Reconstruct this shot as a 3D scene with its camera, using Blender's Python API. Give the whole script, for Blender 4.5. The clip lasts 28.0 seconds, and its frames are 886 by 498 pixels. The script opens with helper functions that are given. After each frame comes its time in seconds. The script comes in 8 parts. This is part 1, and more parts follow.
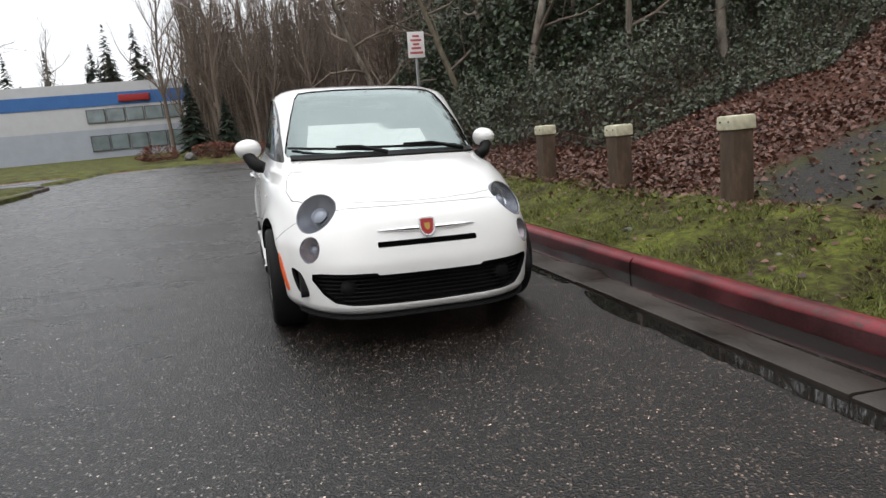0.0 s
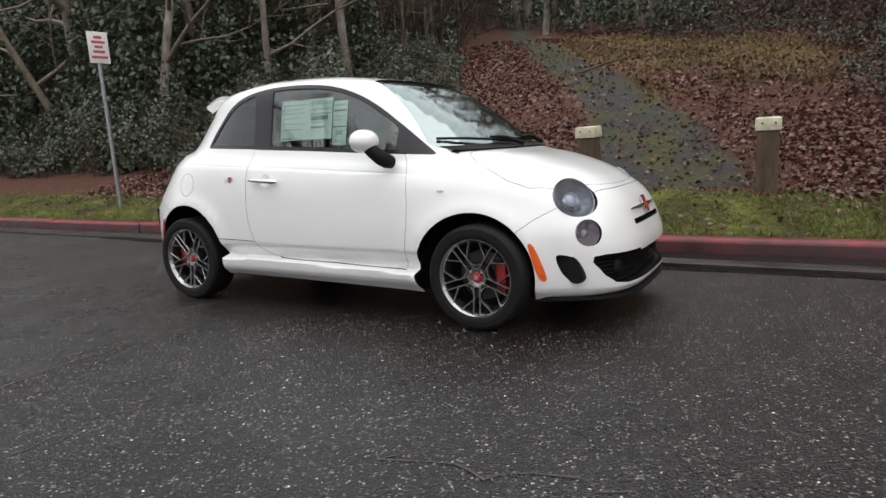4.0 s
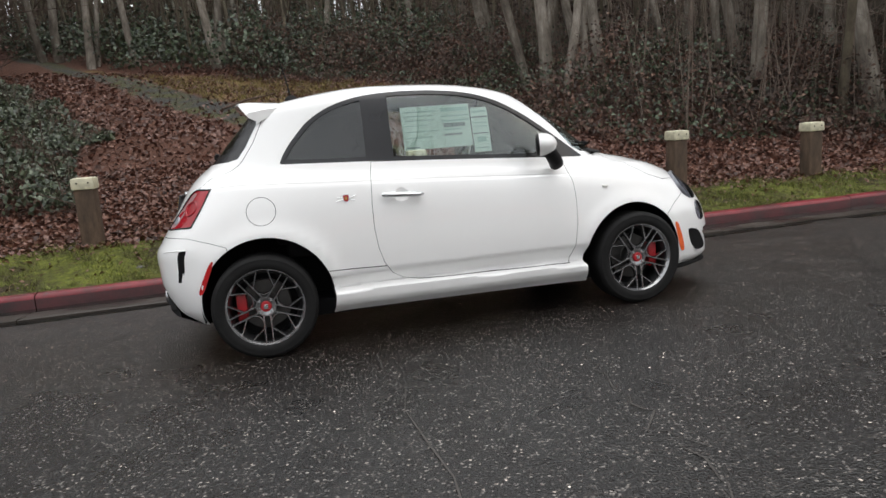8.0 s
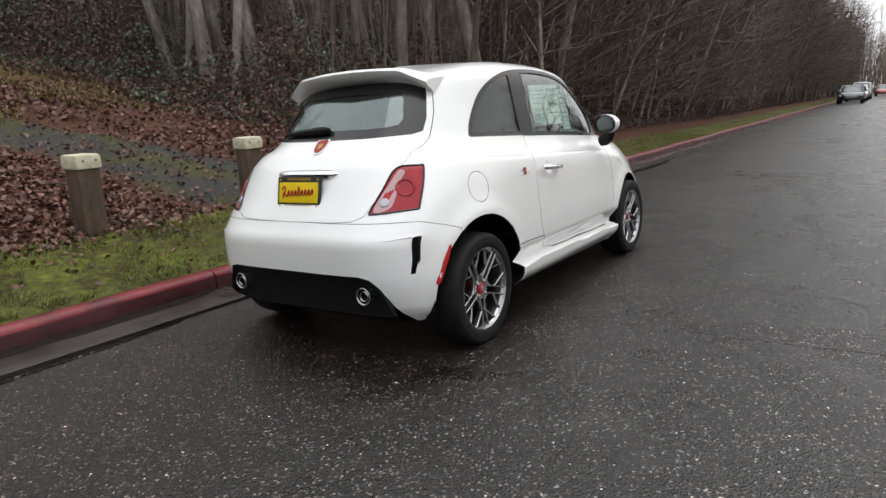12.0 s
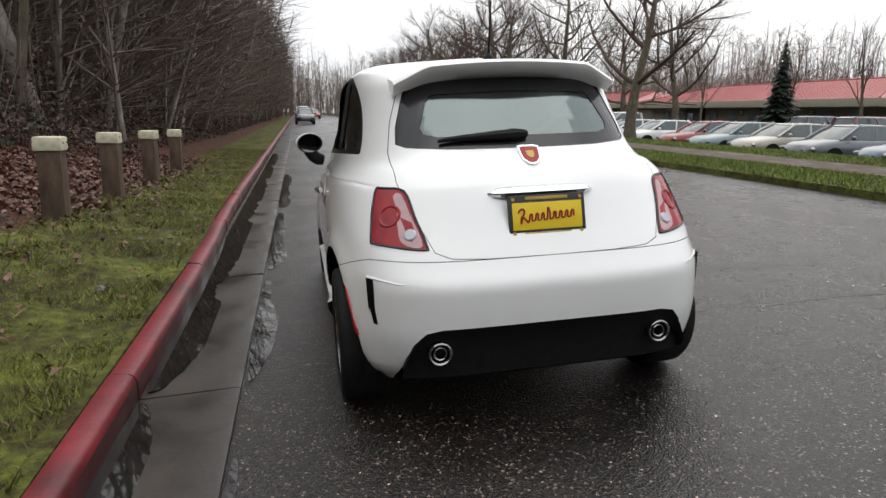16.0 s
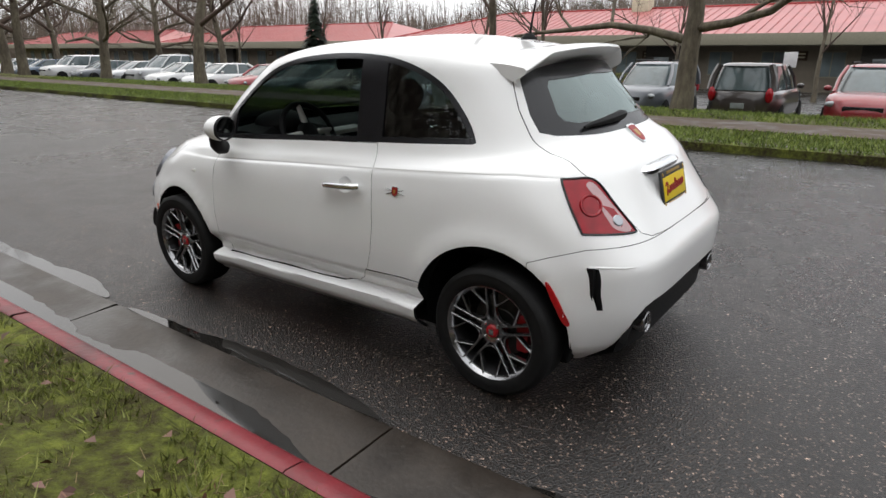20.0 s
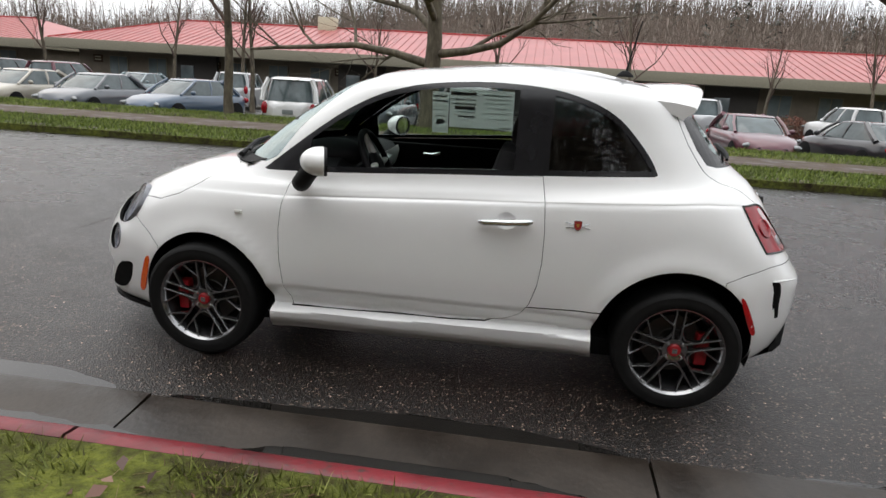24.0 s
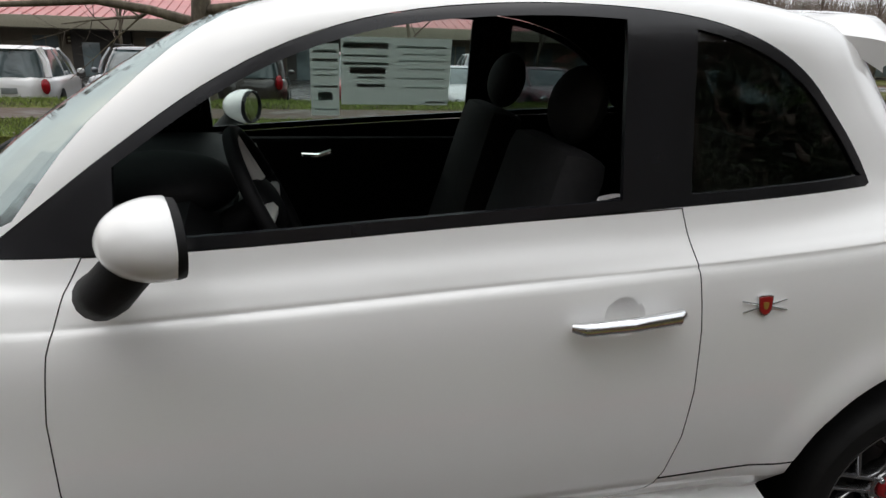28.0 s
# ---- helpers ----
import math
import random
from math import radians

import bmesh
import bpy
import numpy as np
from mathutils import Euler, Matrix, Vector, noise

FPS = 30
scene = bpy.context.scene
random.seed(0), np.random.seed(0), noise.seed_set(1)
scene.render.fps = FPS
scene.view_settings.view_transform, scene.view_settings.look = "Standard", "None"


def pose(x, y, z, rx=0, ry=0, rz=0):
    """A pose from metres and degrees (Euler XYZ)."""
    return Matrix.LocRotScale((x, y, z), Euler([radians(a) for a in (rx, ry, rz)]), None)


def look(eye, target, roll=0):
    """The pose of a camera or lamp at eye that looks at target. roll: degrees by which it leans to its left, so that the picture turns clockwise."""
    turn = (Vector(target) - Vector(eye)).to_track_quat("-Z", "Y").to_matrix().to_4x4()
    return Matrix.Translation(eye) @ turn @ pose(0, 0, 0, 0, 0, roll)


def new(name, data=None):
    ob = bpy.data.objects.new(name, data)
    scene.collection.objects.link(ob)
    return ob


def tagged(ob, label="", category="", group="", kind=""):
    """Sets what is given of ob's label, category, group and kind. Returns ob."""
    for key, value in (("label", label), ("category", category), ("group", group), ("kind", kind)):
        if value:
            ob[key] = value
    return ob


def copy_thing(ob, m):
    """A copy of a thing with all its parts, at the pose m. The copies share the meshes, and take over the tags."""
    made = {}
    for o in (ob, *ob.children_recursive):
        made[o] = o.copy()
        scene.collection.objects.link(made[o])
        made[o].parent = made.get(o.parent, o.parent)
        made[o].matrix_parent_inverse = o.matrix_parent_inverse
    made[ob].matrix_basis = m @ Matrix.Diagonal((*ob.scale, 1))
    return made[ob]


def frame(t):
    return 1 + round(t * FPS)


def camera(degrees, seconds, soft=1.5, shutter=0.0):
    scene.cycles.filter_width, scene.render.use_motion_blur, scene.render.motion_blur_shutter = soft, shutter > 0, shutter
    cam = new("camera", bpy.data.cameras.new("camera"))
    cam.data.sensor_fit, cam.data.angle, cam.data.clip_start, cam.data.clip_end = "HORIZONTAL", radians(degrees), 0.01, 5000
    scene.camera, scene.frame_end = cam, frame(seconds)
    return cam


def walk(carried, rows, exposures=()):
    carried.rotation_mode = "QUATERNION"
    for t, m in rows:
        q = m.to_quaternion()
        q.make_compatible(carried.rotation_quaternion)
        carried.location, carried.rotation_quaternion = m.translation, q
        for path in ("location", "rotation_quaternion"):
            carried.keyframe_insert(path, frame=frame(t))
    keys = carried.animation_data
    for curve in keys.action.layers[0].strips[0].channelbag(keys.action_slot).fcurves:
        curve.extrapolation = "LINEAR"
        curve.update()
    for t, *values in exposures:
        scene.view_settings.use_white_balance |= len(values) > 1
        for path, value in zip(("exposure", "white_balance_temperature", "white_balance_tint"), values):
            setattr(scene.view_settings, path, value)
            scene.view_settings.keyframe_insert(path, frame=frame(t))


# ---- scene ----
cam = camera(69.2, 28.0)
PATH = [
    (0, (5.073, -0.837, 1.137), (3.190, -0.286, 0.754), -5.4),
    (0.5, (4.866, -1.228, 1.150), (3.019, -0.550, 0.795), -5.5),
    (1, (4.604, -1.621, 1.152), (2.855, -0.740, 0.749), -5.9),
    (1.5, (4.354, -2.086, 1.194), (2.676, -1.058, 0.834), -7.4),
    (2, (4.061, -2.448, 1.189), (2.462, -1.302, 0.827), -5.9),
    (2.5, (3.760, -2.794, 1.211), (2.307, -1.471, 0.838), -4.4),
    (3, (3.456, -3.178, 1.213), (2.181, -1.684, 0.832), -4.9),
    (3.5, (3.091, -3.454, 1.189), (1.932, -1.869, 0.809), -4.3),
    (4, (2.719, -3.739, 1.186), (1.721, -2.053, 0.785), -4.2),
    (4.5, (2.315, -3.942, 1.175), (1.466, -2.176, 0.774), -5.4),
    (6.5, (0.451, -4.402, 1.207), (0.404, -2.439, 0.826), -2.9),
    (7, (-0.018, -4.377, 1.285), (0.115, -2.423, 0.880), -4.2),
    (7.5, (-0.537, -4.354, 1.297), (-0.299, -2.404, 0.922), -3.6),
    (8, (-0.980, -4.348, 1.237), (-0.522, -2.438, 0.860), -4.3),
    (8.5, (-1.411, -4.237, 1.242), (-0.811, -2.375, 0.825), -3.9),
    (9, (-1.845, -4.151, 1.254), (-0.988, -2.394, 0.830), -3.7),
    (9.5, (-2.236, -3.984, 1.232), (-1.251, -2.307, 0.769), -3.9),
    (10, (-2.631, -3.746, 1.264), (-1.539, -2.125, 0.840), -4.2),
    (10.5, (-3.024, -3.479, 1.295), (-1.780, -1.969, 0.881), -3.6),
    (11, (-3.349, -3.141, 1.285), (-2.014, -1.721, 0.833), -3.7),
    (11.5, (-3.663, -2.811, 1.294), (-2.165, -1.569, 0.833), -2.2),
    (12, (-3.897, -2.419, 1.280), (-2.294, -1.311, 0.830), -1.9),
    (12.5, (-4.078, -2.019, 1.273), (-2.362, -1.086, 0.843), -0.2),
    (14.5, (-4.256, -0.242, 1.254), (-2.325, -0.019, 0.784), -1.7),
    (15, (-4.160, 0.177, 1.244), (-2.208, 0.175, 0.810), 0.4),
    (15.5, (-4.058, 0.587, 1.235), (-2.128, 0.319, 0.784), 0.9),
    (16, (-3.903, 0.958, 1.222), (-1.995, 0.527, 0.807), 0.9),
    (16.5, (-3.824, 1.329, 1.214), (-1.998, 0.637, 0.783), 1.2),
    (17, (-3.634, 1.676, 1.205), (-1.919, 0.752, 0.750), 0.5),
    (17.5, (-3.432, 1.957, 1.300), (-1.805, 0.893, 0.828), 3.1),
    (18, (-3.299, 2.266, 1.309), (-1.801, 1.043, 0.795), -0.0),
    (18.5, (-3.148, 2.457, 1.271), (-1.777, 1.107, 0.726), 0.1),
    (19, (-2.962, 2.583, 1.304), (-1.624, 1.233, 0.684), -0.1),
    (19.5, (-2.781, 2.698, 1.294), (-1.509, 1.269, 0.711), 1.4),
    (20, (-2.496, 2.945, 1.379), (-1.352, 1.407, 0.810), 0.6),
    (20.5, (-2.218, 3.131, 1.414), (-1.173, 1.520, 0.857), -0.4),
    (21, (-1.900, 3.360, 1.460), (-0.986, 1.655, 0.952), -1.3),
    (21.5, (-1.606, 3.610, 1.476), (-0.874, 1.824, 0.953), 0.1),
    (22, (-1.332, 3.748, 1.527), (-0.699, 1.945, 0.938), -0.2),
    (22.5, (-1.056, 3.772, 1.527), (-0.583, 1.916, 0.948), -0.2),
    (24.5, (-0.264, 3.568, 1.300), (-0.117, 1.633, 0.816), 4.6),
    (25, (-0.087, 3.460, 1.249), (-0.119, 1.519, 0.767), 4.6),
    (25.5, (0.097, 3.317, 1.247), (-0.072, 1.392, 0.731), 2.3),
    (26, (0.196, 3.069, 1.266), (0.032, 1.144, 0.751), 0.0),
    (26.5, (0.279, 2.797, 1.296), (0.088, 0.875, 0.776), 1.0),
    (27, (0.359, 2.494, 1.307), (0.079, 0.587, 0.771), 0.3),
    (27.5, (0.322, 2.178, 1.296), (-0.010, 0.278, 0.764), 0.1),
    (28, (0.277, 1.917, 1.294), (-0.125, 0.039, 0.718), 1.4),
]
walk(cam, [(t, look(eye, target, roll)) for t, eye, target, roll in PATH], [(0, 0.12), (12, 0.12), (15, 0.05), (17.5, 0.05), (20, 0.22), (26, 0.22), (27, 0.2), (28, 0.0)])

# ---- world and light: a bright overcast winter sky ----
world = bpy.data.worlds.new("overcast")
scene.world = world
world.use_nodes = True
wn = world.node_tree
wn.nodes.clear()
w_out = wn.nodes.new("ShaderNodeOutputWorld")
w_bg = wn.nodes.new("ShaderNodeBackground")
w_sky = wn.nodes.new("ShaderNodeTexSky")
w_sky.sky_type = "NISHITA"
w_sky.sun_disc = False
w_sky.sun_elevation = radians(38)
w_sky.sun_rotation = radians(120)
w_sky.air_density, w_sky.dust_density, w_sky.ozone_density = 1.0, 6.0, 1.0
# a cloud deck: the clear sky's colour is mostly covered by even grey-white
w_cloud = wn.nodes.new("ShaderNodeTexNoise")
w_cloud.inputs["Scale"].default_value = 2.2
w_cloud.inputs["Detail"].default_value = 5
w_ramp = wn.nodes.new("ShaderNodeValToRGB")
w_ramp.color_ramp.elements[0].position, w_ramp.color_ramp.elements[0].color = 0.3, (7.6, 7.8, 8.1, 1)
w_ramp.color_ramp.elements[1].position, w_ramp.color_ramp.elements[1].color = 0.75, (9.6, 9.7, 9.8, 1)
w_mix = wn.nodes.new("ShaderNodeMixRGB")
w_mix.inputs[0].default_value = 0.93
wn.links.new(w_cloud.outputs[0], w_ramp.inputs[0])
wn.links.new(w_sky.outputs[0], w_mix.inputs[1])
wn.links.new(w_ramp.outputs[0], w_mix.inputs[2])
# an overcast sky is dimmer toward the horizon
w_dir = wn.nodes.new("ShaderNodeTexCoord")
w_axes = wn.nodes.new("ShaderNodeSeparateXYZ")
w_rise = wn.nodes.new("ShaderNodeValToRGB")
w_rise.color_ramp.elements[0].position, w_rise.color_ramp.elements[0].color = 0.0, (0.74, 0.74, 0.75, 1)
w_rise.color_ramp.elements[1].position, w_rise.color_ramp.elements[1].color = 0.9, (1.14, 1.14, 1.14, 1)
w_deck = wn.nodes.new("ShaderNodeMixRGB")
w_deck.blend_type = "MULTIPLY"
w_deck.inputs[0].default_value = 1.0
wn.links.new(w_dir.outputs["Generated"], w_axes.inputs[0])
wn.links.new(w_axes.outputs["Z"], w_rise.inputs[0])
wn.links.new(w_mix.outputs[0], w_deck.inputs[1])
wn.links.new(w_rise.outputs[0], w_deck.inputs[2])
wn.links.new(w_deck.outputs[0], w_bg.inputs[0])
w_bg.inputs[1].default_value = 0.15
wn.links.new(w_bg.outputs[0], w_out.inputs[0])
sun = new("sun", bpy.data.lights.new("sun", "SUN"))
sun.data.energy, sun.data.angle, sun.data.color = 0.85, radians(60), (1.0, 0.97, 0.93)
sun.matrix_world = look((0, 0, 30), (-4, 1, 0))

# ---- materials ----
def nodes_of(name):
    m = bpy.data.materials.new(name)
    m.use_nodes = True
    return m, m.node_tree, m.node_tree.nodes["Principled BSDF"]


def ramp(nt, src, stops):
    r = nt.nodes.new("ShaderNodeValToRGB")
    e = r.color_ramp.elements
    while len(e) < len(stops):
        e.new(0.5)
    for k, (p, c) in enumerate(stops):
        e[k].position = p
        e[k].color = (*c, 1) if len(c) == 3 else c
    nt.links.new(src, r.inputs[0])
    return r.outputs[0]


def tex(nt, scale, detail=4.0, rough=0.55, kind="noise", space="Object", stretch=(1, 1, 1)):
    co = nt.nodes.new("ShaderNodeTexCoord")
    mp = nt.nodes.new("ShaderNodeMapping")
    mp.inputs["Scale"].default_value = stretch
    nt.links.new(co.outputs[space], mp.inputs[0])
    if kind == "noise":
        t = nt.nodes.new("ShaderNodeTexNoise")
        t.inputs["Detail"].default_value, t.inputs["Roughness"].default_value = detail, rough
    else:
        t = nt.nodes.new("ShaderNodeTexVoronoi")
        if kind == "edge":
            t.feature = "DISTANCE_TO_EDGE"
    t.inputs["Scale"].default_value = scale
    nt.links.new(mp.outputs[0], t.inputs["Vector"])
    return t.outputs[0]


def mixc(nt, fac, a, b, mode="MIX"):
    m = nt.nodes.new("ShaderNodeMixRGB")
    m.blend_type = mode
    for k, v in ((0, fac), (1, a), (2, b)):
        if isinstance(v, (int, float)):
            m.inputs[k].default_value = v
        elif isinstance(v, tuple):
            m.inputs[k].default_value = (*v, 1)
        else:
            nt.links.new(v, m.inputs[k])
    return m.outputs[0]


def mth(nt, op, a, b=0.0):
    m = nt.nodes.new("ShaderNodeMath")
    m.operation = op
    for k, v in ((0, a), (1, b)):
        if isinstance(v, (int, float)):
            m.inputs[k].default_value = v
        else:
            nt.links.new(v, m.inputs[k])
    return m.outputs[0]


def bump(nt, p, height, strength=0.3, dist=0.01):
    b = nt.nodes.new("ShaderNodeBump")
    b.inputs["Strength"].default_value, b.inputs["Distance"].default_value = strength, dist
    nt.links.new(height, b.inputs["Height"])
    nt.links.new(b.outputs[0], p.inputs["Normal"])


def plain(name, col, rough=0.5, metal=0.0, var=0.12, scale=9.0, bmp=0.0, coat=0.0, bscale=None, spec=0.5):
    """A surface of one paint or stuff, with soft mottling and fine relief."""
    m, nt, p = nodes_of(name)
    n = tex(nt, scale)
    lo = tuple(c * (1 - var) for c in col)
    hi = tuple(min(1, c * (1 + var)) for c in col)
    nt.links.new(ramp(nt, n, [(0.3, lo), (0.7, hi)]), p.inputs["Base Color"])
    p.inputs["Roughness"].default_value, p.inputs["Metallic"].default_value = rough, metal
    p.inputs["Coat Weight"].default_value = coat
    p.inputs["Coat Roughness"].default_value = 0.04
    p.inputs["Specular IOR Level"].default_value = spec
    if bmp:
        bump(nt, p, tex(nt, bscale or scale * 6, 3), bmp, 0.004)
    return m


def leafy(name, dark, mid, light, rough=0.5, scale=3.0, trans=0.0):
    """Foliage or litter: each small piece takes its own tone, and patches vary."""
    m, nt, p = nodes_of(name)
    g = nt.nodes.new("ShaderNodeNewGeometry")
    n = tex(nt, scale, 3)
    f = mth(nt, "ADD", mth(nt, "MULTIPLY", g.outputs["Random Per Island"], 0.6), mth(nt, "MULTIPLY", n, 0.4))
    nt.links.new(ramp(nt, f, [(0.2, dark), (0.5, mid), (0.85, light)]), p.inputs["Base Color"])
    p.inputs["Roughness"].default_value = rough
    return m


def glassy(name, tint, rough=0.0, ior=1.5, film=0.0, shine=(1, 1, 1)):
    """Thin pane: tinted clear glass with a Fresnel gloss; film: a mirror-like film of rain water."""
    m = bpy.data.materials.new(name)
    m.use_nodes = True
    nt = m.node_tree
    nt.nodes.clear()
    o = nt.nodes.new("ShaderNodeOutputMaterial")
    t = nt.nodes.new("ShaderNodeBsdfTransparent")
    t.inputs[0].default_value = (*tint, 1)
    g = nt.nodes.new("ShaderNodeBsdfGlossy")
    g.inputs["Roughness"].default_value = rough
    g.inputs[0].default_value = (*shine, 1)
    lw = nt.nodes.new("ShaderNodeLayerWeight")
    lw.inputs[0].default_value = 0.5
    f0 = ((ior - 1) / (ior + 1)) ** 2
    fr = mth(nt, "ADD", mth(nt, "MULTIPLY", mth(nt, "POWER", lw.outputs["Facing"], 4.0), 0.8 * (1 - f0)), f0)
    mx = nt.nodes.new("ShaderNodeMixShader")
    nt.links.new(mth(nt, "ADD", mth(nt, "MULTIPLY", fr, 1.0 - film), film), mx.inputs[0])
    nt.links.new(t.outputs[0], mx.inputs[1])
    nt.links.new(g.outputs[0], mx.inputs[2])
    nt.links.new(mx.outputs[0], o.inputs[0])
    return m


M_WHITE = plain("pearl_white_paint", (0.87, 0.87, 0.86), 0.32, var=0.015, scale=3, coat=1.0)
M_LINER = plain("dark_interior_liner", (0.006, 0.006, 0.0065), 0.8, spec=0.2)
M_TRIM = plain("gloss_black_trim", (0.012, 0.012, 0.014), 0.22, var=0.2)
M_PLASTIC = plain("black_plastic", (0.008, 0.008, 0.0085), 0.6, var=0.25, scale=30, bmp=0.15, spec=0.2)
M_RUBBER = plain("tyre_rubber", (0.008, 0.008, 0.008), 0.7, var=0.3, scale=20, bmp=0.2, spec=0.25)
M_CHROME = plain("chrome", (0.78, 0.79, 0.8), 0.08, 1.0, var=0.03)
M_RIM = plain("dark_hyper_silver_rim", (0.33, 0.33, 0.335), 0.17, 0.95, var=0.06)
M_BARREL = plain("dark_rim_barrel", (0.03, 0.03, 0.032), 0.4, 0.6, var=0.2)
M_RIMLIP = plain("bright_machined_rim", (0.55, 0.55, 0.56), 0.2, 0.95, var=0.05)
M_DISC = plain("brake_disc_steel", (0.09, 0.088, 0.085), 0.45, 0.9, var=0.15, scale=25)
M_RED = plain("red_caliper_paint", (0.38, 0.012, 0.018), 0.35, var=0.1)
M_TAIL = plain("red_lamp_lens", (0.31, 0.006, 0.014), 0.10, var=0.25, scale=14, coat=0.25, spec=0.35)
M_TAIL2 = plain("clear_pinkish_lamp_lens", (0.46, 0.27, 0.28), 0.12, var=0.1, scale=20, coat=1.0)
M_ORANGE = plain("orange_marker_lens", (0.85, 0.12, 0.01), 0.2, var=0.12, scale=40, coat=1.0)
M_MARKRED = plain("red_marker_lens", (0.5, 0.01, 0.012), 0.2, var=0.15, scale=40, coat=1.0)
M_GLASS = glassy("clear_green_tinted_glass", (0.86, 0.92, 0.90), film=0.03)
M_WSGLASS = glassy("windscreen_glass", (0.38, 0.43, 0.42), 0.05, ior=1.6, film=0.25, shine=(0.86, 0.97, 0.96))
M_DARKGLASS = glassy("dark_tinted_glass", (0.36, 0.40, 0.40), 0.02, ior=1.5, film=0.02)
M_REARGLASS = glassy("wet_rear_glass", (0.38, 0.42, 0.42), 0.04, ior=1.5, film=0.10, shine=(0.86, 0.97, 0.95))
M_LENS = glassy("clear_lamp_lens", (0.80, 0.82, 0.86), ior=1.3)
M_SMOKE = plain("smoked_lamp_reflector", (0.20, 0.205, 0.225), 0.3, 0.4, var=0.25, scale=30)
M_YELLOW = plain("yellow_plate_paint", (0.80, 0.58, 0.01), 0.4, var=0.04)
M_REDINK = plain("red_ink", (0.30, 0.010, 0.010), 0.45)
M_BLACKINK = plain("black_ink", (0.02, 0.02, 0.02), 0.5)
M_GREYINK = plain("grey_ink", (0.22, 0.24, 0.24), 0.6)
def paper_mat():
    """Thin printed paper: bright in front, and it lets some light through from behind."""
    m, nt, p = nodes_of("pale_green_white_paper")
    n = tex(nt, 14)
    nt.links.new(ramp(nt, n, [(0.3, (0.78, 0.86, 0.81)), (0.7, (0.84, 0.91, 0.86))]), p.inputs["Base Color"])
    p.inputs["Roughness"].default_value = 0.6
    t = nt.nodes.new("ShaderNodeBsdfTranslucent")
    t.inputs[0].default_value = (0.75, 0.80, 0.75, 1)
    mx = nt.nodes.new("ShaderNodeMixShader")
    mx.inputs[0].default_value = 0.32
    nt.links.new(p.outputs[0], mx.inputs[1])
    nt.links.new(t.outputs[0], mx.inputs[2])
    nt.links.new(mx.outputs[0], nt.nodes["Material Output"].inputs[0])
    return m


M_PAPER = paper_mat()
M_GOLD = plain("gold_enamel", (0.42, 0.27, 0.06), 0.3, 0.4)
M_SEAT = plain("charcoal_seat_cloth", (0.016, 0.0155, 0.0165), 0.85, var=0.2, scale=40, bmp=0.2)
M_DASHWHITE = plain("ivory_dash_panel", (0.72, 0.71, 0.67), 0.35, var=0.03)

# ---- building tools ----
def finish(name, me, mats, parent=None, label="", smooth=None):
    for m in mats if isinstance(mats, (list, tuple)) else [mats]:
        me.materials.append(m)
    if smooth is not None:
        me.polygons.foreach_set("use_smooth", [True] * len(me.polygons))
        me.set_sharp_from_angle(angle=radians(smooth))
    ob = new(name, me)
    if parent:
        ob.parent = parent
    if label:
        tagged(ob, label)
    return ob


def part(name, bm, material, parent=None, label="", smooth=35):
    """Links a bmesh as one mesh object under a thing or a part."""
    me = bpy.data.meshes.new(name)
    bm.to_mesh(me)
    bm.free()
    return finish(name, me, material, parent, label, smooth)


def empty(name, m=None, label="", category="", group="", kind=""):
    e = new(name)
    e.empty_display_size = 0.1
    if m is not None:
        e.matrix_world = m
    return tagged(e, label, category, group, kind)


def box(bm, sx, sy, sz, m=Matrix(), bevel=0.0, taper=(1, 1)):
    """A box of full sizes, its centre at m, with bevelled edges and a tapered top."""
    r = bmesh.ops.create_cube(bm, size=1)
    vs = r["verts"]
    for v in vs:
        top = v.co.z > 0
        v.co = Vector((v.co.x * sx * (taper[0] if top else 1), v.co.y * sy * (taper[1] if top else 1), v.co.z * sz))
    if bevel:
        es = list({e for v in vs for e in v.link_edges})
        g = bmesh.ops.bevel(bm, geom=es, offset=bevel, segments=2, affect="EDGES", profile=0.6)
        vs = list({v for f in g["faces"] for v in f.verts} | {v for v in vs if v.is_valid})
    bmesh.ops.transform(bm, matrix=m, verts=vs)
    return vs


def tube(bm, pts, radii, sides=8, cap=True):
    """A round bar along points, with its radius at each."""
    pts = [Vector(p) for p in pts]
    if isinstance(radii, (int, float)):
        radii = [radii] * len(pts)
    rings = []
    up = Vector((0.31, 0.17, 0.93))
    for k, p in enumerate(pts):
        d = (pts[min(k + 1, len(pts) - 1)] - pts[max(k - 1, 0)])
        if d.length < 1e-9:
            d = Vector((0, 0, 1))
        d.normalize()
        a = d.cross(up)
        if a.length < 0.1:
            a = d.cross(Vector((1, 0, 0)))
        a.normalize()
        b = d.cross(a)
        rings.append([bm.verts.new(p + radii[k] * (math.cos(2 * math.pi * j / sides) * a + math.sin(2 * math.pi * j / sides) * b)) for j in range(sides)])
    for r, s in zip(rings, rings[1:]):
        for j in range(sides):
            bm.faces.new((r[j], r[(j + 1) % sides], s[(j + 1) % sides], s[j]))
    if cap:
        bm.faces.new(rings[0][::-1])
        bm.faces.new(rings[-1])
    return rings


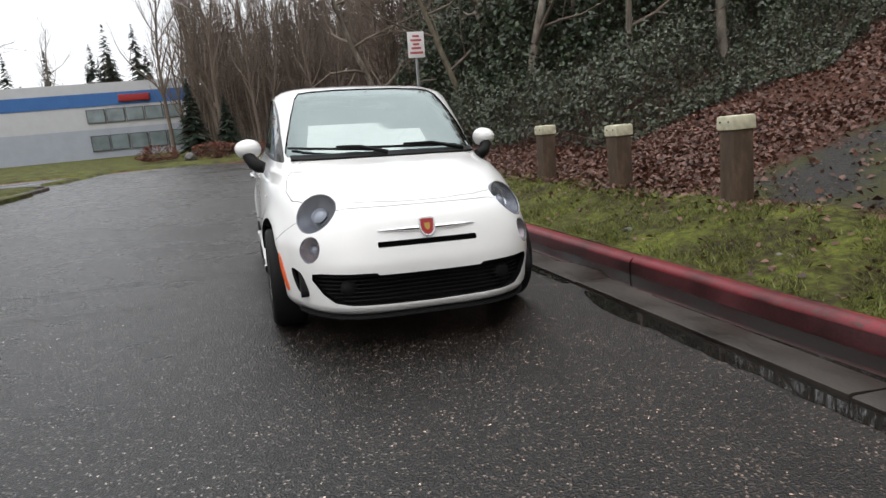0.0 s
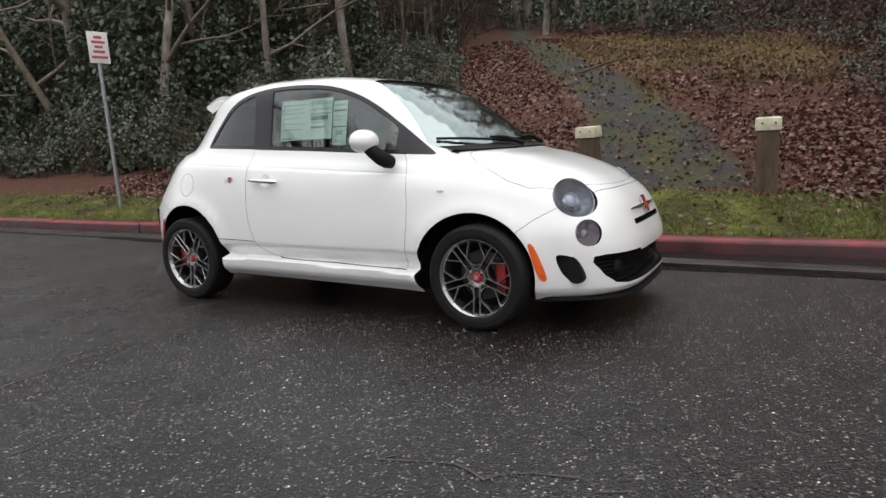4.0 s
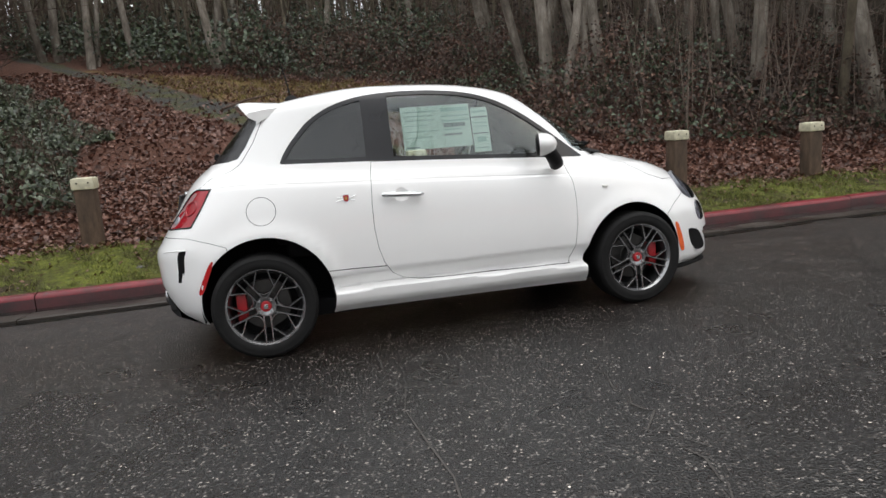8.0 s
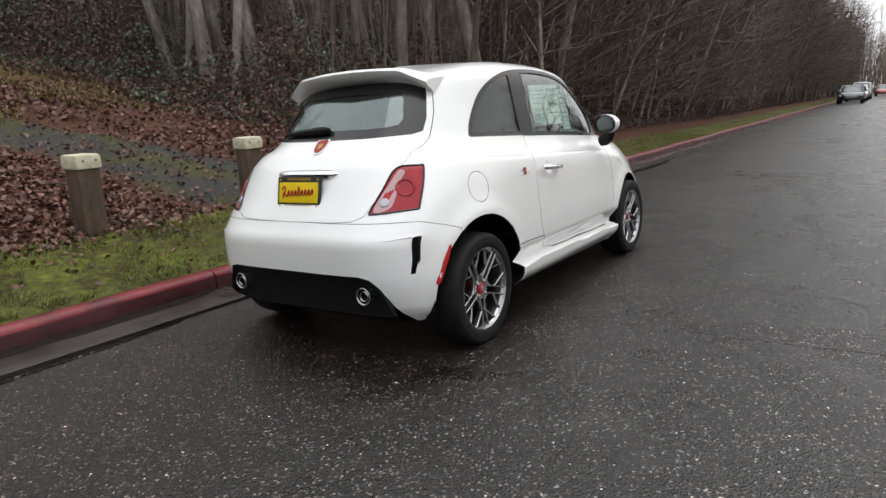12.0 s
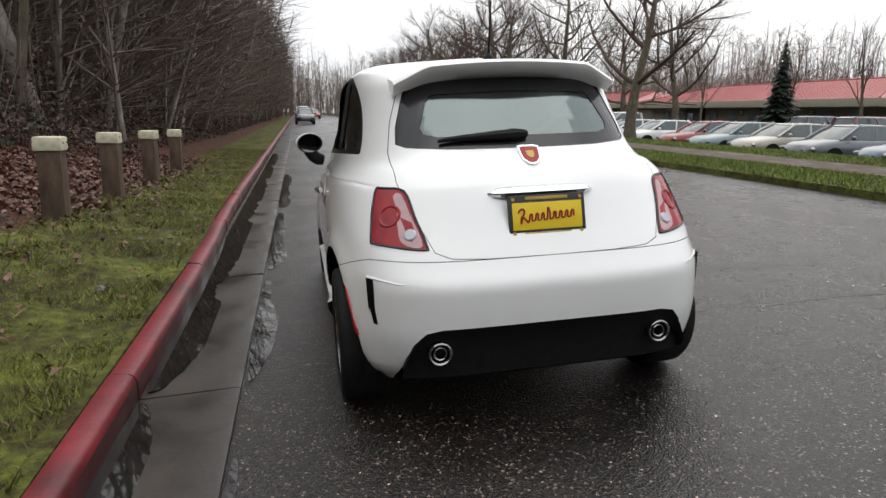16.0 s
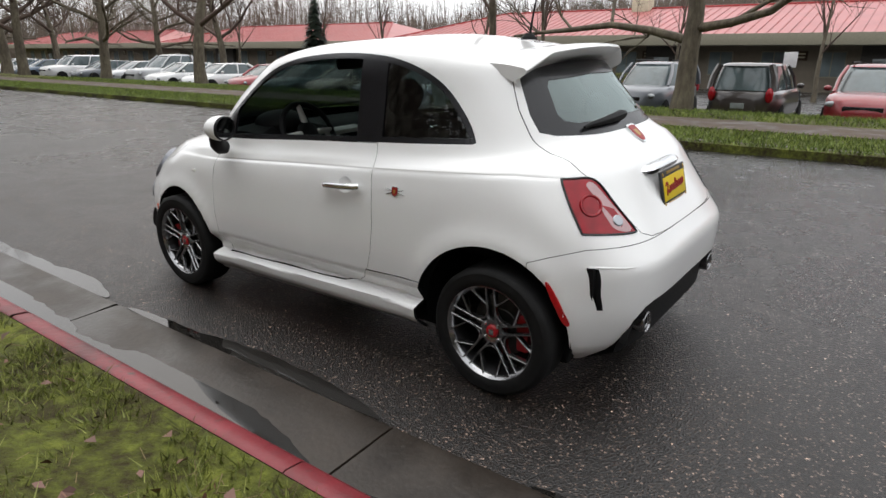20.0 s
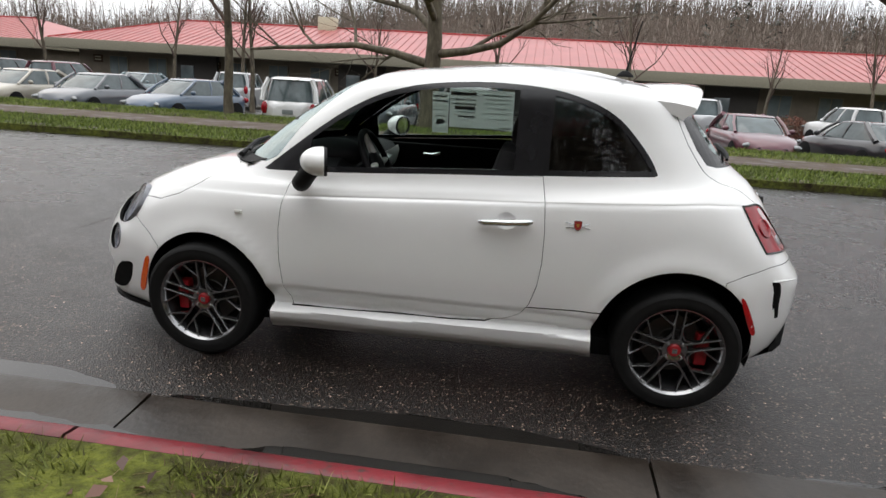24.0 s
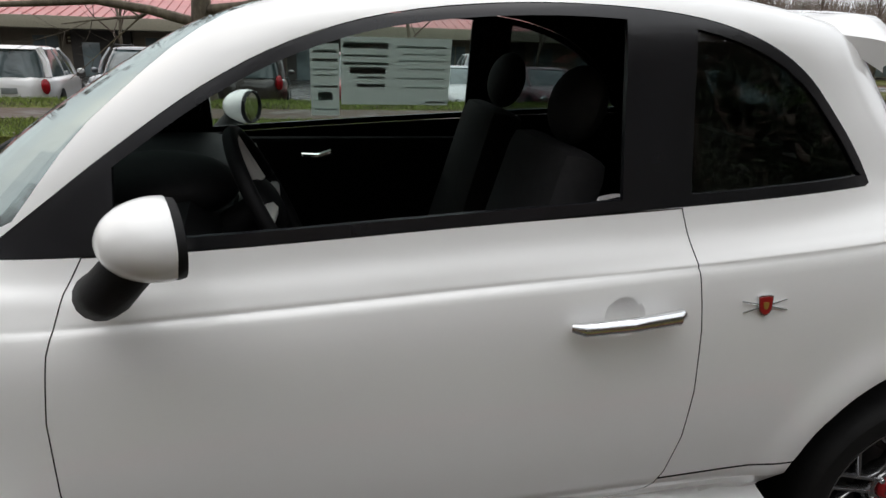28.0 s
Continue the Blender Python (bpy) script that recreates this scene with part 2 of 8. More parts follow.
def lathe(bm, prof, m=Matrix(), seg=32):
    """Turns a profile of (radius, height) round the local z axis."""
    rings = []
    for r, h in prof:
        if r < 1e-6:
            rings.append([bm.verts.new(m @ Vector((0, 0, h)))])
        else:
            rings.append([bm.verts.new(m @ Vector((r * math.cos(2 * math.pi * j / seg), r * math.sin(2 * math.pi * j / seg), h))) for j in range(seg)])
    for a, b in zip(rings, rings[1:]):
        for j in range(seg):
            q = [a[j % len(a)], a[(j + 1) % len(a)], b[(j + 1) % len(b)], b[j % len(b)]]
            u = []
            for v in q:
                if v not in u:
                    u.append(v)
            if len(u) > 2:
                bm.faces.new(u)
    return rings


def ball(bm, m, u=20, v=12):
    return bmesh.ops.create_uvsphere(bm, u_segments=u, v_segments=v, radius=1, matrix=m)["verts"]


def sheet(name, xs, ys, zf, mat, parent=None, label="", smooth=60):
    """A height sheet over a grid of plan lines."""
    X, Y = np.meshgrid(xs, ys, indexing="ij")
    Z = zf(X, Y)
    n, k = X.shape
    vs = np.stack([X, Y, Z], -1).reshape(-1, 3)
    idx = np.arange(n * k).reshape(n, k)
    f = np.stack([idx[:-1, :-1], idx[1:, :-1], idx[1:, 1:], idx[:-1, 1:]], -1).reshape(-1, 4)
    me = bpy.data.meshes.new(name)
    me.from_pydata(vs.tolist(), [], f.tolist())
    return finish(name, me, mat, parent, label, smooth)


def flock(name, verts, faces, mat, parent=None, label="", smooth=None):
    me = bpy.data.meshes.new(name)
    me.from_pydata(verts, [], faces)
    return finish(name, me, mat, parent, label, smooth)


def pchip(xs, ys, q):
    """Smooth curve through knots with no overshoot; ys may hold columns."""
    xs, ys, q = np.asarray(xs, float), np.asarray(ys, float), np.asarray(q, float)
    if ys.ndim == 1:
        return pchip(xs, ys[:, None], q)[:, 0]
    h = np.diff(xs)[:, None]
    d = np.diff(ys, axis=0) / h
    m = np.zeros_like(ys)
    m[0], m[-1] = d[0], d[-1]
    w1, w2 = 2 * h[1:] + h[:-1], h[1:] + 2 * h[:-1]
    with np.errstate(divide="ignore", invalid="ignore"):
        mm = (w1 + w2) / (w1 / d[:-1] + w2 / d[1:])
    m[1:-1] = np.where(d[:-1] * d[1:] > 0, mm, 0)
    k = np.clip(np.searchsorted(xs, q) - 1, 0, len(xs) - 2)
    t = ((q - xs[k]) / (xs[k + 1] - xs[k]))[:, None]
    hk = (xs[k + 1] - xs[k])[:, None]
    return (2 * t**3 - 3 * t**2 + 1) * ys[k] + (t**3 - 2 * t**2 + t) * hk * m[k] + (-2 * t**3 + 3 * t**2) * ys[k + 1] + (t**3 - t**2) * hk * m[k + 1]


def curve_through(points, n=6, closed=True):
    """Catmull-Rom samples along plan points."""
    P = [np.array(p, float) for p in points]
    out, N = [], len(P)
    for i in range(N if closed else N - 1):
        a, b, c, d = (P[(i + k) % N] if closed else P[min(max(i + k, 0), N - 1)] for k in (-1, 0, 1, 2))
        for s in range(n):
            t = s / n
            out.append(0.5 * (2 * b + (c - a) * t + (2 * a - 5 * b + 4 * c - d) * t * t + (3 * b - a - 3 * c + d) * t**3))
    if not closed:
        out.append(P[-1])
    return [tuple(p) for p in out]


def grow(poly, d):
    """The outline moved outwards by d."""
    P = np.array(poly)
    area = 0.5 * np.sum(P[:, 0] * np.roll(P[:, 1], -1) - P[:, 1] * np.roll(P[:, 0], -1))
    s = 1 if area > 0 else -1
    out = []
    for i in range(len(P)):
        e1, e2 = P[i] - P[i - 1], P[(i + 1) % len(P)] - P[i]
        n1, n2 = (np.array([e[1], -e[0]]) / (np.linalg.norm(e) + 1e-9) for e in (e1, e2))
        n = n1 + n2
        n = n / (np.linalg.norm(n) + 1e-9)
        out.append(P[i] + s * d * n / max(0.45, float(n @ n1)))
    keep = list(range(len(P)))
    for _ in range(12):
        bad = [k for k in range(len(keep)) if (out[keep[k]] - out[keep[k - 1]]) @ (P[keep[k]] - P[keep[k - 1]]) <= 0]
        if not bad:
            break
        keep = [w for k, w in enumerate(keep) if k not in bad]
    return [tuple(out[k]) for k in keep]


def prism(bm, poly, axis, a, b):
    """Extrudes an outline along an axis: over (x, z) for y, (y, z) for x, (x, y) for z."""
    def at(p, w):
        return {"y": (p[0], w, p[1]), "x": (w, p[0], p[1]), "z": (p[0], p[1], w)}[axis]
    lo = [bm.verts.new(at(p, a)) for p in poly]
    hi = [bm.verts.new(at(p, b)) for p in poly]
    n = len(poly)
    fs = [bm.faces.new((lo[i], lo[(i + 1) % n], hi[(i + 1) % n], hi[i])) for i in range(n)]
    fs += [bm.faces.new(lo[::-1]), bm.faces.new(hi)]
    bmesh.ops.recalc_face_normals(bm, faces=fs)
    return fs


def mesh_of(bm, mat=None):
    me = bpy.data.meshes.new("tool")
    bmesh.ops.triangulate(bm, faces=[f for f in bm.faces if len(f.verts) > 4])
    bm.to_mesh(me)
    bm.free()
    if mat:
        me.materials.append(mat)
    return me


def volume_of(me):
    b = bmesh.new()
    b.from_mesh(me)
    v = b.calc_volume(signed=True)
    b.free()
    return v


def carve(me, tool, op="DIFFERENCE"):
    """The mesh cut by, or kept within, another; tries again a hair aside if the cut goes astray."""
    whole = volume_of(me)
    for k, (own, shift) in enumerate(((False, 0), (False, 3e-4), (False, -5e-4), (False, 1.1e-3), (True, 0), (True, 7e-4))):
        a, b = bpy.data.objects.new("a", me), bpy.data.objects.new("b", tool)
        scene.collection.objects.link(a), scene.collection.objects.link(b)
        b.location = (shift, 0.7 * shift, -0.6 * shift)
        md = a.modifiers.new("cut", "BOOLEAN")
        md.operation, md.object, md.solver = op, b, "EXACT"
        md.use_hole_tolerant, md.use_self = True, own
        bpy.context.view_layer.update()
        out = bpy.data.meshes.new_from_object(a.evaluated_get(bpy.context.evaluated_depsgraph_get()))
        bpy.data.objects.remove(a), bpy.data.objects.remove(b)
        v = volume_of(out)
        if len(out.polygons) > 8 and (0.02 if op == "DIFFERENCE" else 0.0005) * whole < v < 1.001 * whole:
            break
    return out


# ---- growth: many small pieces at once ----
RNG = np.random.default_rng(7)


def mesh_np(name, V, F, mat, parent=None, label="", smooth=False):
    """A mesh from arrays of corners and faces of one size."""
    me = bpy.data.meshes.new(name)
    n, k = F.shape
    me.vertices.add(len(V)), me.loops.add(n * k), me.polygons.add(n)
    me.vertices.foreach_set("co", np.ascontiguousarray(V, np.float32).ravel())
    me.loops.foreach_set("vertex_index", np.ascontiguousarray(F, np.int32).ravel())
    me.polygons.foreach_set("loop_start", np.arange(0, n * k, k, dtype=np.int32))
    if smooth:
        me.polygons.foreach_set("use_smooth", [True] * n)
    me.update(calc_edges=True)
    return finish(name, me, mat, parent, label)


def unit(v):
    return v / (np.linalg.norm(v, axis=-1, keepdims=True) + 1e-9)


def leaves_np(P, size, aspect=0.55, up=None, fold=0.25, droop=0.0):
    """Folded leaf blades at points: corners and quads; up: which way they mostly face."""
    n = len(P)
    size = np.broadcast_to(size, n)[:, None]
    nrm = unit(RNG.normal(size=(n, 3)) + (0 if up is None else np.array(up)))
    a = unit(np.cross(nrm, RNG.normal(size=(n, 3))))
    b = np.cross(nrm, a)
    a = unit(a + np.array((0, 0, -droop)))
    base, tip = P - a * size * 0.5, P + a * size * 0.5
    l = P + b * size * aspect * 0.5 + nrm * size * fold * 0.5
    r = P - b * size * aspect * 0.5 + nrm * size * fold * 0.5
    V = np.stack([base, l, tip, r], 1).reshape(-1, 3)
    F = np.arange(4 * n).reshape(n, 4)
    return V, F


def sticks_np(P, Q, r0, r1, sides=3):
    """Tapered sticks from P to Q: corners and quads."""
    n = len(P)
    d = unit(Q - P)
    a = unit(np.cross(d, np.where(np.abs(d[:, 2:]) < 0.9, np.array([[0, 0, 1.0]]), np.array([[1.0, 0, 0]]))))
    b = np.cross(d, a)
    r0, r1 = np.broadcast_to(r0, n)[:, None], np.broadcast_to(r1, n)[:, None]
    rows = []
    for C, r in ((P, r0), (Q, r1)):
        rows += [C + r * (math.cos(2 * math.pi * k / sides) * a + math.sin(2 * math.pi * k / sides) * b) for k in range(sides)]
    V = np.stack(rows, 1).reshape(-1, 3)
    f = np.array([[k, (k + 1) % sides, sides + (k + 1) % sides, sides + k] for k in range(sides)])
    F = (np.arange(n)[:, None, None] * 2 * sides + f[None]).reshape(-1, 4)
    return V, F


def joined(*vf):
    V, F, k = [], [], 0
    for v, f in vf:
        V.append(v), F.append(f + k)
        k += len(v)
    return np.concatenate(V), np.concatenate(F)


def branch_out(p, d, length, r, depth, rng, spread=0.6, kids=4, lift=0.25, wander=0.12, steps=5, shrink=0.62, out=None):
    """Limbs that taper, bend and fork; a list of (from, to, radius, radius, depth)."""
    if out is None:
        out = []
    p, d = np.array(p, float), np.array(d, float)
    pts = [p]
    for k in range(steps):
        d = unit(d + rng.normal(size=3) * wander + np.array((0, 0, lift * 0.12)))
        p = p + d * length / steps
        pts.append(p)
    for k in range(steps):
        out.append((pts[k], pts[k + 1], r * (1 - 0.7 * k / steps), r * (1 - 0.7 * (k + 1) / steps), depth))
    if depth > 0:
        for j in range(kids):
            t = 0.25 + 0.75 * (j + rng.random()) / kids
            q = pts[min(int(t * steps), steps - 1)]
            side = unit(np.cross(d, rng.normal(size=3)))
            nd = unit(d * (1 - spread * 0.5) + side * spread + np.array((0, 0, lift)))
            branch_out(q, nd, length * shrink * (0.75 + 0.5 * rng.random()) * (1.15 - 0.4 * t), r * (1 - 0.7 * t) * 0.62, depth - 1, rng, spread, kids, lift, wander, max(3, steps - 1), shrink, out)
    return out


def limbs_mesh(name, segs, mat, parent, sides=5, fine=3, label=""):
    thick = [s for s in segs if s[2] > 0.02]
    thin = [s for s in segs if s[2] <= 0.02]
    made = []
    for some, k in ((thick, sides), (thin, fine)):
        if some:
            made.append(sticks_np(np.array([s[0] for s in some]), np.array([s[1] for s in some]), np.array([s[2] for s in some]), np.array([s[3] for s in some]), k))
    V, F = joined(*made)
    return mesh_np(name, V, F, mat, parent, label, True)

# ---- materials of the place ----
def asphalt_mat():
    """Wet chip-seal asphalt: dark binder, pale stone chips, damp sheen in patches."""
    m, nt, p = nodes_of("wet_asphalt")
    big = tex(nt, 0.35, 4, space="Object")
    mid = tex(nt, 3.0, 4)
    v = nt.nodes.new("ShaderNodeTexVoronoi")
    v.inputs["Scale"].default_value = 125
    co = nt.nodes.new("ShaderNodeTexCoord")
    nt.links.new(co.outputs["Object"], v.inputs["Vector"])
    sep = nt.nodes.new("ShaderNodeSeparateColor")
    nt.links.new(v.outputs["Color"], sep.inputs[0])
    stone = ramp(nt, sep.outputs[0], [(0.0, (0.004, 0.0036, 0.0033)), (0.6, (0.0095, 0.0087, 0.0082)), (0.88, (0.020, 0.0187, 0.0175)), (0.95, (0.10, 0.093, 0.086)), (1.0, (0.32, 0.30, 0.28))])
    v2 = nt.nodes.new("ShaderNodeTexVoronoi")
    v2.inputs["Scale"].default_value = 80
    nt.links.new(co.outputs["Object"], v2.inputs["Vector"])
    sep2 = nt.nodes.new("ShaderNodeSeparateColor")
    nt.links.new(v2.outputs["Color"], sep2.inputs[0])
    chip = ramp(nt, sep2.outputs[1], [(0.0, (0.7, 0.7, 0.7)), (0.93, (1, 1, 1)), (0.975, (2.2, 2.1, 2.0)), (1.0, (4.5, 4.3, 4.1))])
    tone = ramp(nt, mid, [(0.3, (0.72, 0.70, 0.69)), (0.7, (1.25, 1.22, 1.2))])
    c = mixc(nt, 1.0, mixc(nt, 1.0, stone, chip, "MULTIPLY"), tone, "MULTIPLY")
    xyz = nt.nodes.new("ShaderNodeSeparateXYZ")
    nt.links.new(co.outputs["Object"], xyz.inputs[0])
    fine = tex(nt, 1.1, 6, 0.65)
    edge = mth(nt, "ADD", xyz.outputs[1], mth(nt, "MULTIPLY", mth(nt, "SUBTRACT", fine, 0.5), 3.2))
    lane = ramp(nt, mth(nt, "MULTIPLY", mth(nt, "ADD", edge, 2.2), 0.3), [(0.15, (0, 0, 0)), (0.85, (1, 1, 1))])
    lane = mth(nt, "MULTIPLY", lane, mth(nt, "LESS_THAN", xyz.outputs[1], 2.5))
    c = mixc(nt, lane, c, mixc(nt, 1.0, c, (0.92, 0.74, 0.64), "MULTIPLY"))
    nt.links.new(c, p.inputs["Base Color"])
    r = ramp(nt, mth(nt, "ADD", mth(nt, "MULTIPLY", big, 0.6), mth(nt, "MULTIPLY", mid, 0.4)), [(0.34, (0.17,) * 3), (0.62, (0.35,) * 3)])
    nt.links.new(mth(nt, "ADD", r, mth(nt, "MULTIPLY", lane, 0.12)), p.inputs["Roughness"])
    p.inputs["Specular IOR Level"].default_value = 0.54
    h = mth(nt, "ADD", v.outputs["Distance"], mth(nt, "MULTIPLY", v2.outputs["Distance"], 0.7))
    bump(nt, p, h, 0.5, 0.007)
    return m


def concrete_mat(name, dark, light, rough):
    m, nt, p = nodes_of(name)
    n1, n2 = tex(nt, 2.2, 5), tex(nt, 40, 3)
    f = mth(nt, "ADD", mth(nt, "MULTIPLY", n1, 0.75), mth(nt, "MULTIPLY", n2, 0.25))
    nt.links.new(ramp(nt, f, [(0.35, dark), (0.65, light)]), p.inputs["Base Color"])
    nt.links.new(ramp(nt, n1, [(0.35, (rough * 0.5,) * 3), (0.6, (rough,) * 3)]), p.inputs["Roughness"])
    bump(nt, p, n2, 0.25, 0.006)
    return m


def kerb_mat():
    """Old red paint on concrete, chipped and dirty."""
    m, nt, p = nodes_of("worn_red_kerb_paint")
    n1, n2, n3 = tex(nt, 3.5, 6), tex(nt, 26, 4), tex(nt, 0.8, 3)
    red = ramp(nt, n1, [(0.3, (0.05, 0.006, 0.008)), (0.5, (0.15, 0.010, 0.016)), (0.75, (0.24, 0.020, 0.030))])
    worn = ramp(nt, mth(nt, "ADD", mth(nt, "MULTIPLY", n2, 0.6), mth(nt, "MULTIPLY", n3, 0.4)), [(0.56, (0, 0, 0)), (0.68, (1, 1, 1))])
    nt.links.new(mixc(nt, worn, red, (0.055, 0.036, 0.030)), p.inputs["Base Color"])
    p.inputs["Roughness"].default_value = 0.42
    bump(nt, p, n2, 0.35, 0.008)
    return m


def ground_mat():
    """Verge and bank: mossy grass, sodden leaf litter, trail gravel, laid out by masks."""
    m, nt, p = nodes_of("verge_and_bank_soil")
    n1, n2, n3 = tex(nt, 1.6, 5), tex(nt, 14, 5, 0.7), tex(nt, 60, 3, 0.7)
    f = mth(nt, "ADD", mth(nt, "MULTIPLY", n1, 0.5), mth(nt, "MULTIPLY", n2, 0.5))
    litter = ramp(nt, n2, [(0.28, (0.03, 0.014, 0.009)), (0.5, (0.085, 0.036, 0.022)), (0.7, (0.15, 0.066, 0.044))])
    grass = ramp(nt, f, [(0.37, (0.016, 0.010, 0.005)), (0.45, (0.045, 0.037, 0.011)), (0.53, (0.085, 0.095, 0.016)), (0.66, (0.19, 0.21, 0.032))])
    dry = ramp(nt, f, [(0.34, (0.045, 0.024, 0.012)), (0.47, (0.115, 0.066, 0.026)), (0.56, (0.15, 0.098, 0.036)), (0.68, (0.115, 0.110, 0.03))])
    gravel = ramp(nt, n3, [(0.3, (0.018, 0.017, 0.015)), (0.55, (0.052, 0.050, 0.046)), (0.75, (0.13, 0.125, 0.115))])
    def mask(name):
        a = nt.nodes.new("ShaderNodeAttribute")
        a.attribute_name = name
        s = mth(nt, "ADD", a.outputs["Fac"], mth(nt, "MULTIPLY", mth(nt, "SUBTRACT", f, 0.5), 0.9))
        return ramp(nt, s, [(0.42, (0, 0, 0)), (0.62, (1, 1, 1))])
    c = mixc(nt, mask("grass"), litter, grass)
    c = mixc(nt, mask("dry"), c, dry)
    moss = ramp(nt, n1, [(0.46, (0, 0, 0)), (0.6, (0.75, 0.75, 0.75))])
    c = mixc(nt, mask("gravel"), c, mixc(nt, moss, gravel, mixc(nt, n2, (0.03, 0.022, 0.012), (0.11, 0.12, 0.03))))
    nt.links.new(c, p.inputs["Base Color"])
    p.inputs["Roughness"].default_value = 0.85
    p.inputs["Specular IOR Level"].default_value = 0.25
    bump(nt, p, mth(nt, "ADD", n2, mth(nt, "MULTIPLY", n3, 0.5)), 0.9, 0.04)
    return m


def bark_mat(name, dark, mid, light, band=6.0):
    m, nt, p = nodes_of(name)
    n1 = tex(nt, band, 5, 0.7, stretch=(1, 1, 0.35))
    n2 = tex(nt, 1.1, 3)
    f = mth(nt, "ADD", mth(nt, "MULTIPLY", n1, 0.7), mth(nt, "MULTIPLY", n2, 0.3))
    nt.links.new(ramp(nt, f, [(0.34, dark), (0.5, mid), (0.68, light)]), p.inputs["Base Color"])
    p.inputs["Roughness"].default_value = 0.8
    bump(nt, p, n1, 0.6, 0.02)
    return m


M_ASPHALT = asphalt_mat()
M_GUTTER = concrete_mat("wet_gutter_concrete", (0.010, 0.007, 0.005), (0.042, 0.032, 0.024), 0.55)
M_KERBRED = kerb_mat()
M_KERBFACE = concrete_mat("dark_red_kerb_face", (0.018, 0.006, 0.006), (0.085, 0.014, 0.017), 0.6)
M_KERB = concrete_mat("dark_wet_kerb_concrete", (0.022, 0.015, 0.013), (0.06, 0.042, 0.036), 0.6)
M_PATH = concrete_mat("wet_brown_footpath", (0.045, 0.030, 0.021), (0.10, 0.070, 0.050), 1.0)
M_GROUND = ground_mat()
M_TIMBER = bark_mat("brown_weathered_timber", (0.032, 0.021, 0.013), (0.08, 0.051, 0.032), (0.15, 0.10, 0.065), 9)
M_CREAM = plain("cream_painted_cap", (0.55, 0.52, 0.38), 0.6, var=0.22, scale=16, bmp=0.2)
M_ROOF = plain("faded_red_metal_roofing", (0.40, 0.13, 0.125), 0.38, var=0.10, scale=0.7)
M_TAN = plain("tan_stucco_wall", (0.20, 0.17, 0.13), 0.85, var=0.12, scale=2)
M_FASCIA = plain("olive_grey_fascia", (0.25, 0.23, 0.17), 0.7, var=0.08)
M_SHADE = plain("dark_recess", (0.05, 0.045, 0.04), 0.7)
M_WINDOW = plain("grey_office_window", (0.16, 0.20, 0.21), 0.08, 0.0, var=0.3, scale=0.8, spec=0.8)
M_BIRCH = bark_mat("pale_alder_bark", (0.06, 0.048, 0.038), (0.18, 0.155, 0.125), (0.40, 0.365, 0.315), 5)
M_BARK = bark_mat("brown_mossy_bark", (0.045, 0.034, 0.024), (0.11, 0.09, 0.062), (0.19, 0.165, 0.11), 7)
M_TWIG = plain("brown_winter_twigs", (0.085, 0.055, 0.042), 0.85, var=0.25)
M_TWIGGREY = plain("grey_brown_twigs", (0.16, 0.125, 0.10), 0.85, var=0.25)
M_WATER = plain("standing_rain_water", (0.012, 0.011, 0.010), 0.03, 0.0, var=0.2, spec=0.55)
M_IVY = leafy("dark_evergreen_leaves", (0.012, 0.020, 0.010), (0.035, 0.055, 0.026), (0.105, 0.14, 0.075), 0.4)
M_SALAL = leafy("glossy_bramble_leaves", (0.014, 0.020, 0.010), (0.042, 0.058, 0.030), (0.13, 0.155, 0.095), 0.35)
M_LITTER = leafy("wet_fallen_leaves", (0.035, 0.014, 0.009), (0.11, 0.042, 0.027), (0.22, 0.11, 0.075), 0.45)
M_BLADE = leafy("winter_grass_blades", (0.04, 0.034, 0.010), (0.115, 0.14, 0.020), (0.27, 0.28, 0.07), 0.6)
M_FIR = leafy("fir_needles", (0.008, 0.014, 0.010), (0.020, 0.034, 0.022), (0.04, 0.058, 0.036), 0.6)
M_SHRUB = leafy("yellow_green_shrub", (0.04, 0.045, 0.012), (0.12, 0.13, 0.03), (0.22, 0.22, 0.06), 0.6)
M_RUST = leafy("rusty_dormant_shrub", (0.06, 0.02, 0.014), (0.15, 0.05, 0.03), (0.24, 0.10, 0.06), 0.7)

# ---- lie of the land ----
KERB_Y, FAR_Y = 1.77, -7.13
# the road falls towards the red kerb, and the parked car leans with it
CROSSFALL = 2.5
DIP = math.tan(radians(CROSSFALL))


def road_z(y):
    """Height of the cambered carriageway."""
    return np.interp(y, [-7.2, -5.5, -4.2, -2.9, -1.5, 1.3], [0.067, 0.095, 0.112, 0.110, 1.5 * DIP, -1.3 * DIP])


def sstep(a, b, x):
    t = np.clip((np.asarray(x, float) - a) / (b - a), 0, 1)
    return t * t * (3 - 2 * t)


def ripple(x, y, s, seed=0.0):
    return np.sin(x * 1.3 / s + 1.7 * seed) * np.cos(y * 1.1 / s + seed) + 0.5 * np.sin(x * 2.9 / s + y * 2.3 / s + seed * 3)


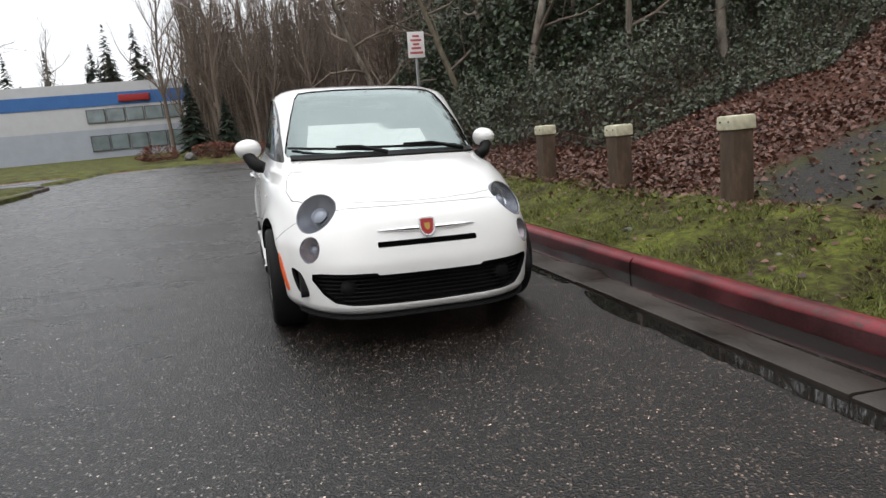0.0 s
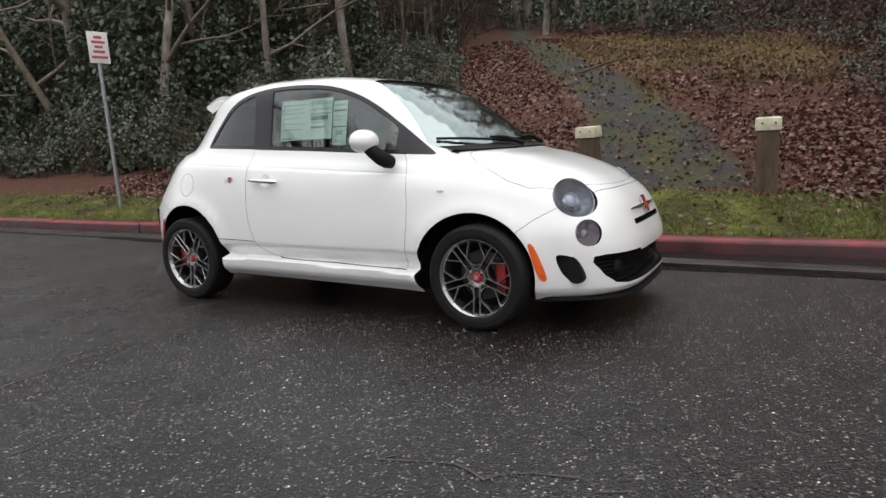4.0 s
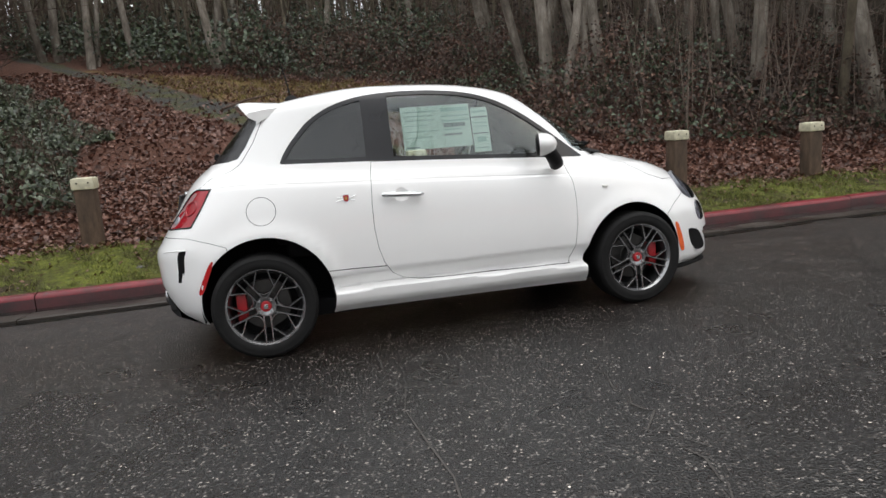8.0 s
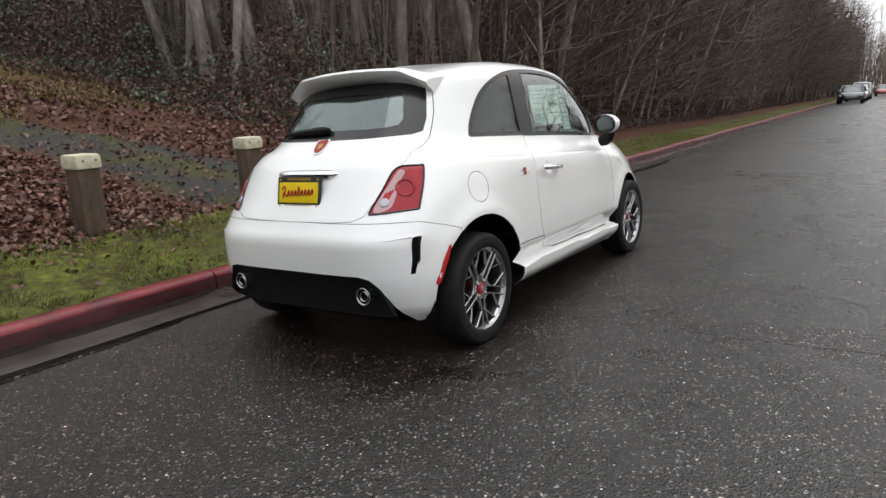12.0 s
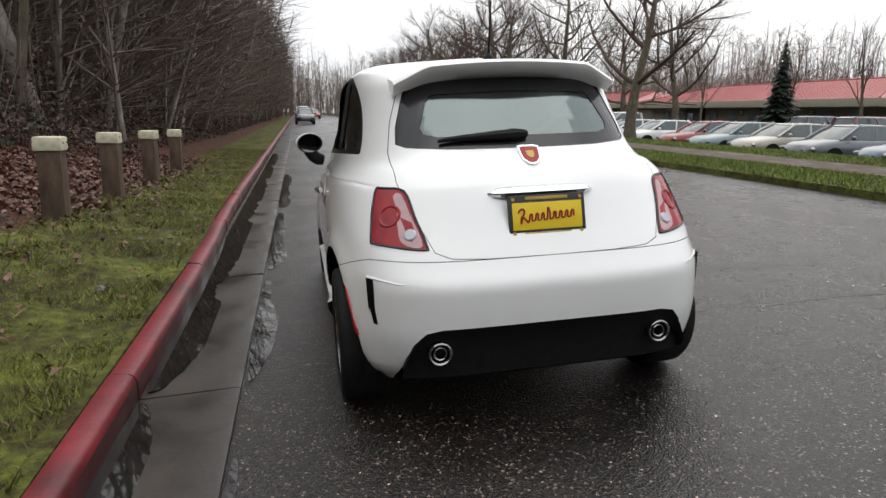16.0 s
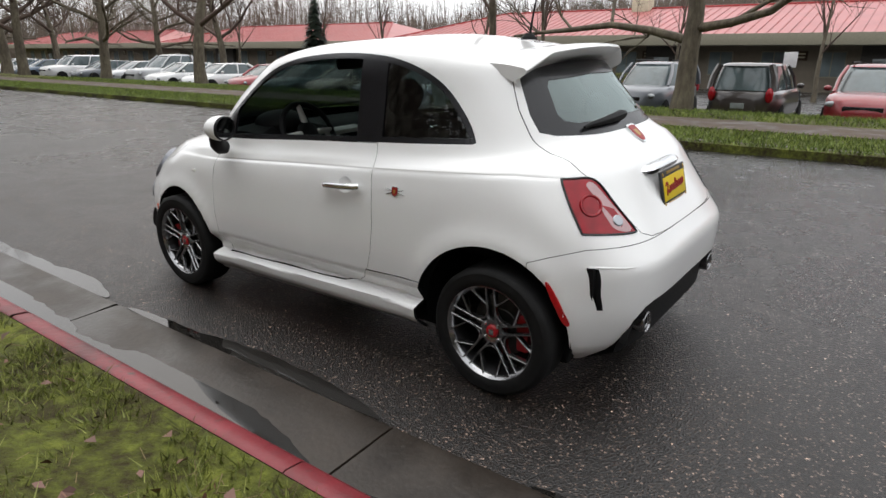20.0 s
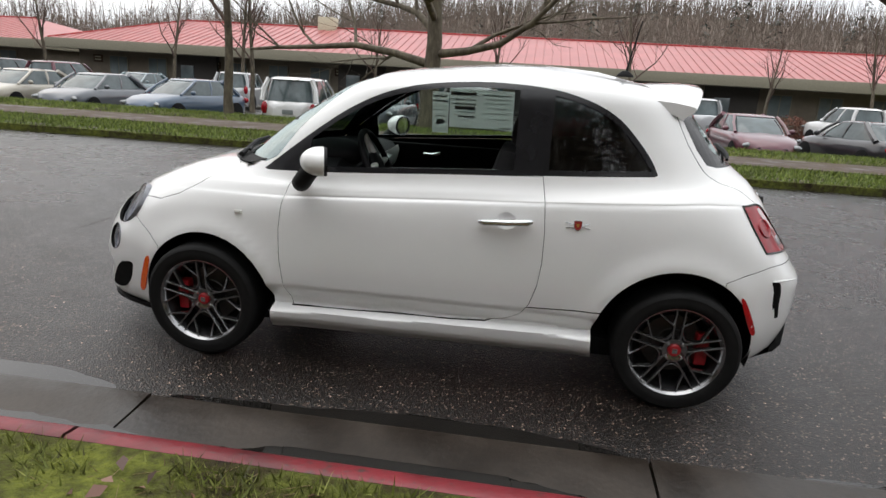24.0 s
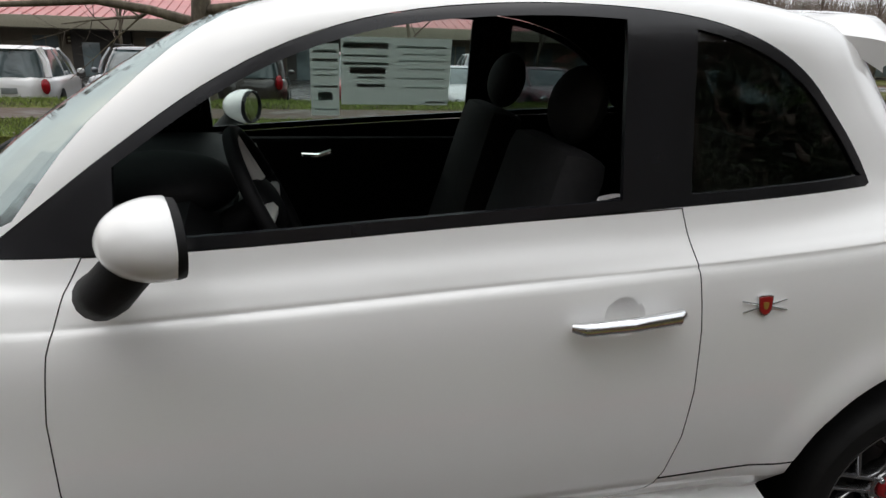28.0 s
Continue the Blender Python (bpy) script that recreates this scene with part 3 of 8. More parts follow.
def bank(x, y):
    """Height of the verge and of the slope beyond the red kerb."""
    x, y = np.asarray(x, float), np.asarray(y, float)
    z = 0.14 + 0.24 * sstep(1.9, 3.1, y) + 0.25 * np.clip(y - 3.2, 0, 40)
    z = z + 0.10 * sstep(4, 9, y) * ripple(x, y, 2.2, 1.0) + 0.012 * ripple(x, y, 0.25, 2.0) * sstep(1.95, 2.4, y)
    low = 0.14 + 0.20 * sstep(1.9, 3.2, y) + 0.10 * np.clip(y - 3.2, 0, 60)
    side = sstep(9.0, 26.0, x)
    z = z * (1 - side) + side * low
    back = sstep(-18, -32, x)
    z = z * (1 - back) + back * (0.14 + 0.10 * np.clip(y - 3.0, 0, 60))
    return z - DIP * y + 0.014 - 0.018 * np.clip(x - 2, 0, 8) * sstep(1.9, 3.0, y)


def trail_x(y):
    return np.interp(y, [3, 6, 10, 15, 21, 30], [1.3, 0.6, -1.4, -4.2, -7.5, -12])


def edge_left(y):
    return np.interp(y, [4.3, 6, 8, 11, 15, 20, 30], [-3.4, -3.7, -4.1, -5.2, -7.2, -10, -15])


def edge_right(y):
    return np.interp(y, [5.4, 7, 9, 11, 13, 14.5, 17, 20, 25, 30], [4.6, 3.2, 3.3, 3.4, 2.6, 1.6, -1.2, -4.6, -9, -13])


ROAD = [(260, 1.25), (-24, 1.25)] + [(-25 - 10.5 * math.sin(a), -9.25 + 10.5 * math.cos(a)) for a in np.linspace(0.05, math.pi / 2, 14)] + [(-35.5, -60), (-26, -60), (-26, -13)] + \
       [(-20.5 - 5.5 * math.cos(a), -13 + 5.4 * math.sin(a)) for a in np.linspace(0, math.pi / 2, 9)] + [(260, FAR_Y)]


def ground_height(X, Y):
    """Everything outside the carriageway; it dips under the road, the lot and the path."""
    inside = (Y < KERB_Y + 0.118) & (Y > FAR_Y - 0.155) & (X > -26)
    bend = (X < -18) & (X > -45) & (Y < KERB_Y + 0.118)
    d = np.hypot(np.minimum(X + 25, 0), np.maximum(Y + 9.25, -1e9) * (Y > -9.25))
    onbend = bend & (((Y > -9.25) & (np.hypot(X + 25, Y + 9.25) < 11.1) & (Y > FAR_Y - 1)) | ((Y <= -9.25) & (X > -35.9) & (X < -25.9)) | ((X > -26) & (Y > -13) & (np.hypot(X + 20.5, Y + 13) > 5.4) & (X < -20.5)))
    z = np.where(Y > KERB_Y, bank(X, Y), 0.18)
    z = np.where((Y < FAR_Y) & (X > -20), 0.185 - 0.63 * sstep(-14.2, -15.2, Y) + 0.06 * np.exp(-(((Y + 12.5) / 0.8) ** 2)), z)
    z = np.where((X < -20) & (Y < KERB_Y), 0.18 + 0.02 * np.clip(-X - 38, 0, 60), z)
    return np.where(inside | onbend, -0.16, z)


gx = np.unique(np.r_[np.linspace(-500, -60, 12), np.linspace(-60, -16, 90), np.linspace(-16, 16, 161), np.linspace(16, 60, 60), np.linspace(60, 500, 16)])
gy = np.unique(np.r_[np.linspace(-500, -60, 10), np.linspace(-60, -16, 60), np.linspace(-16, FAR_Y - 0.165, 24), FAR_Y - 0.15, -4, 0, 1.2, KERB_Y, KERB_Y + 0.112, KERB_Y + 0.124, np.linspace(1.93, 4.4, 25), np.linspace(4.5, 20, 63), np.linspace(20, 60, 40), np.linspace(60, 500, 12)])
GX, GY = np.meshgrid(gx, gy, indexing="ij")
land = sheet("ground", gx, gy, ground_height, M_GROUND)
# the red kerb draws in a little beside the parked car
def swing(x):
    return np.interp(x, [2.0, 4.2], [-0.085, 0.0])


co = np.empty(len(land.data.vertices) * 3, np.float32)
land.data.vertices.foreach_get("co", co)
co = co.reshape(-1, 3)
co[:, 1] += swing(co[:, 0]) * np.clip((co[:, 1] - 1.2) / 0.5, 0, 1) * np.clip((3.4 - co[:, 1]) / 1.2, 0, 1)
land.data.vertices.foreach_set("co", co.ravel())
tagged(land, "mossy verge rising to a leaf-strewn bank", "ground", kind="structure")


def mask_on(ob, name, values):
    a = ob.data.attributes.new(name, "FLOAT", "POINT")
    a.data.foreach_set("value", np.ascontiguousarray(values, np.float32).ravel())


half = np.interp(GY, [3, 6, 10, 20, 30], [1.7, 1.2, 0.95, 0.8, 0.7])
on_trail = np.clip(1.15 - np.abs(GX - trail_x(GY)) / half, 0, 1) * sstep(3.0, 3.5, GY) * (GY < 32)
verge = sstep(3.5, 2.9, GY) * (GY > KERB_Y - 0.1) * sstep(-26, -12, GX)
verge = np.maximum(verge, sstep(5.5, 4.0, GY) * sstep(2.6, 3.2, GY) * np.clip(1 - np.abs(GX - 1.5) / 2.2, 0, 1) * 0.55)
verge = np.maximum(verge, (GY < FAR_Y + 0.1) * 1.0)
verge = np.maximum(verge, (GX < -34) * (GY < 1) * 1.0)
mask_on(land, "grass", verge)
mask_on(land, "gravel", on_trail)
mask_on(land, "dry", np.where((GX > trail_x(GY) + 0.6) & (GX < edge_right(GY) + 0.3) & (GY > 8.3) & (GY < 30), 0.85 * sstep(8.0, 11.5, GY) * sstep(0.0, 1.3, edge_right(GY) + 0.3 - GX), 0))

bm = bmesh.new()
bm.faces.new([bm.verts.new((x, y, 0)) for x, y in ROAD])
for cut in (-7.0, -6.2, -5.5, -4.8, -4.2, -3.6, -2.9, -2.2, -1.5, 0.0):
    bmesh.ops.bisect_plane(bm, geom=bm.verts[:] + bm.edges[:] + bm.faces[:], plane_co=(0, cut, 0), plane_no=(0, 1, 0))
bmesh.ops.triangulate(bm, faces=bm.faces)
for v in bm.verts:
    v.co.z = float(road_z(v.co.y))
road = tagged(part("road", bm, M_ASPHALT), "dark wet asphalt street with pale stone chips", "road", kind="structure")

KERB_PROFILE = [(0.0, -0.19), (0.006, 0.034), (0.018, 0.057), (0.038, 0.069), (0.105, 0.075), (0.118, 0.069), (0.122, -0.19)]
FAR_PROFILE = [(u, z + 0.12) for u, z in KERB_PROFILE]
GUTTER_PROFILE = [(0.0, -0.13), (0.0, -0.034), (0.02, -0.030), (0.15, -0.040), (0.50, -0.062), (0.52, -0.13)]


def sweep(bm, profile, path):
    """A profile carried along a plan line; its first side faces right of the way."""
    P = [np.array(p, float) for p in path]
    rows = []
    for k, p in enumerate(P):
        t = unit(P[min(k + 1, len(P) - 1)] - P[max(k - 1, 0)])
        n = np.array([-t[1], t[0]])
        rows.append([bm.verts.new((*(p + n * a), z)) for a, z in profile])
    m = len(profile)
    for r, s in zip(rows, rows[1:]):
        for j in range(m):
            bm.faces.new((r[j], r[(j + 1) % m], s[(j + 1) % m], s[j]))
    bm.faces.new(rows[0][::-1]), bm.faces.new(rows[-1])
    bmesh.ops.recalc_face_normals(bm, faces=bm.faces)


kerb = tagged(empty("kerb"), "worn red painted concrete kerb in cast lengths", "kerb", kind="structure")
gutter = tagged(empty("gutter"), "wet concrete gutter in cast slabs", "gutter", kind="structure")
STEP = 2.15
joints = [-1.0 + STEP * k for k in range(-6, 15)]
for a, b in zip(joints, joints[1:]):
    bm = bmesh.new()
    w = 0.004 * math.sin(a * 7)
    sweep(bm, [(u, z + w) for u, z in KERB_PROFILE], [(a + 0.005, KERB_Y + w + float(swing(a))), ((a + b) / 2, KERB_Y + w + float(swing((a + b) / 2))), (b - 0.005, KERB_Y + w + float(swing(b)))])
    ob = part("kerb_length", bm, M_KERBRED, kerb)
    # upright faces take a darker red than the top
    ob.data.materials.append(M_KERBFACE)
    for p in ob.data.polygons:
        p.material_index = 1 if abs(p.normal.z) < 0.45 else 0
    bm = bmesh.new()
    sweep(bm, [(u, z + (w if u < 0.1 else 0)) for u, z in GUTTER_PROFILE], [(a + 0.006, 1.25), (b - 0.006, 1.25)])
    part("gutter_slab", bm, M_GUTTER, gutter)
bend_line = [(-25 - 10.5 * math.sin(a), -9.25 + (10.5 + KERB_Y - 1.25) * math.cos(a)) for a in np.linspace(0, math.pi / 2, 16)]
for name, profile, off, mat, par in (("kerb_length", KERB_PROFILE, KERB_Y, M_KERBRED, kerb), ("gutter_slab", GUTTER_PROFILE, 1.25, M_GUTTER, gutter)):
    bm = bmesh.new()
    k = off - 1.25
    inset = (float(swing(-14)) if k > 0.1 else 0.0)
    sweep(bm, profile, [(joints[-1] + 0.01, off), (260, off)])
    part(name, bm, mat, par)
    bm = bmesh.new()
    k = off - 1.25
    sweep(bm, profile, ([(-35.5 - k, -60)] + [(-25 - (10.5 + k) * math.sin(a), -9.25 + (10.5 + k) * math.cos(a)) for a in np.linspace(math.pi / 2, 0.0, 18)] + [(joints[0] - 0.01, off + inset)]))
    part(name, bm, mat, par)
bm = bmesh.new()
inner = [(260, FAR_Y)] + [(-20.5 - 5.5 * math.cos(a), -13 + 5.4 * math.sin(a)) for a in np.linspace(math.pi / 2, 0, 12)] + [(-26, -60)]
sweep(bm, FAR_PROFILE, inner)
tagged(part("far_kerb", bm, M_KERB), "dark wet concrete kerb across the street", "kerb", kind="structure")
# standing water along the gutter
def puddle(x0, x1, y0, y1, seed, z):
    """A shallow sheet of water with a ragged shore that breaks into tongues."""
    rng = np.random.default_rng(seed)
    n = int(60 * (x1 - x0))
    X = np.linspace(x0, x1, n + 1)
    t = np.linspace(0, 1, n + 1)
    def wander(k):
        return sum(np.sin(X * f * 2.2 + rng.random() * 6.28) / f ** 0.7 for f in (0.8, 1.9, 3.7, 7.9, 16.3, 33.0)) * k
    full = np.clip(np.minimum(t, 1 - t) * (x1 - x0) * 1.6, 0, 1) ** 0.5
    mid = 0.85 * y1 + 0.15 * y0
    top = mid + (y1 - mid) * full * np.clip(1 + wander(0.03), 0.6, 1.0)
    bot = mid - (mid - y0) * full * np.clip(0.70 + wander(0.16), 0.04, 1.0)
    bm = bmesh.new()
    rows = [(bm.verts.new((x, a, z)), bm.verts.new((x, b, z))) for x, a, b in zip(X, top, bot)]
    for p, q in zip(rows, rows[1:]):
        bm.faces.new((p[0], p[1], q[1], q[0]))
    tagged(part("puddle", bm, M_WATER), "shallow rain puddle lying along the gutter", "puddle", "puddles")


puddle(-0.95, 16.0, 1.42, 1.70, 3, -0.0455)
puddle(-9.5, -1.05, 1.50, 1.70, 6, -0.0485)
puddle(1.35, 4.4, 1.06, 1.246, 4, -0.0475)
puddle(-0.9, 1.1, 1.10, 1.246, 8, -0.0485)
puddle(-5.5, -1.6, 1.12, 1.246, 5, -0.0485)
puddle(4.8, 9.5, 1.04, 1.246, 9, -0.0475)

# thin cracks in the asphalt, filled dark
def crack(p, q, seed):
    rng = np.random.default_rng(seed)
    n = 22
    P = [np.array(p) + (np.array(q) - np.array(p)) * k / n + rng.normal(size=2) * 0.03 for k in range(n + 1)]
    bm = bmesh.new()
    rows = []
    for k, c in enumerate(P):
        t = unit(P[min(k + 1, n)] - P[max(k - 1, 0)])
        w = 0.004 * (0.4 + rng.random())
        z = float(road_z(c[1])) + 0.004
        rows.append([bm.verts.new((c[0] - t[1] * w, c[1] + t[0] * w, z)), bm.verts.new((c[0] + t[1] * w, c[1] - t[0] * w, z))])
    for a, b in zip(rows, rows[1:]):
        bm.faces.new((a[0], a[1], b[1], b[0]))
    part("crack", bm, M_SHADE, road)


crack((0.35, -1.6), (0.2, -3.0), 1), crack((-0.6, -1.0), (-0.5, -7.4), 2), crack((3.2, -0.9), (3.6, -7.3), 3), crack((-4.6, -0.5), (-5.0, -6.5), 5), crack((1.5, -2.2), (3.1, -1.9), 6)
bm = bmesh.new()
prism(bm, [(-9.55, -0.02), (-9.58, 0.202), (-11.5, 0.206), (-11.53, -0.02)], "x", -22, 200)
tagged(part("footpath", bm, M_PATH), "wet brown footpath between two strips of grass", "path", kind="structure")
bm = bmesh.new()
prism(bm, [(-14.9, -0.6), (-14.9, -0.40), (-60, -0.40), (-60, -0.6)], "x", -70, 110)
tagged(part("parking_lot", bm, M_ASPHALT), "wet asphalt car park", "car park", kind="structure")

P = np.concatenate([np.stack([RNG.uniform(-14, 34, 52000), RNG.uniform(-9.5, -7.3, 52000)], -1), np.stack([RNG.uniform(-14, 34, 40000), RNG.uniform(-14.4, -11.55, 40000)], -1)])
B = np.column_stack([P, ground_height(P[:, 0], P[:, 1]) - 0.01])
lean = RNG.normal(size=B.shape) * (0.4, 0.4, 0.0) + (0, 0, 1)
wide = unit(np.cross(lean, RNG.normal(size=B.shape))) * 0.012
V = np.stack([B - wide, B + wide, B + lean * RNG.uniform(0.04, 0.10, len(B))[:, None]], 1).reshape(-1, 3)
tagged(mesh_np("far_grass", V, np.arange(3 * len(B)).reshape(-1, 3), leafy("bright_verge_grass", (0.05, 0.06, 0.012), (0.13, 0.19, 0.025), (0.25, 0.31, 0.06), 0.6)), "bright green grass strips across the street", "grass", kind="stuff")

# ---- bollards ----
first = None
for k, (px, py) in enumerate([(-3.0, 3.12), (-1.16, 3.10), (0.59, 3.12), (2.31, 3.05), (3.95, 3.0), (6.06, 3.03), (8.08, 3.03)]):
    turn = 5 * math.sin(k * 2.3)
    zb = float(bank(px, py)) - (0.05 if k == 1 else 0)  # one post is set deeper
    m = pose(px, py, zb - 0.02, 1.2 * math.sin(k * 3.1), 1.0 * math.cos(k * 1.7), turn)
    if first is None:
        first = p = empty("bollard", m, "brown timber post with a cream painted cap", "bollard", "bollards along the verge")
        bm = bmesh.new()
        box(bm, 0.19, 0.19, 0.96, pose(0, 0, 0.16), 0.012)
        part("post", bm, M_TIMBER, p)
        bm = bmesh.new()
        box(bm, 0.228, 0.228, 0.12, pose(0, 0, 0.685), 0.022, (0.97, 0.97))
        part("cap", bm, M_CREAM, p)
        for a in (-0.05, 0.06):
            bm = bmesh.new()
            lathe(bm, [(0.0, 0.004), (0.008, 0.004), (0.010, 0.0)], pose(a, -0.1145, 0.695, 90), 10)
            part("bolt_hole", bm, M_SHADE, p)
    else:
        copy_thing(first, m)

# ---- sign on a galvanised post ----
M_SIGN = plain("white_sign_face", (0.72, 0.70, 0.70), 0.45, var=0.05, scale=8)
M_SIGNRED = plain("faded_red_lettering", (0.45, 0.10, 0.10), 0.5)
M_STEEL = plain("galvanised_steel", (0.35, 0.36, 0.37), 0.45, 0.8, var=0.12, scale=20)
sz = float(bank(-6.73, 2.40))
sign = empty("street_sign", pose(-6.73, 2.40, sz, 0, 1.5, 84), "white parking sign with red print on a steel post", "sign")
bm = bmesh.new()
tube(bm, [(0, 0, -0.1), (0, 0, 2.62)], 0.028, 8)
part("post", bm, M_STEEL, sign)
bm = bmesh.new()
box(bm, 0.305, 0.012, 0.457, pose(0, -0.035, 2.44), 0.004)
face = part("sign_plate", bm, M_SIGN, sign)
for k, (w, z) in enumerate(((0.12, 0.15), (0.20, 0.08), (0.12, 0.01), (0.18, -0.06), (0.24, -0.14))):
    bm = bmesh.new()
    box(bm, w, 0.004, 0.038, pose(0, -0.042, 2.44 + z), 0.001)
    part("print_bar", bm, M_SIGNRED, face)

# ---- leaf litter, grass, brush on the bank ----
def scatter(n, x0, x1, y0, y1, keep):
    P = np.stack([RNG.uniform(x0, x1, n), RNG.uniform(y0, y1, n)], -1)
    return P[keep(P[:, 0], P[:, 1])]


def on_bank(P, lift):
    return np.column_stack([P, bank(P[:, 0], P[:, 1]) + lift])


def is_trail(x, y):
    return (np.abs(x - trail_x(y)) < np.interp(y, [3, 6, 10, 20, 30], [1.5, 1.1, 0.9, 0.8, 0.7]))


def litter_keep(x, y):
    k = (y > 2.75 + 0.35 * RNG.random(len(x)))
    sparse = RNG.random(len(x))
    d = np.abs(x - trail_x(y)) / np.interp(y, [3, 6, 10, 20, 30], [1.7, 1.25, 1.0, 0.9, 0.8])
    k &= sparse < np.clip(d ** 3, 0.12, 1.0)
    gr = (x > trail_x(y) + 0.7) & (x < edge_right(y)) & (y > 9)
    return k & ~(gr & (sparse > 0.12))


P = np.concatenate([scatter(46000, -9, 11, 2.7, 6.5, litter_keep), scatter(52000, -14, 16, 6.5, 21, litter_keep)])
V, F = leaves_np(on_bank(P, 0.012 + 0.02 * RNG.random(len(P))), RNG.uniform(0.035, 0.085, len(P)) * np.interp(P[:, 1], [6, 9], [1, 1.5]), 0.7, (0, 0, 1.6), 0.35)
tagged(mesh_np("leaf_litter", V, F, M_LITTER), "sodden red-brown fallen leaves over the bank", "leaves", kind="stuff")
kept_state = RNG.bit_generator.state


def thin_keep(x, y):
    d = np.abs(x - trail_x(y)) / np.interp(y, [3, 6, 10, 20, 30], [1.7, 1.25, 1.0, 0.9, 0.8])
    patch = ripple(x, y, 0.7, 3) + 0.7 * ripple(x, y, 0.25, 6)
    on_path = (d < 1.25) & (RNG.random(len(x)) < 0.10 + 0.5 * sstep(0.3, 1.2, d + 0.15 * patch))
    on_grass = (x > trail_x(y) + 0.7) & (x < edge_right(y) + 0.3) & (y > 8.5) & (RNG.random(len(x)) < np.clip(0.30 + 0.35 * patch + 0.5 * sstep(12, 9, y), 0.05, 0.95))
    return on_path | on_grass


P = scatter(42000, -10, 5, 3.2, 20, thin_keep)
V, F = leaves_np(on_bank(P, 0.015 + np.interp(P[:, 1], [8, 10], [0.01, 0.06]) * RNG.random(len(P))), RNG.uniform(0.03, 0.075, len(P)) * np.interp(P[:, 1], [6, 9], [0.8, 1.4]), 0.7, (0, 0, 1.6), 0.35)
tagged(mesh_np("thin_leaf_litter", V, F, M_LITTER), "brown leaves strewn over the trail and rough grass", "leaves", kind="stuff")
RNG.bit_generator.state = kept_state

P = scatter(2600, -10, 14, 1.9, 2.9, lambda x, y: RNG.random(len(x)) < 0.25 + 0.75 * sstep(2.1, 2.9, y))
V, F = leaves_np(on_bank(P, 0.02 + 0.015 * RNG.random(len(P))), RNG.uniform(0.025, 0.075, len(P)), 0.6, (0, 0, 2.2), 0.3)
tagged(mesh_np("stray_leaves", V, F, M_LITTER), "stray brown leaves lying on the grass", "leaves", kind="stuff")
P = scatter(190000, -12, 16, 1.85, 3.5, lambda x, y: (y > 1.893 + swing(x)) & (RNG.random(len(x)) < sstep(3.5, 2.5, y)) & (ripple(x, y, 0.28, 4) + 0.6 * ripple(x, y, 0.09, 7) + RNG.normal(size=len(x)) * 0.35 > -0.05))
P = np.concatenate([P, scatter(26000, -6, 5, 8, 18, lambda x, y: (x > trail_x(y) + 0.6) & (x < edge_right(y) + 0.2))])
B = on_bank(P, -0.01)
n = len(B)
h = np.where(B[:, 1] > 7, RNG.uniform(0.06, 0.16, n), RNG.uniform(0.02, 0.075, n))[:, None]
lean = RNG.normal(size=(n, 3)) * (0.5, 0.5, 0.0) + (0, 0, 1)
side = unit(np.cross(lean, RNG.normal(size=(n, 3)))) * np.where(B[:, 1:2] > 7, 0.012, 0.0048)
V = np.stack([B - side, B + side, B + lean * h], 1)
far = B[:, 1] > 7
V1, V2 = V[~far].reshape(-1, 3), V[far & (ripple(B[:, 0], B[:, 1], 0.6, 2) + 0.6 * ripple(B[:, 0], B[:, 1], 0.2, 8) > -0.25)].reshape(-1, 3)
tagged(mesh_np("grass", V1, np.arange(len(V1)).reshape(-1, 3), M_BLADE), "short mossy winter grass on the verge", "grass", kind="stuff")
M_OCHRE = leafy("bleached_bank_grass", (0.06, 0.036, 0.016), (0.15, 0.105, 0.035), (0.21, 0.20, 0.055), 0.7, 1.2)
tagged(mesh_np("rough_grass", V2, np.arange(len(V2)).reshape(-1, 3), M_OCHRE), "bleached ochre grass high on the bank", "grass", kind="stuff")


P = scatter(16000, -12, 16, 1.86, 3.6, lambda x, y: (y > 1.90 + swing(x)) & (ripple(x, y, 0.3, 9) + RNG.normal(size=len(x)) * 0.4 > 0.1))
B = on_bank(P, 0.0)
T = B + RNG.normal(size=B.shape) * (0.05, 0.05, 0.012) + (0, 0, 0.022)
V, F = sticks_np(B, T, 0.0022, 0.001)
M_STRAW = leafy("dead_straw", (0.07, 0.045, 0.02), (0.16, 0.11, 0.05), (0.30, 0.23, 0.12), 0.7)
tagged(mesh_np("dead_straw", V, F, M_STRAW), "dead straw blades matted in the grass", "grass", kind="stuff")


def mound(x, y, seed):
    return 0.55 + 0.45 * np.clip(ripple(x, y, 1.1, seed), -1, 1) + 0.25 * ripple(x, y, 0.45, seed + 2)


def brush(name, n, x0, x1, y0, y1, keep, height, mats, label, seed, size=(0.05, 0.11)):
    """Tangled evergreen undergrowth: leaves in a deep uneven layer, with bare canes."""
    P = scatter(n, x0, x1, y0, y1, keep)
    top = height(P[:, 0], P[:, 1]) * np.clip(mound(P[:, 0], P[:, 1], seed), 0.12, 1.5)
    B = on_bank(P, 0) + np.column_stack([np.zeros((len(P), 2)), top * RNG.random(len(P)) ** 0.45])
    th = empty(name, None, label, "undergrowth", kind="stuff")
    V, F = leaves_np(B, RNG.uniform(*size, len(B)), 0.6, (0, -0.5, 0.8), 0.3, 0.3)
    mesh_np("leaves", V, F, mats[0], th)
    Q = B[:: 14] * 1.0
    Q[:, 2] = bank(Q[:, 0], Q[:, 1])
    R = B[:: 14] + RNG.normal(size=(len(Q), 3)) * (0.35, 0.35, 0.25) + (0, 0, 0.1)
    V, F = sticks_np(Q, R, RNG.uniform(0.004, 0.010, len(Q)), 0.002)
    mesh_np("canes", V, F, mats[1], th)


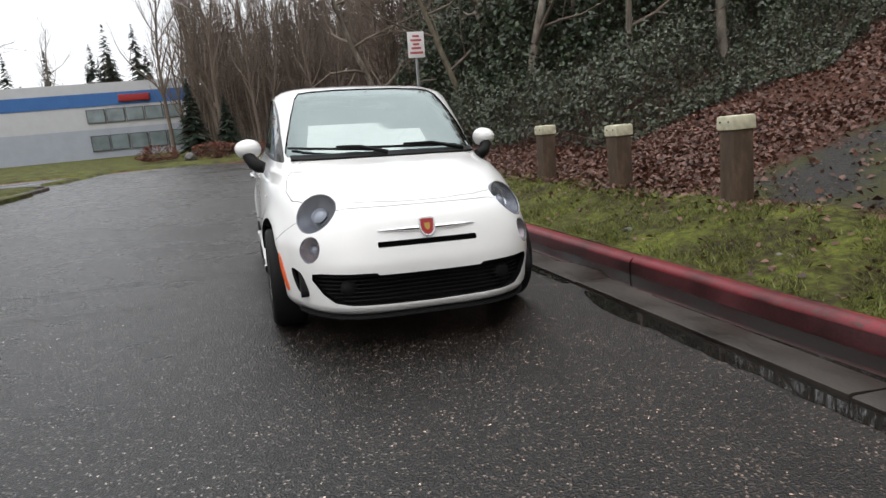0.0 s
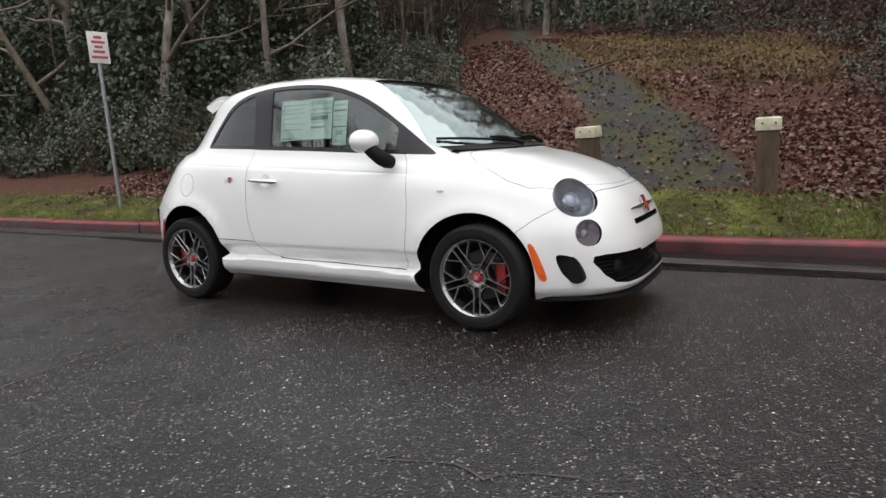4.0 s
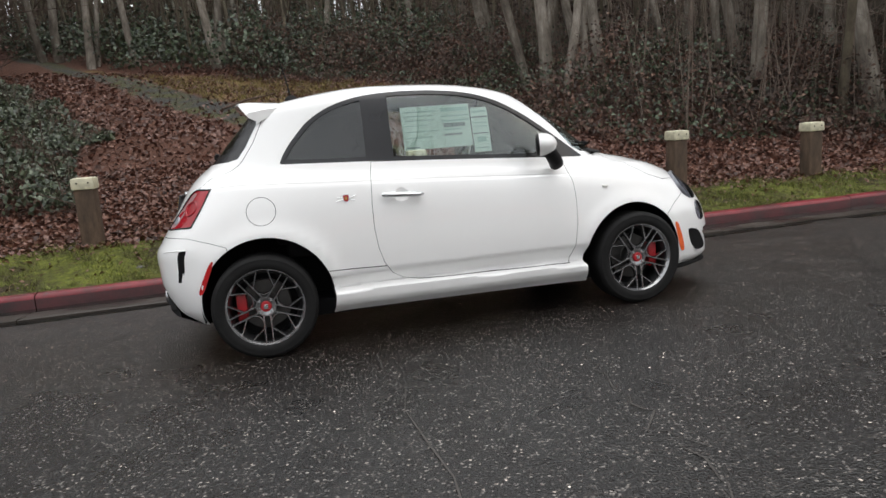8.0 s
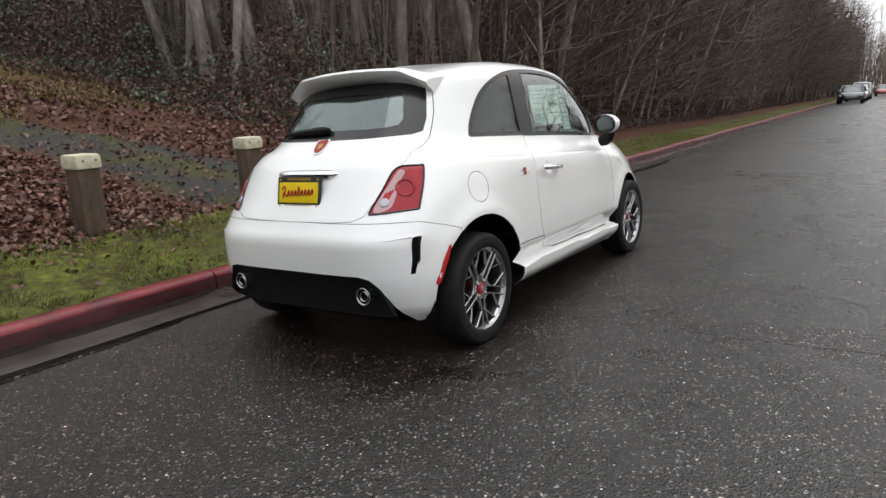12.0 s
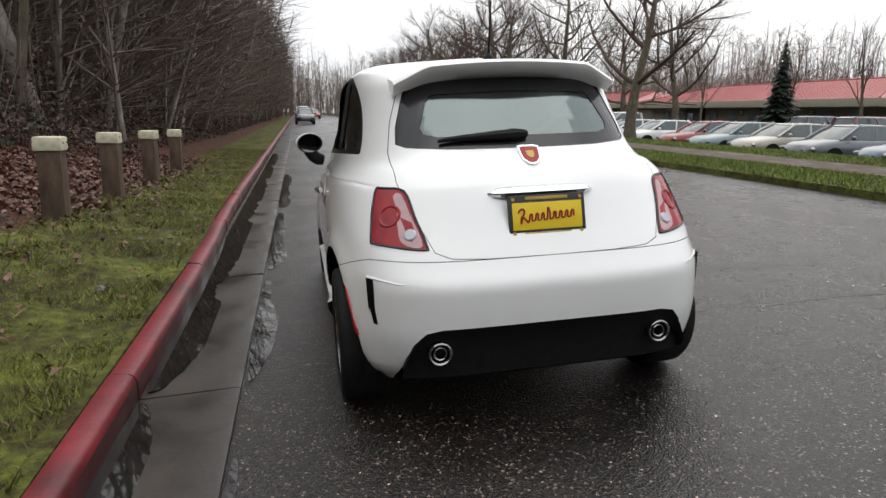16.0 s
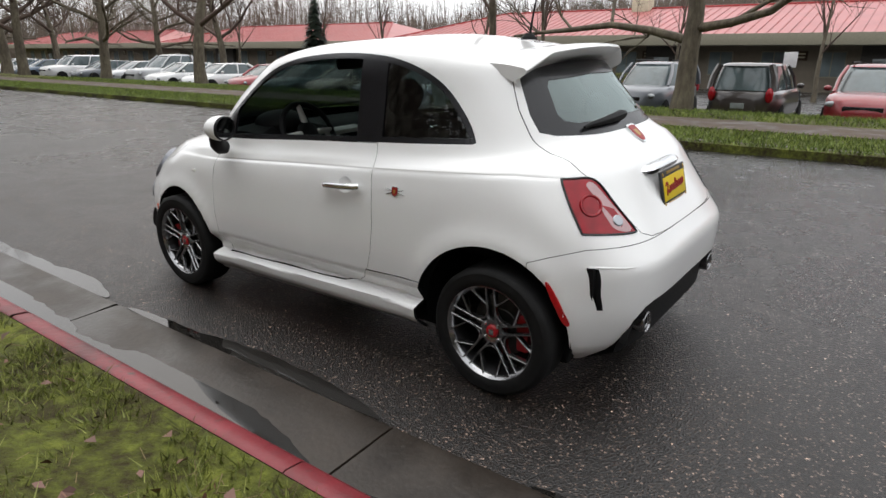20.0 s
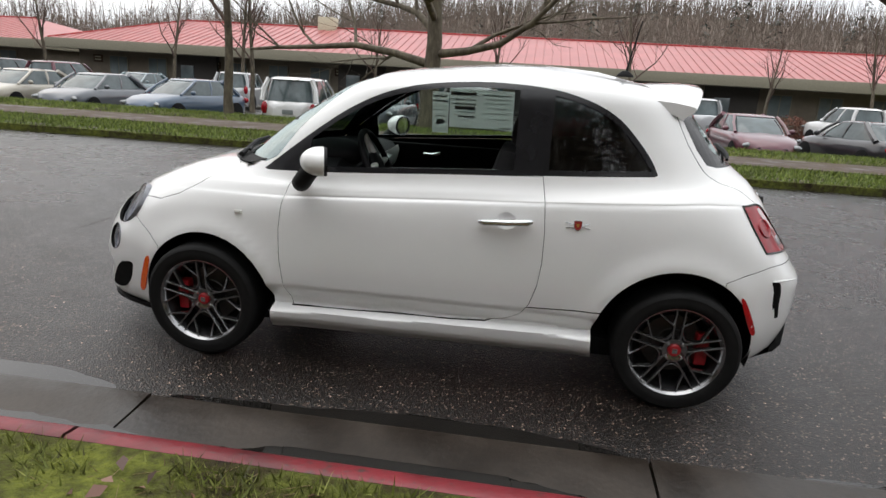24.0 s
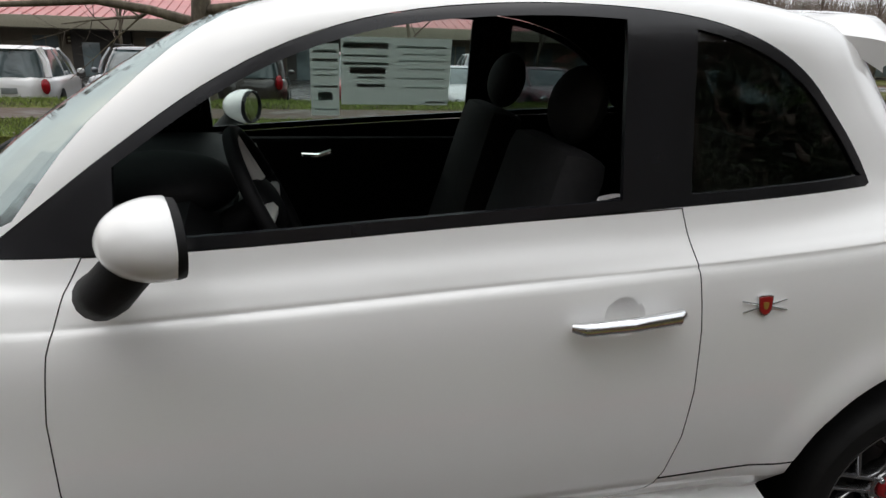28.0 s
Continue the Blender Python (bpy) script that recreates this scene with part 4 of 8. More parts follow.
brush("bramble_bank", 100000, -15, -3, 4.3, 17, lambda x, y: x < edge_left(y) + 0.4 * ripple(x, y, 0.8, 3), lambda x, y: 0.35 + 1.15 * sstep(0.2, 2.0, edge_left(y) - x), (M_SALAL, M_TWIG), "dense dark-green brambles on the leafy bank", 1.0)
M_BRUSH = leafy("rusty_bramble_leaves", (0.022, 0.011, 0.008), (0.075, 0.034, 0.022), (0.16, 0.085, 0.055), 0.6)
brush("rusty_thicket", 95000, -2, 17, 5.2, 22, lambda x, y: x > edge_right(y) + 0.4 * ripple(x, y, 0.9, 5) - 0.2, lambda x, y: 0.3 + 1.5 * sstep(0.2, 2.4, np.minimum(x - edge_right(y), (y - 4.8) * 1.3)), (M_BRUSH, M_TWIG), "rusty brown dormant brambles on the bank", 5.0)
brush("ivy_thicket", 60000, -2, 17, 5.2, 22, lambda x, y: x > edge_right(y) + 0.4 * ripple(x, y, 0.9, 5), lambda x, y: 0.3 + 1.5 * sstep(0.2, 2.4, np.minimum(x - edge_right(y), (y - 4.8) * 1.3)), (M_IVY, M_TWIG), "dark evergreen thicket with bare canes on the bank", 2.0)
brush("brush_margin", 90000, 7.5, 80, 4.0, 12, lambda x, y: RNG.random(len(x)) < 0.9, lambda x, y: 0.25 + 1.6 * sstep(3.8, 6.0, y), (leafy("brown_brush_leaves", (0.018, 0.011, 0.008), (0.06, 0.032, 0.022), (0.13, 0.075, 0.05), 0.7), M_TWIG), "brown dormant brush along the edge of the wood", 3.0, (0.05, 0.12))
brush("upper_brush", 60000, -30, 6, 17, 34, lambda x, y: (x > edge_right(y)) | (x < edge_left(y)), lambda x, y: 1.8 + 0 * x, (M_IVY, M_TWIG), "dark undergrowth higher on the wooded bank", 4.0, (0.10, 0.22))
# a fallen stick on the trail and a few stones
bm = bmesh.new()
tube(bm, [(-2.1, 11.2, bank(-2.1, 11.2) + 0.05), (-1.6, 11.6, bank(-1.6, 11.6) + 0.09), (-0.9, 11.7, bank(-0.9, 11.7) + 0.12)], [0.03, 0.025, 0.01], 7)
tagged(part("fallen_branch", bm, M_TWIG), "bare branch lying across the gravel trail", "branch")


def rock(x, y, s, mat, label, flat=0.6):
    bm = bmesh.new()
    bmesh.ops.create_icosphere(bm, subdivisions=3, radius=1)
    for v in bm.verts:
        v.co *= 1 + 0.22 * noise.noise(v.co * 1.7 + Vector((x, y, s))) + 0.06 * noise.noise(v.co * 6)
        v.co = Vector((v.co.x * s, v.co.y * s * 0.8, v.co.z * s * flat))
        v.co += Vector((x, y, float(bank(x, y)) + 0.25 * s * flat))
    tagged(part("rock", bm, mat), label, "rock", "rocks on the verge")


M_ROCK = concrete_mat("grey_stone", (0.05, 0.048, 0.045), (0.17, 0.16, 0.15), 0.7)
rock(0.36, 2.20, 0.055, M_ROCK, "small dark stone lying on mossy grass", 0.55)
rock(-2.4, 2.25, 0.05, M_ROCK, "small dark stone lying on mossy grass", 0.5)
rock(1.9, 2.3, 0.04, M_ROCK, "small dark stone lying on mossy grass", 0.5)

# ---- trees ----
def bare_tree(name, m, h, r, seed, label, bark, twig, limbs=7, depth=2, kids=4, low=0.35, spread=0.75, lift=0.3, lean=(0, 0), reach=0.45, sides=8, group="", cat="tree"):
    """A leafless tree: tapered trunk that bends a little, limbs and many twigs."""
    rng = np.random.default_rng(seed)
    th = empty(name, m, label, cat, group)
    pts, d, p = [], np.array((lean[0], lean[1], 1.0)), np.array((0, 0, -0.25))
    n = 9
    for k in range(n + 1):
        pts.append(p)
        d = unit(d + rng.normal(size=3) * 0.05)
        p = p + unit(d) * (h + 0.25) / n
    bm = bmesh.new()
    rad = [r * (1.35 if k == 0 else 1.0) * (1 - 0.85 * (k / n) ** 1.15) + 0.008 for k in range(n + 1)]
    tube(bm, pts, rad, sides)
    part("trunk", bm, bark, th, smooth=60)
    segs = []
    for j in range(limbs):
        t = low + (1 - low) * (j + rng.random()) / limbs
        k = min(int(t * n), n - 1)
        q = pts[k] + (pts[k + 1] - pts[k]) * (t * n - k)
        a = j * 2.4 + rng.random()
        nd = np.array((math.cos(a) * spread, math.sin(a) * spread, lift + 0.25 * rng.random()))
        branch_out(q, unit(nd), h * reach * (1.15 - 0.75 * (t - low) / (1 - low)) * (0.8 + 0.4 * rng.random()), rad[k] * 0.55, depth, rng, 0.7, kids, lift, 0.14, 5, 0.6, segs)
    limbs_mesh("crown", segs, twig, th, 5, 3)
    return th


def conifer_np(x, y, z, h, w, rng, n=260):
    t = rng.random(n) ** 0.8
    a = rng.random(n) * 2 * math.pi
    rr = w * (1 - t) ** 0.85 * (0.35 + 0.65 * rng.random(n)) + 0.03
    P = np.stack([x + rr * np.cos(a), y + rr * np.sin(a), z + 0.06 * h + 0.94 * h * t - 0.25 * rr], -1)
    out = np.stack([np.cos(a), np.sin(a), -0.35 * np.ones(n)], -1)
    up = np.array((0, 0, 1.0))
    s = (0.10 * h * (1.15 - t) * (0.6 + 0.6 * rng.random(n)))[:, None]
    side = np.cross(out, up)
    V = np.stack([P - out * s, P + side * s * 0.45, P + out * s, P - side * s * 0.45], 1).reshape(-1, 3)
    return V, np.arange(4 * n).reshape(n, 4)


def conifer(x, y, z, h, w, seed, label):
    rng = np.random.default_rng(seed)
    th = empty("conifer", pose(x, y, z), label, "tree")
    bm = bmesh.new()
    tube(bm, [(0, 0, -0.2), (0, 0, h * 0.95)], [0.02 * h + 0.03, 0.01], 7)
    part("trunk", bm, M_BARK, th)
    V, F = conifer_np(0, 0, 0, h, w, rng, 900)
    mesh_np("crown", V, F, M_FIR, th)
    return th


WOOD_LABEL = "tall bare alder with pale bark in the wood"
protos = [bare_tree("alder", pose(14 + 2 * k, 12 + k, float(bank(14 + 2 * k, 12 + k))), 10 + k, 0.10 + 0.015 * k, 40 + k, WOOD_LABEL, M_BIRCH, M_TWIGGREY, 9, 1, 5, 0.40, 0.5, 0.55, (0.06 * math.cos(k), 0.12 * math.sin(2 * k)), 0.28, 7, "alders of the wood") for k in range(6)]
rw = np.random.default_rng(21)
spots = []
for k in range(190):
    x = 5 + 105 * rw.random() ** 1.3
    spots.append((x, (9.2 if x < 8 else 5.4) + 22 * rw.random() ** 1.4))
for k in range(26):
    spots.append((6 + 22 * rw.random(), 8.0 + 5 * rw.random()))
for k in range(24):
    spots.append((-24 + 30 * rw.random(), 19 + 14 * rw.random()))
for k, (x, y) in enumerate(spots):
    if x < 4.5 and y < 17:
        continue
    s = 0.75 + 0.55 * rw.random()
    copy_thing(protos[k % 6], pose(x, y, float(bank(x, y)) - 0.1, rw.normal() * 5 - 4, rw.normal() * 6, 360 * rw.random()) @ Matrix.Diagonal((s, s, 0.8 + 0.4 * rw.random(), 1)))
M_BROWNLEAF = leafy("dormant_brown_brush", (0.014, 0.009, 0.007), (0.045, 0.026, 0.018), (0.10, 0.062, 0.042), 0.7)
# ivy-dark trees and leaning stems beyond the sign
for k, (x, y, h, r, lx, ly) in enumerate([(-12.2, 9.0, 9, 0.17, 0.03, -0.03), (-10.6, 6.4, 8, 0.13, -0.16, 0.10), (-9.6, 8.6, 8, 0.09, 0.10, 0.0), (-13.5, 6.0, 8.5, 0.10, -0.30, -0.15), (-8.2, 10.5, 9, 0.12, 0.0, 0.05), (-15, 7.2, 9, 0.16, 0.2, -0.1), (-17, 4.5, 7, 0.12, 0.1, -0.35)]):
    bare_tree("alder", pose(x, y, float(bank(x, y))), h, r, 80 + k, "leaning bare tree with pale bark beside the sign", M_BIRCH if k != 3 else M_BARK, M_TWIGGREY, 10, 2, 4, 0.22, 0.8, 0.22, (lx, ly), 0.42, 8, "bare trees beside the sign")
brush("ivy_mass", 150000, -25, -8.4, 4.4, 15, lambda x, y: (y > 4.6 + 0.5 * ripple(x, y, 0.8, 1)), lambda x, y: 0.4 + 5.6 * sstep(4.6, 8.0, y) * sstep(-8.4, -11.5, x), (M_IVY, M_TWIG), "tall dark mass of ivy and holly beyond the sign", 6.0, (0.10, 0.21))
brush("dark_understorey", 110000, 7, 90, 6.0, 26, lambda x, y: RNG.random(len(x)) < 0.8, lambda x, y: 1.0 + 2.2 * sstep(7, 16, y), (M_BROWNLEAF, M_TWIG), "brown understorey inside the wood", 8.0, (0.10, 0.24))
for k in range(22):
    x = 9.5 + 3.4 * k
    bare_tree("alder", pose(x, 5.0 + 1.6 * rw.random(), float(bank(x, 5.5))), 8.5 + 2.5 * rw.random(), 0.085 + 0.05 * rw.random(), 300 + k, "bare alder leaning out over the street", M_BIRCH if k % 3 else M_BARK, M_TWIG, 12, 2, 4, 0.25, 0.75, 0.30, (0.05 * rw.normal(), -0.10 - 0.12 * rw.random()), 0.42, 7, "alders along the kerb")
# the depth of the wood: stems and twigs that nobody could count
def wood_keep(P):
    x, y = P[:, 0], P[:, 1]
    return P[((x > 6) & (y > 10)) | ((y > 19) & ((x > edge_right(y) + 1.0) | (x < edge_left(y) - 1.0))) | (y > 33)]


P = wood_keep(np.stack([RNG.uniform(-34, 150, 5600), 10 + 45 * RNG.random(5600)], -1))
B = on_bank(P, -0.2)
n = len(B)
T = B + np.stack([RNG.normal(size=n) * 0.7, RNG.normal(size=n) * 0.7, RNG.uniform(6, 14, n)], -1)
V, F = sticks_np(B, T, RNG.uniform(0.03, 0.10, n), 0.015, 4)
tagged(mesh_np("wood_stems", V, F, M_BARK), "countless brown stems deep in the bare wood", "trees", kind="stuff")
k = RNG.integers(0, n, 110000)
C = B[k] + (T[k] - B[k]) * RNG.uniform(0.05, 1.0, len(k))[:, None]
D = C + RNG.normal(size=C.shape) * (0.8, 0.8, 0.5) + (0, 0, 0.6)
V, F = sticks_np(C, D, RNG.uniform(0.008, 0.03, len(k)), 0.003)
tagged(mesh_np("wood_twigs", V, F, M_TWIG), "brown tangle of winter twigs in the wood", "trees", kind="stuff")
VF = []
for k in range(90):
    x, y = rw.uniform(-45, 170), rw.uniform(44, 62)
    VF.append(conifer_np(x, y, float(bank(x, y)) - 0.5, rw.uniform(13, 20), rw.uniform(3.0, 4.5), rw, 330))
V, F = joined(*VF)
tagged(mesh_np("hill_firs", V, F, M_FIR), "dark firs behind the bare wood on the bank", "trees", kind="stuff")
# fine saplings and switches standing through the wood
n = 5200
P = np.stack([RNG.uniform(5.5, 75, n), 5.5 + 22 * RNG.random(n) ** 1.3], -1)
B = on_bank(P, -0.05)
T = B + np.stack([RNG.normal(size=n) * 0.5, RNG.normal(size=n) * 0.4 - 0.15, RNG.uniform(1.2, 5.5, n)], -1)
V, F = sticks_np(B, T, RNG.uniform(0.006, 0.022, n), 0.003)
B2 = B + (T - B) * RNG.uniform(0.35, 0.9, n)[:, None]
T2 = B2 + RNG.normal(size=(n, 3)) * (0.5, 0.5, 0.3) + (0, 0, 0.5)
V, F = joined((V, F), sticks_np(B2, T2, 0.006, 0.002))
tagged(mesh_np("saplings", V, F, M_TWIGGREY), "thin brown saplings filling the wood", "saplings", kind="stuff")

# street trees across the road
STREET = "spreading bare street tree on the grass strip"
big = [bare_tree("street_tree", pose(2.5, -13.5, 0.1), 7.5, 0.25, 5, STREET, M_BARK, M_BARK, 15, 3, 5, 0.22, 1.0, 0.22, (0, 0), 0.66, 12, "street trees"),
       bare_tree("street_tree", pose(-10.5, -13.5, 0.1), 8.0, 0.30, 11, STREET, M_BARK, M_TWIG, 10, 3, 6, 0.30, 0.85, 0.34, (0.02, 0), 0.58, 12, "street trees"),
       bare_tree("street_tree", pose(22.6, -13.5, 0.1), 8.0, 0.25, 17, STREET, M_BARK, M_TWIG, 11, 3, 6, 0.26, 0.8, 0.42, (0, 0.02), 0.52, 12, "street trees")]
slim = bare_tree("young_street_tree", pose(8.05, -13.5, 0.1), 7.0, 0.125, 23, "slim bare street tree with upright limbs", M_BARK, M_TWIG, 8, 2, 4, 0.34, 0.5, 0.7, (0.01, 0), 0.42, 10, "young street trees")
for k, (x, y, s) in enumerate([(31, -13.6, 1.0), (40, -13.4, 1.0), (51, -13.8, 1.05), (63, -13.4, 1.0), (77, -13.6, 1.1), (92, -13.5, 1.0), (112, -13.6, 1.1), (-21, -14.2, 1.0), (36, -24, 1.0), (47, -26, 1.1), (60, -24, 1.0), (80, -26, 1.0), (135, -14, 1.1), (160, -14, 1.1), (45.5, -14.5, 1.25), (57, -15, 1.3), (70, -15, 1.3), (85, -15, 1.3), (100, -15, 1.35), (122, -15, 1.35)]):
    copy_thing(big[k % 3], pose(x, y, 0.05, 0, 0, 67 * k) @ Matrix.Diagonal((s, s, s, 1)))
for k, (x, y, s) in enumerate([(12.6, -25, 0.9), (15.5, -30, 0.95), (20, -31, 0.9), (2.0, -31.5, 0.85), (-5, -31.5, 0.9), (-16, -30, 0.8), (-24, -31, 0.9), (27, -30, 0.9), (9, -33, 0.8), (-11.5, -31, 0.7), (34, -31, 0.9), (45, -32, 0.9)]):
    copy_thing(slim, pose(x, y, -0.40, 0, 0, 51 * k) @ Matrix.Diagonal((s, s, s, 1)))
conifer(33.5, -30, -0.40, 6.5, 1.3, 3, "dark conifer standing beside the red-roofed offices")

# bare woods and firs beyond the bend
HAZE_WOOD = "tall bare tree of the brown wood beyond the bend"
wood = [bare_tree("woodland_tree", pose(-52 - 3 * k, 2 + 3 * k, 1.5), 13 + k, 0.16, 120 + k, HAZE_WOOD, M_TWIGGREY, M_TWIGGREY, 16, 2, 4, 0.18, 0.45, 0.75, (0, 0), 0.30, 6, "brown wood beyond the bend") for k in range(4)]
for k in range(80):
    x, y = -46 - 34 * rw.random(), -6 + 42 * rw.random()
    copy_thing(wood[k % 4], pose(x, y, 0.6, 0, 0, 360 * rw.random()) @ Matrix.Diagonal((1, 1, 0.85 + 0.4 * rw.random(), 1)))
for k in range(14):
    x, y = -95 - 40 * rw.random(), -75 + 75 * rw.random()
    copy_thing(wood[k % 4], pose(x, y, 1.0, 0, 0, 360 * rw.random()) @ Matrix.Diagonal((1.2, 1.2, 1.2, 1)))
VF = [conifer_np(-110 - 40 * rw.random(), -90 + 95 * rw.random(), 2, 14 + 8 * rw.random(), 3.2, rw, 300) for k in range(34)]
VF += [conifer_np(-90 - 20 * rw.random(), 5 + 60 * rw.random(), 4, 18 + 8 * rw.random(), 3.5, rw, 300) for k in range(16)]
V, F = joined(*VF)
tagged(mesh_np("far_firs", V, F, M_FIR), "distant dark firs beyond the white building", "trees", kind="stuff")
def thicket(name, n, twigs, x0, x1, y0, y1, z, h0, h1, stem, twig, label, r=(0.04, 0.12), lean=0.0):
    """Bare trunks and twigs of a far wood, past counting."""
    B = np.stack([rw.uniform(x0, x1, n), rw.uniform(y0, y1, n), np.full(n, z)], -1)
    T = B + np.stack([rw.normal(size=n) * 0.9, rw.normal(size=n) * 0.9 + lean * rw.random(n), rw.uniform(h0, h1, n)], -1)
    th = empty(name, None, label, "trees", kind="stuff")
    V, F = sticks_np(B, T, rw.uniform(*r, n), 0.02, 4)
    mesh_np("stems", V, F, stem, th)
    k = rw.integers(0, n, twigs)
    C = B[k] + (T[k] - B[k]) * rw.uniform(0.12, 1.0, twigs)[:, None]
    D = C + rw.normal(size=C.shape) * (1.0, 1.0, 0.6) + (0, 0.5 * lean, 0.9)
    V, F = sticks_np(C, D, rw.uniform(0.012, 0.035, twigs), 0.006)
    mesh_np("twigs", V, F, twig, th)


thicket("brown_wood", 2600, 52000, -118, -52, -4, 70, 0.5, 9, 19, M_TWIGGREY, M_TWIG, "brown bare wood beyond the bend in the street")
thicket("sign_wood", 700, 34000, -44, -10, 9, 36, 1.0, 7, 15, M_BARK, M_TWIG, "dark bare wood on the bank beyond the sign")
thicket("kerbside_wood", 620, 30000, 10, 125, 4.3, 9.5, -0.05, 4, 10, M_BIRCH, M_TWIGGREY, "tangled bare trees leaning out over the kerb", (0.025, 0.08), -1.7)
thicket("avenue_wood", 380, 20000, 48, 160, 3.6, 13, 0.0, 8, 14, M_BARK, M_TWIG, "tall bare trees far along the street", (0.04, 0.10), -1.6)
thicket("street_end_wood", 900, 26000, 120, 210, -34, 34, 0.0, 7, 14, M_TWIGGREY, M_TWIGGREY, "bare trees closing the far end of the street")
thicket("lot_wood", 1000, 26000, 60, 190, -75, -52, 0.0, 6, 13, M_TWIGGREY, M_TWIGGREY, "bare trees behind the farther offices")
thicket("office_wood", 1100, 24000, -75, 60, -85, -62, 0.0, 4, 9, M_TWIGGREY, M_TWIGGREY, "bare trees rising behind the red roofs")
for x, y, h, w, s in ((-50, -4.2, 6.2, 1.5, 1), (-47, -1.6, 4.6, 1.2, 2), (-26, 5.6, 3.2, 1.0, 3)):
    conifer(x, y, 0.2, h, w, 30 + s, "small dark conifer in the planted corner")


def shrub(x, y, r, h, mat, seed, label, zf=None):
    rng = np.random.default_rng(seed)
    n = 1500
    d = unit(rng.normal(size=(n, 3)))
    k = (0.55 + 0.45 * rng.random(n) ** 0.5)[:, None]
    P = d * k * (r, r, h * 0.6) + (x, y, (zf if zf is not None else float(bank(x, y))) + h * 0.45)
    P += 0.12 * r * np.sin(P * 5.0 / r + seed)
    V, F = leaves_np(P, rng.uniform(0.08, 0.16, n) * (0.6 + 0.4 * r), 0.5, None, 0.3)
    th = empty("shrub", None, label, "shrub", "shrubs at the bend")
    mesh_np("leaves", V, F, mat, th)
    Q = np.tile([[x, y, (zf if zf is not None else float(bank(x, y)))]], (40, 1))
    V, F = sticks_np(Q, P[:40], 0.02, 0.005)
    mesh_np("branchwork", V, F, M_TWIG, th)


for k, (x, y, r, h, mat, lab) in enumerate([(-41, -2.5, 1.4, 1.2, M_RUST, "low purplish dormant shrub beyond the kerb"), (-39.5, 0.8, 1.3, 1.1, M_RUST, "low purplish dormant shrub beyond the kerb"), (-38, 3.2, 1.5, 1.8, M_SHRUB, "rounded yellow-green shrub beyond the kerb"), (-35, 4.4, 1.4, 1.7, M_SHRUB, "rounded yellow-green shrub beyond the kerb"), (-31, 5.2, 1.3, 1.5, M_IVY, "dark evergreen shrub by the bend in the road"), (-28, 4.8, 1.1, 1.3, M_SHRUB, "rounded yellow-green shrub beyond the kerb"),
                                             (-23, 6.5, 1.4, 2.0, M_RUST, "rusty red dormant shrub beyond the kerb"), (-21, 4.6, 1.2, 1.1, M_IVY, "dark evergreen shrub by the bend in the road"), (-25, 3.6, 0.8, 0.8, M_SHRUB, "rounded yellow-green shrub beyond the kerb"), (-44, -6.5, 1.5, 1.0, M_RUST, "low purplish dormant shrub beyond the kerb"), (-18.5, 5.2, 1.2, 1.2, M_RUST, "rusty red dormant shrub beyond the kerb")]):
    shrub(x, y, r, h, mat, 200 + k, lab)
for k, (x, y, s) in enumerate([(-30, 3.4, 0.5), (-33, 3.2, 0.6), (-27, 3.3, 0.45), (-42, -4.2, 0.5)]):
    rock(x, y, s, M_ROCK, "weathered grey boulder among shrubs", 0.7)
for k, (x, y) in enumerate([(14, -38.5), (5, -38.5), (-3, -38.6), (-13.5, -33), (-17.5, -33), (22, -38), (29, -33), (-10.5, -33), (-25, -38), (38, -31)]):
    shrub(x, y, 1.1, 1.1, M_RUST if k in (3, 4) else M_SHRUB, 240 + k, "low shrub in front of the offices", -0.42)

# wooded ridge behind the offices; its pale twig tone stands in for haze
def ridge(X, Y):
    return 27 * sstep(-85, -190, Y) * (0.75 + 0.25 * np.sin(X * 0.013 + 1)) * sstep(190, -60, X) - 0.2
tagged(sheet("wooded_ridge", np.linspace(-300, 260, 50), np.linspace(-330, -80, 26), ridge, M_TWIGGREY), "low wooded ridge beyond the offices", "hill", kind="structure")
VF = []
for k in range(300):
    x, y = rw.uniform(-280, 230), rw.uniform(-200, -100)
    VF.append(conifer_np(x, y, float(ridge(np.array(x), np.array(y))) - 0.5, rw.uniform(6, 13), rw.uniform(1.8, 3.0), rw, 60))
V, F = joined(*VF)
tagged(mesh_np("ridge_firs", V, F, M_FIR), "distant firs on the ridge", "trees", kind="stuff")
n = 26000
P = np.stack([rw.uniform(-230, 230, n), rw.uniform(-185, -60, n), np.zeros(n)], -1)
P[:, 2] = np.maximum(ridge(P[:, 0], P[:, 1]), -0.4)
V, F = sticks_np(P, P + np.stack([rw.normal(size=n) * 1.4, rw.normal(size=n) * 1.4, rw.uniform(3, 9, n)], -1), 0.10, 0.03)
tagged(mesh_np("far_bare_wood", V, F, M_TWIGGREY), "distant bare trees behind the offices", "trees", kind="stuff")
# the avenue's far end
VF = [conifer_np(rw.uniform(150, 260), rw.choice([-1, 1]) * rw.uniform(12, 40) - 3, 0, rw.uniform(8, 18), 3.0, rw, 160) for k in range(30)]
V, F = joined(*VF)
tagged(mesh_np("avenue_firs", V, F, M_FIR), "distant firs at the far end of the street", "trees", kind="stuff")

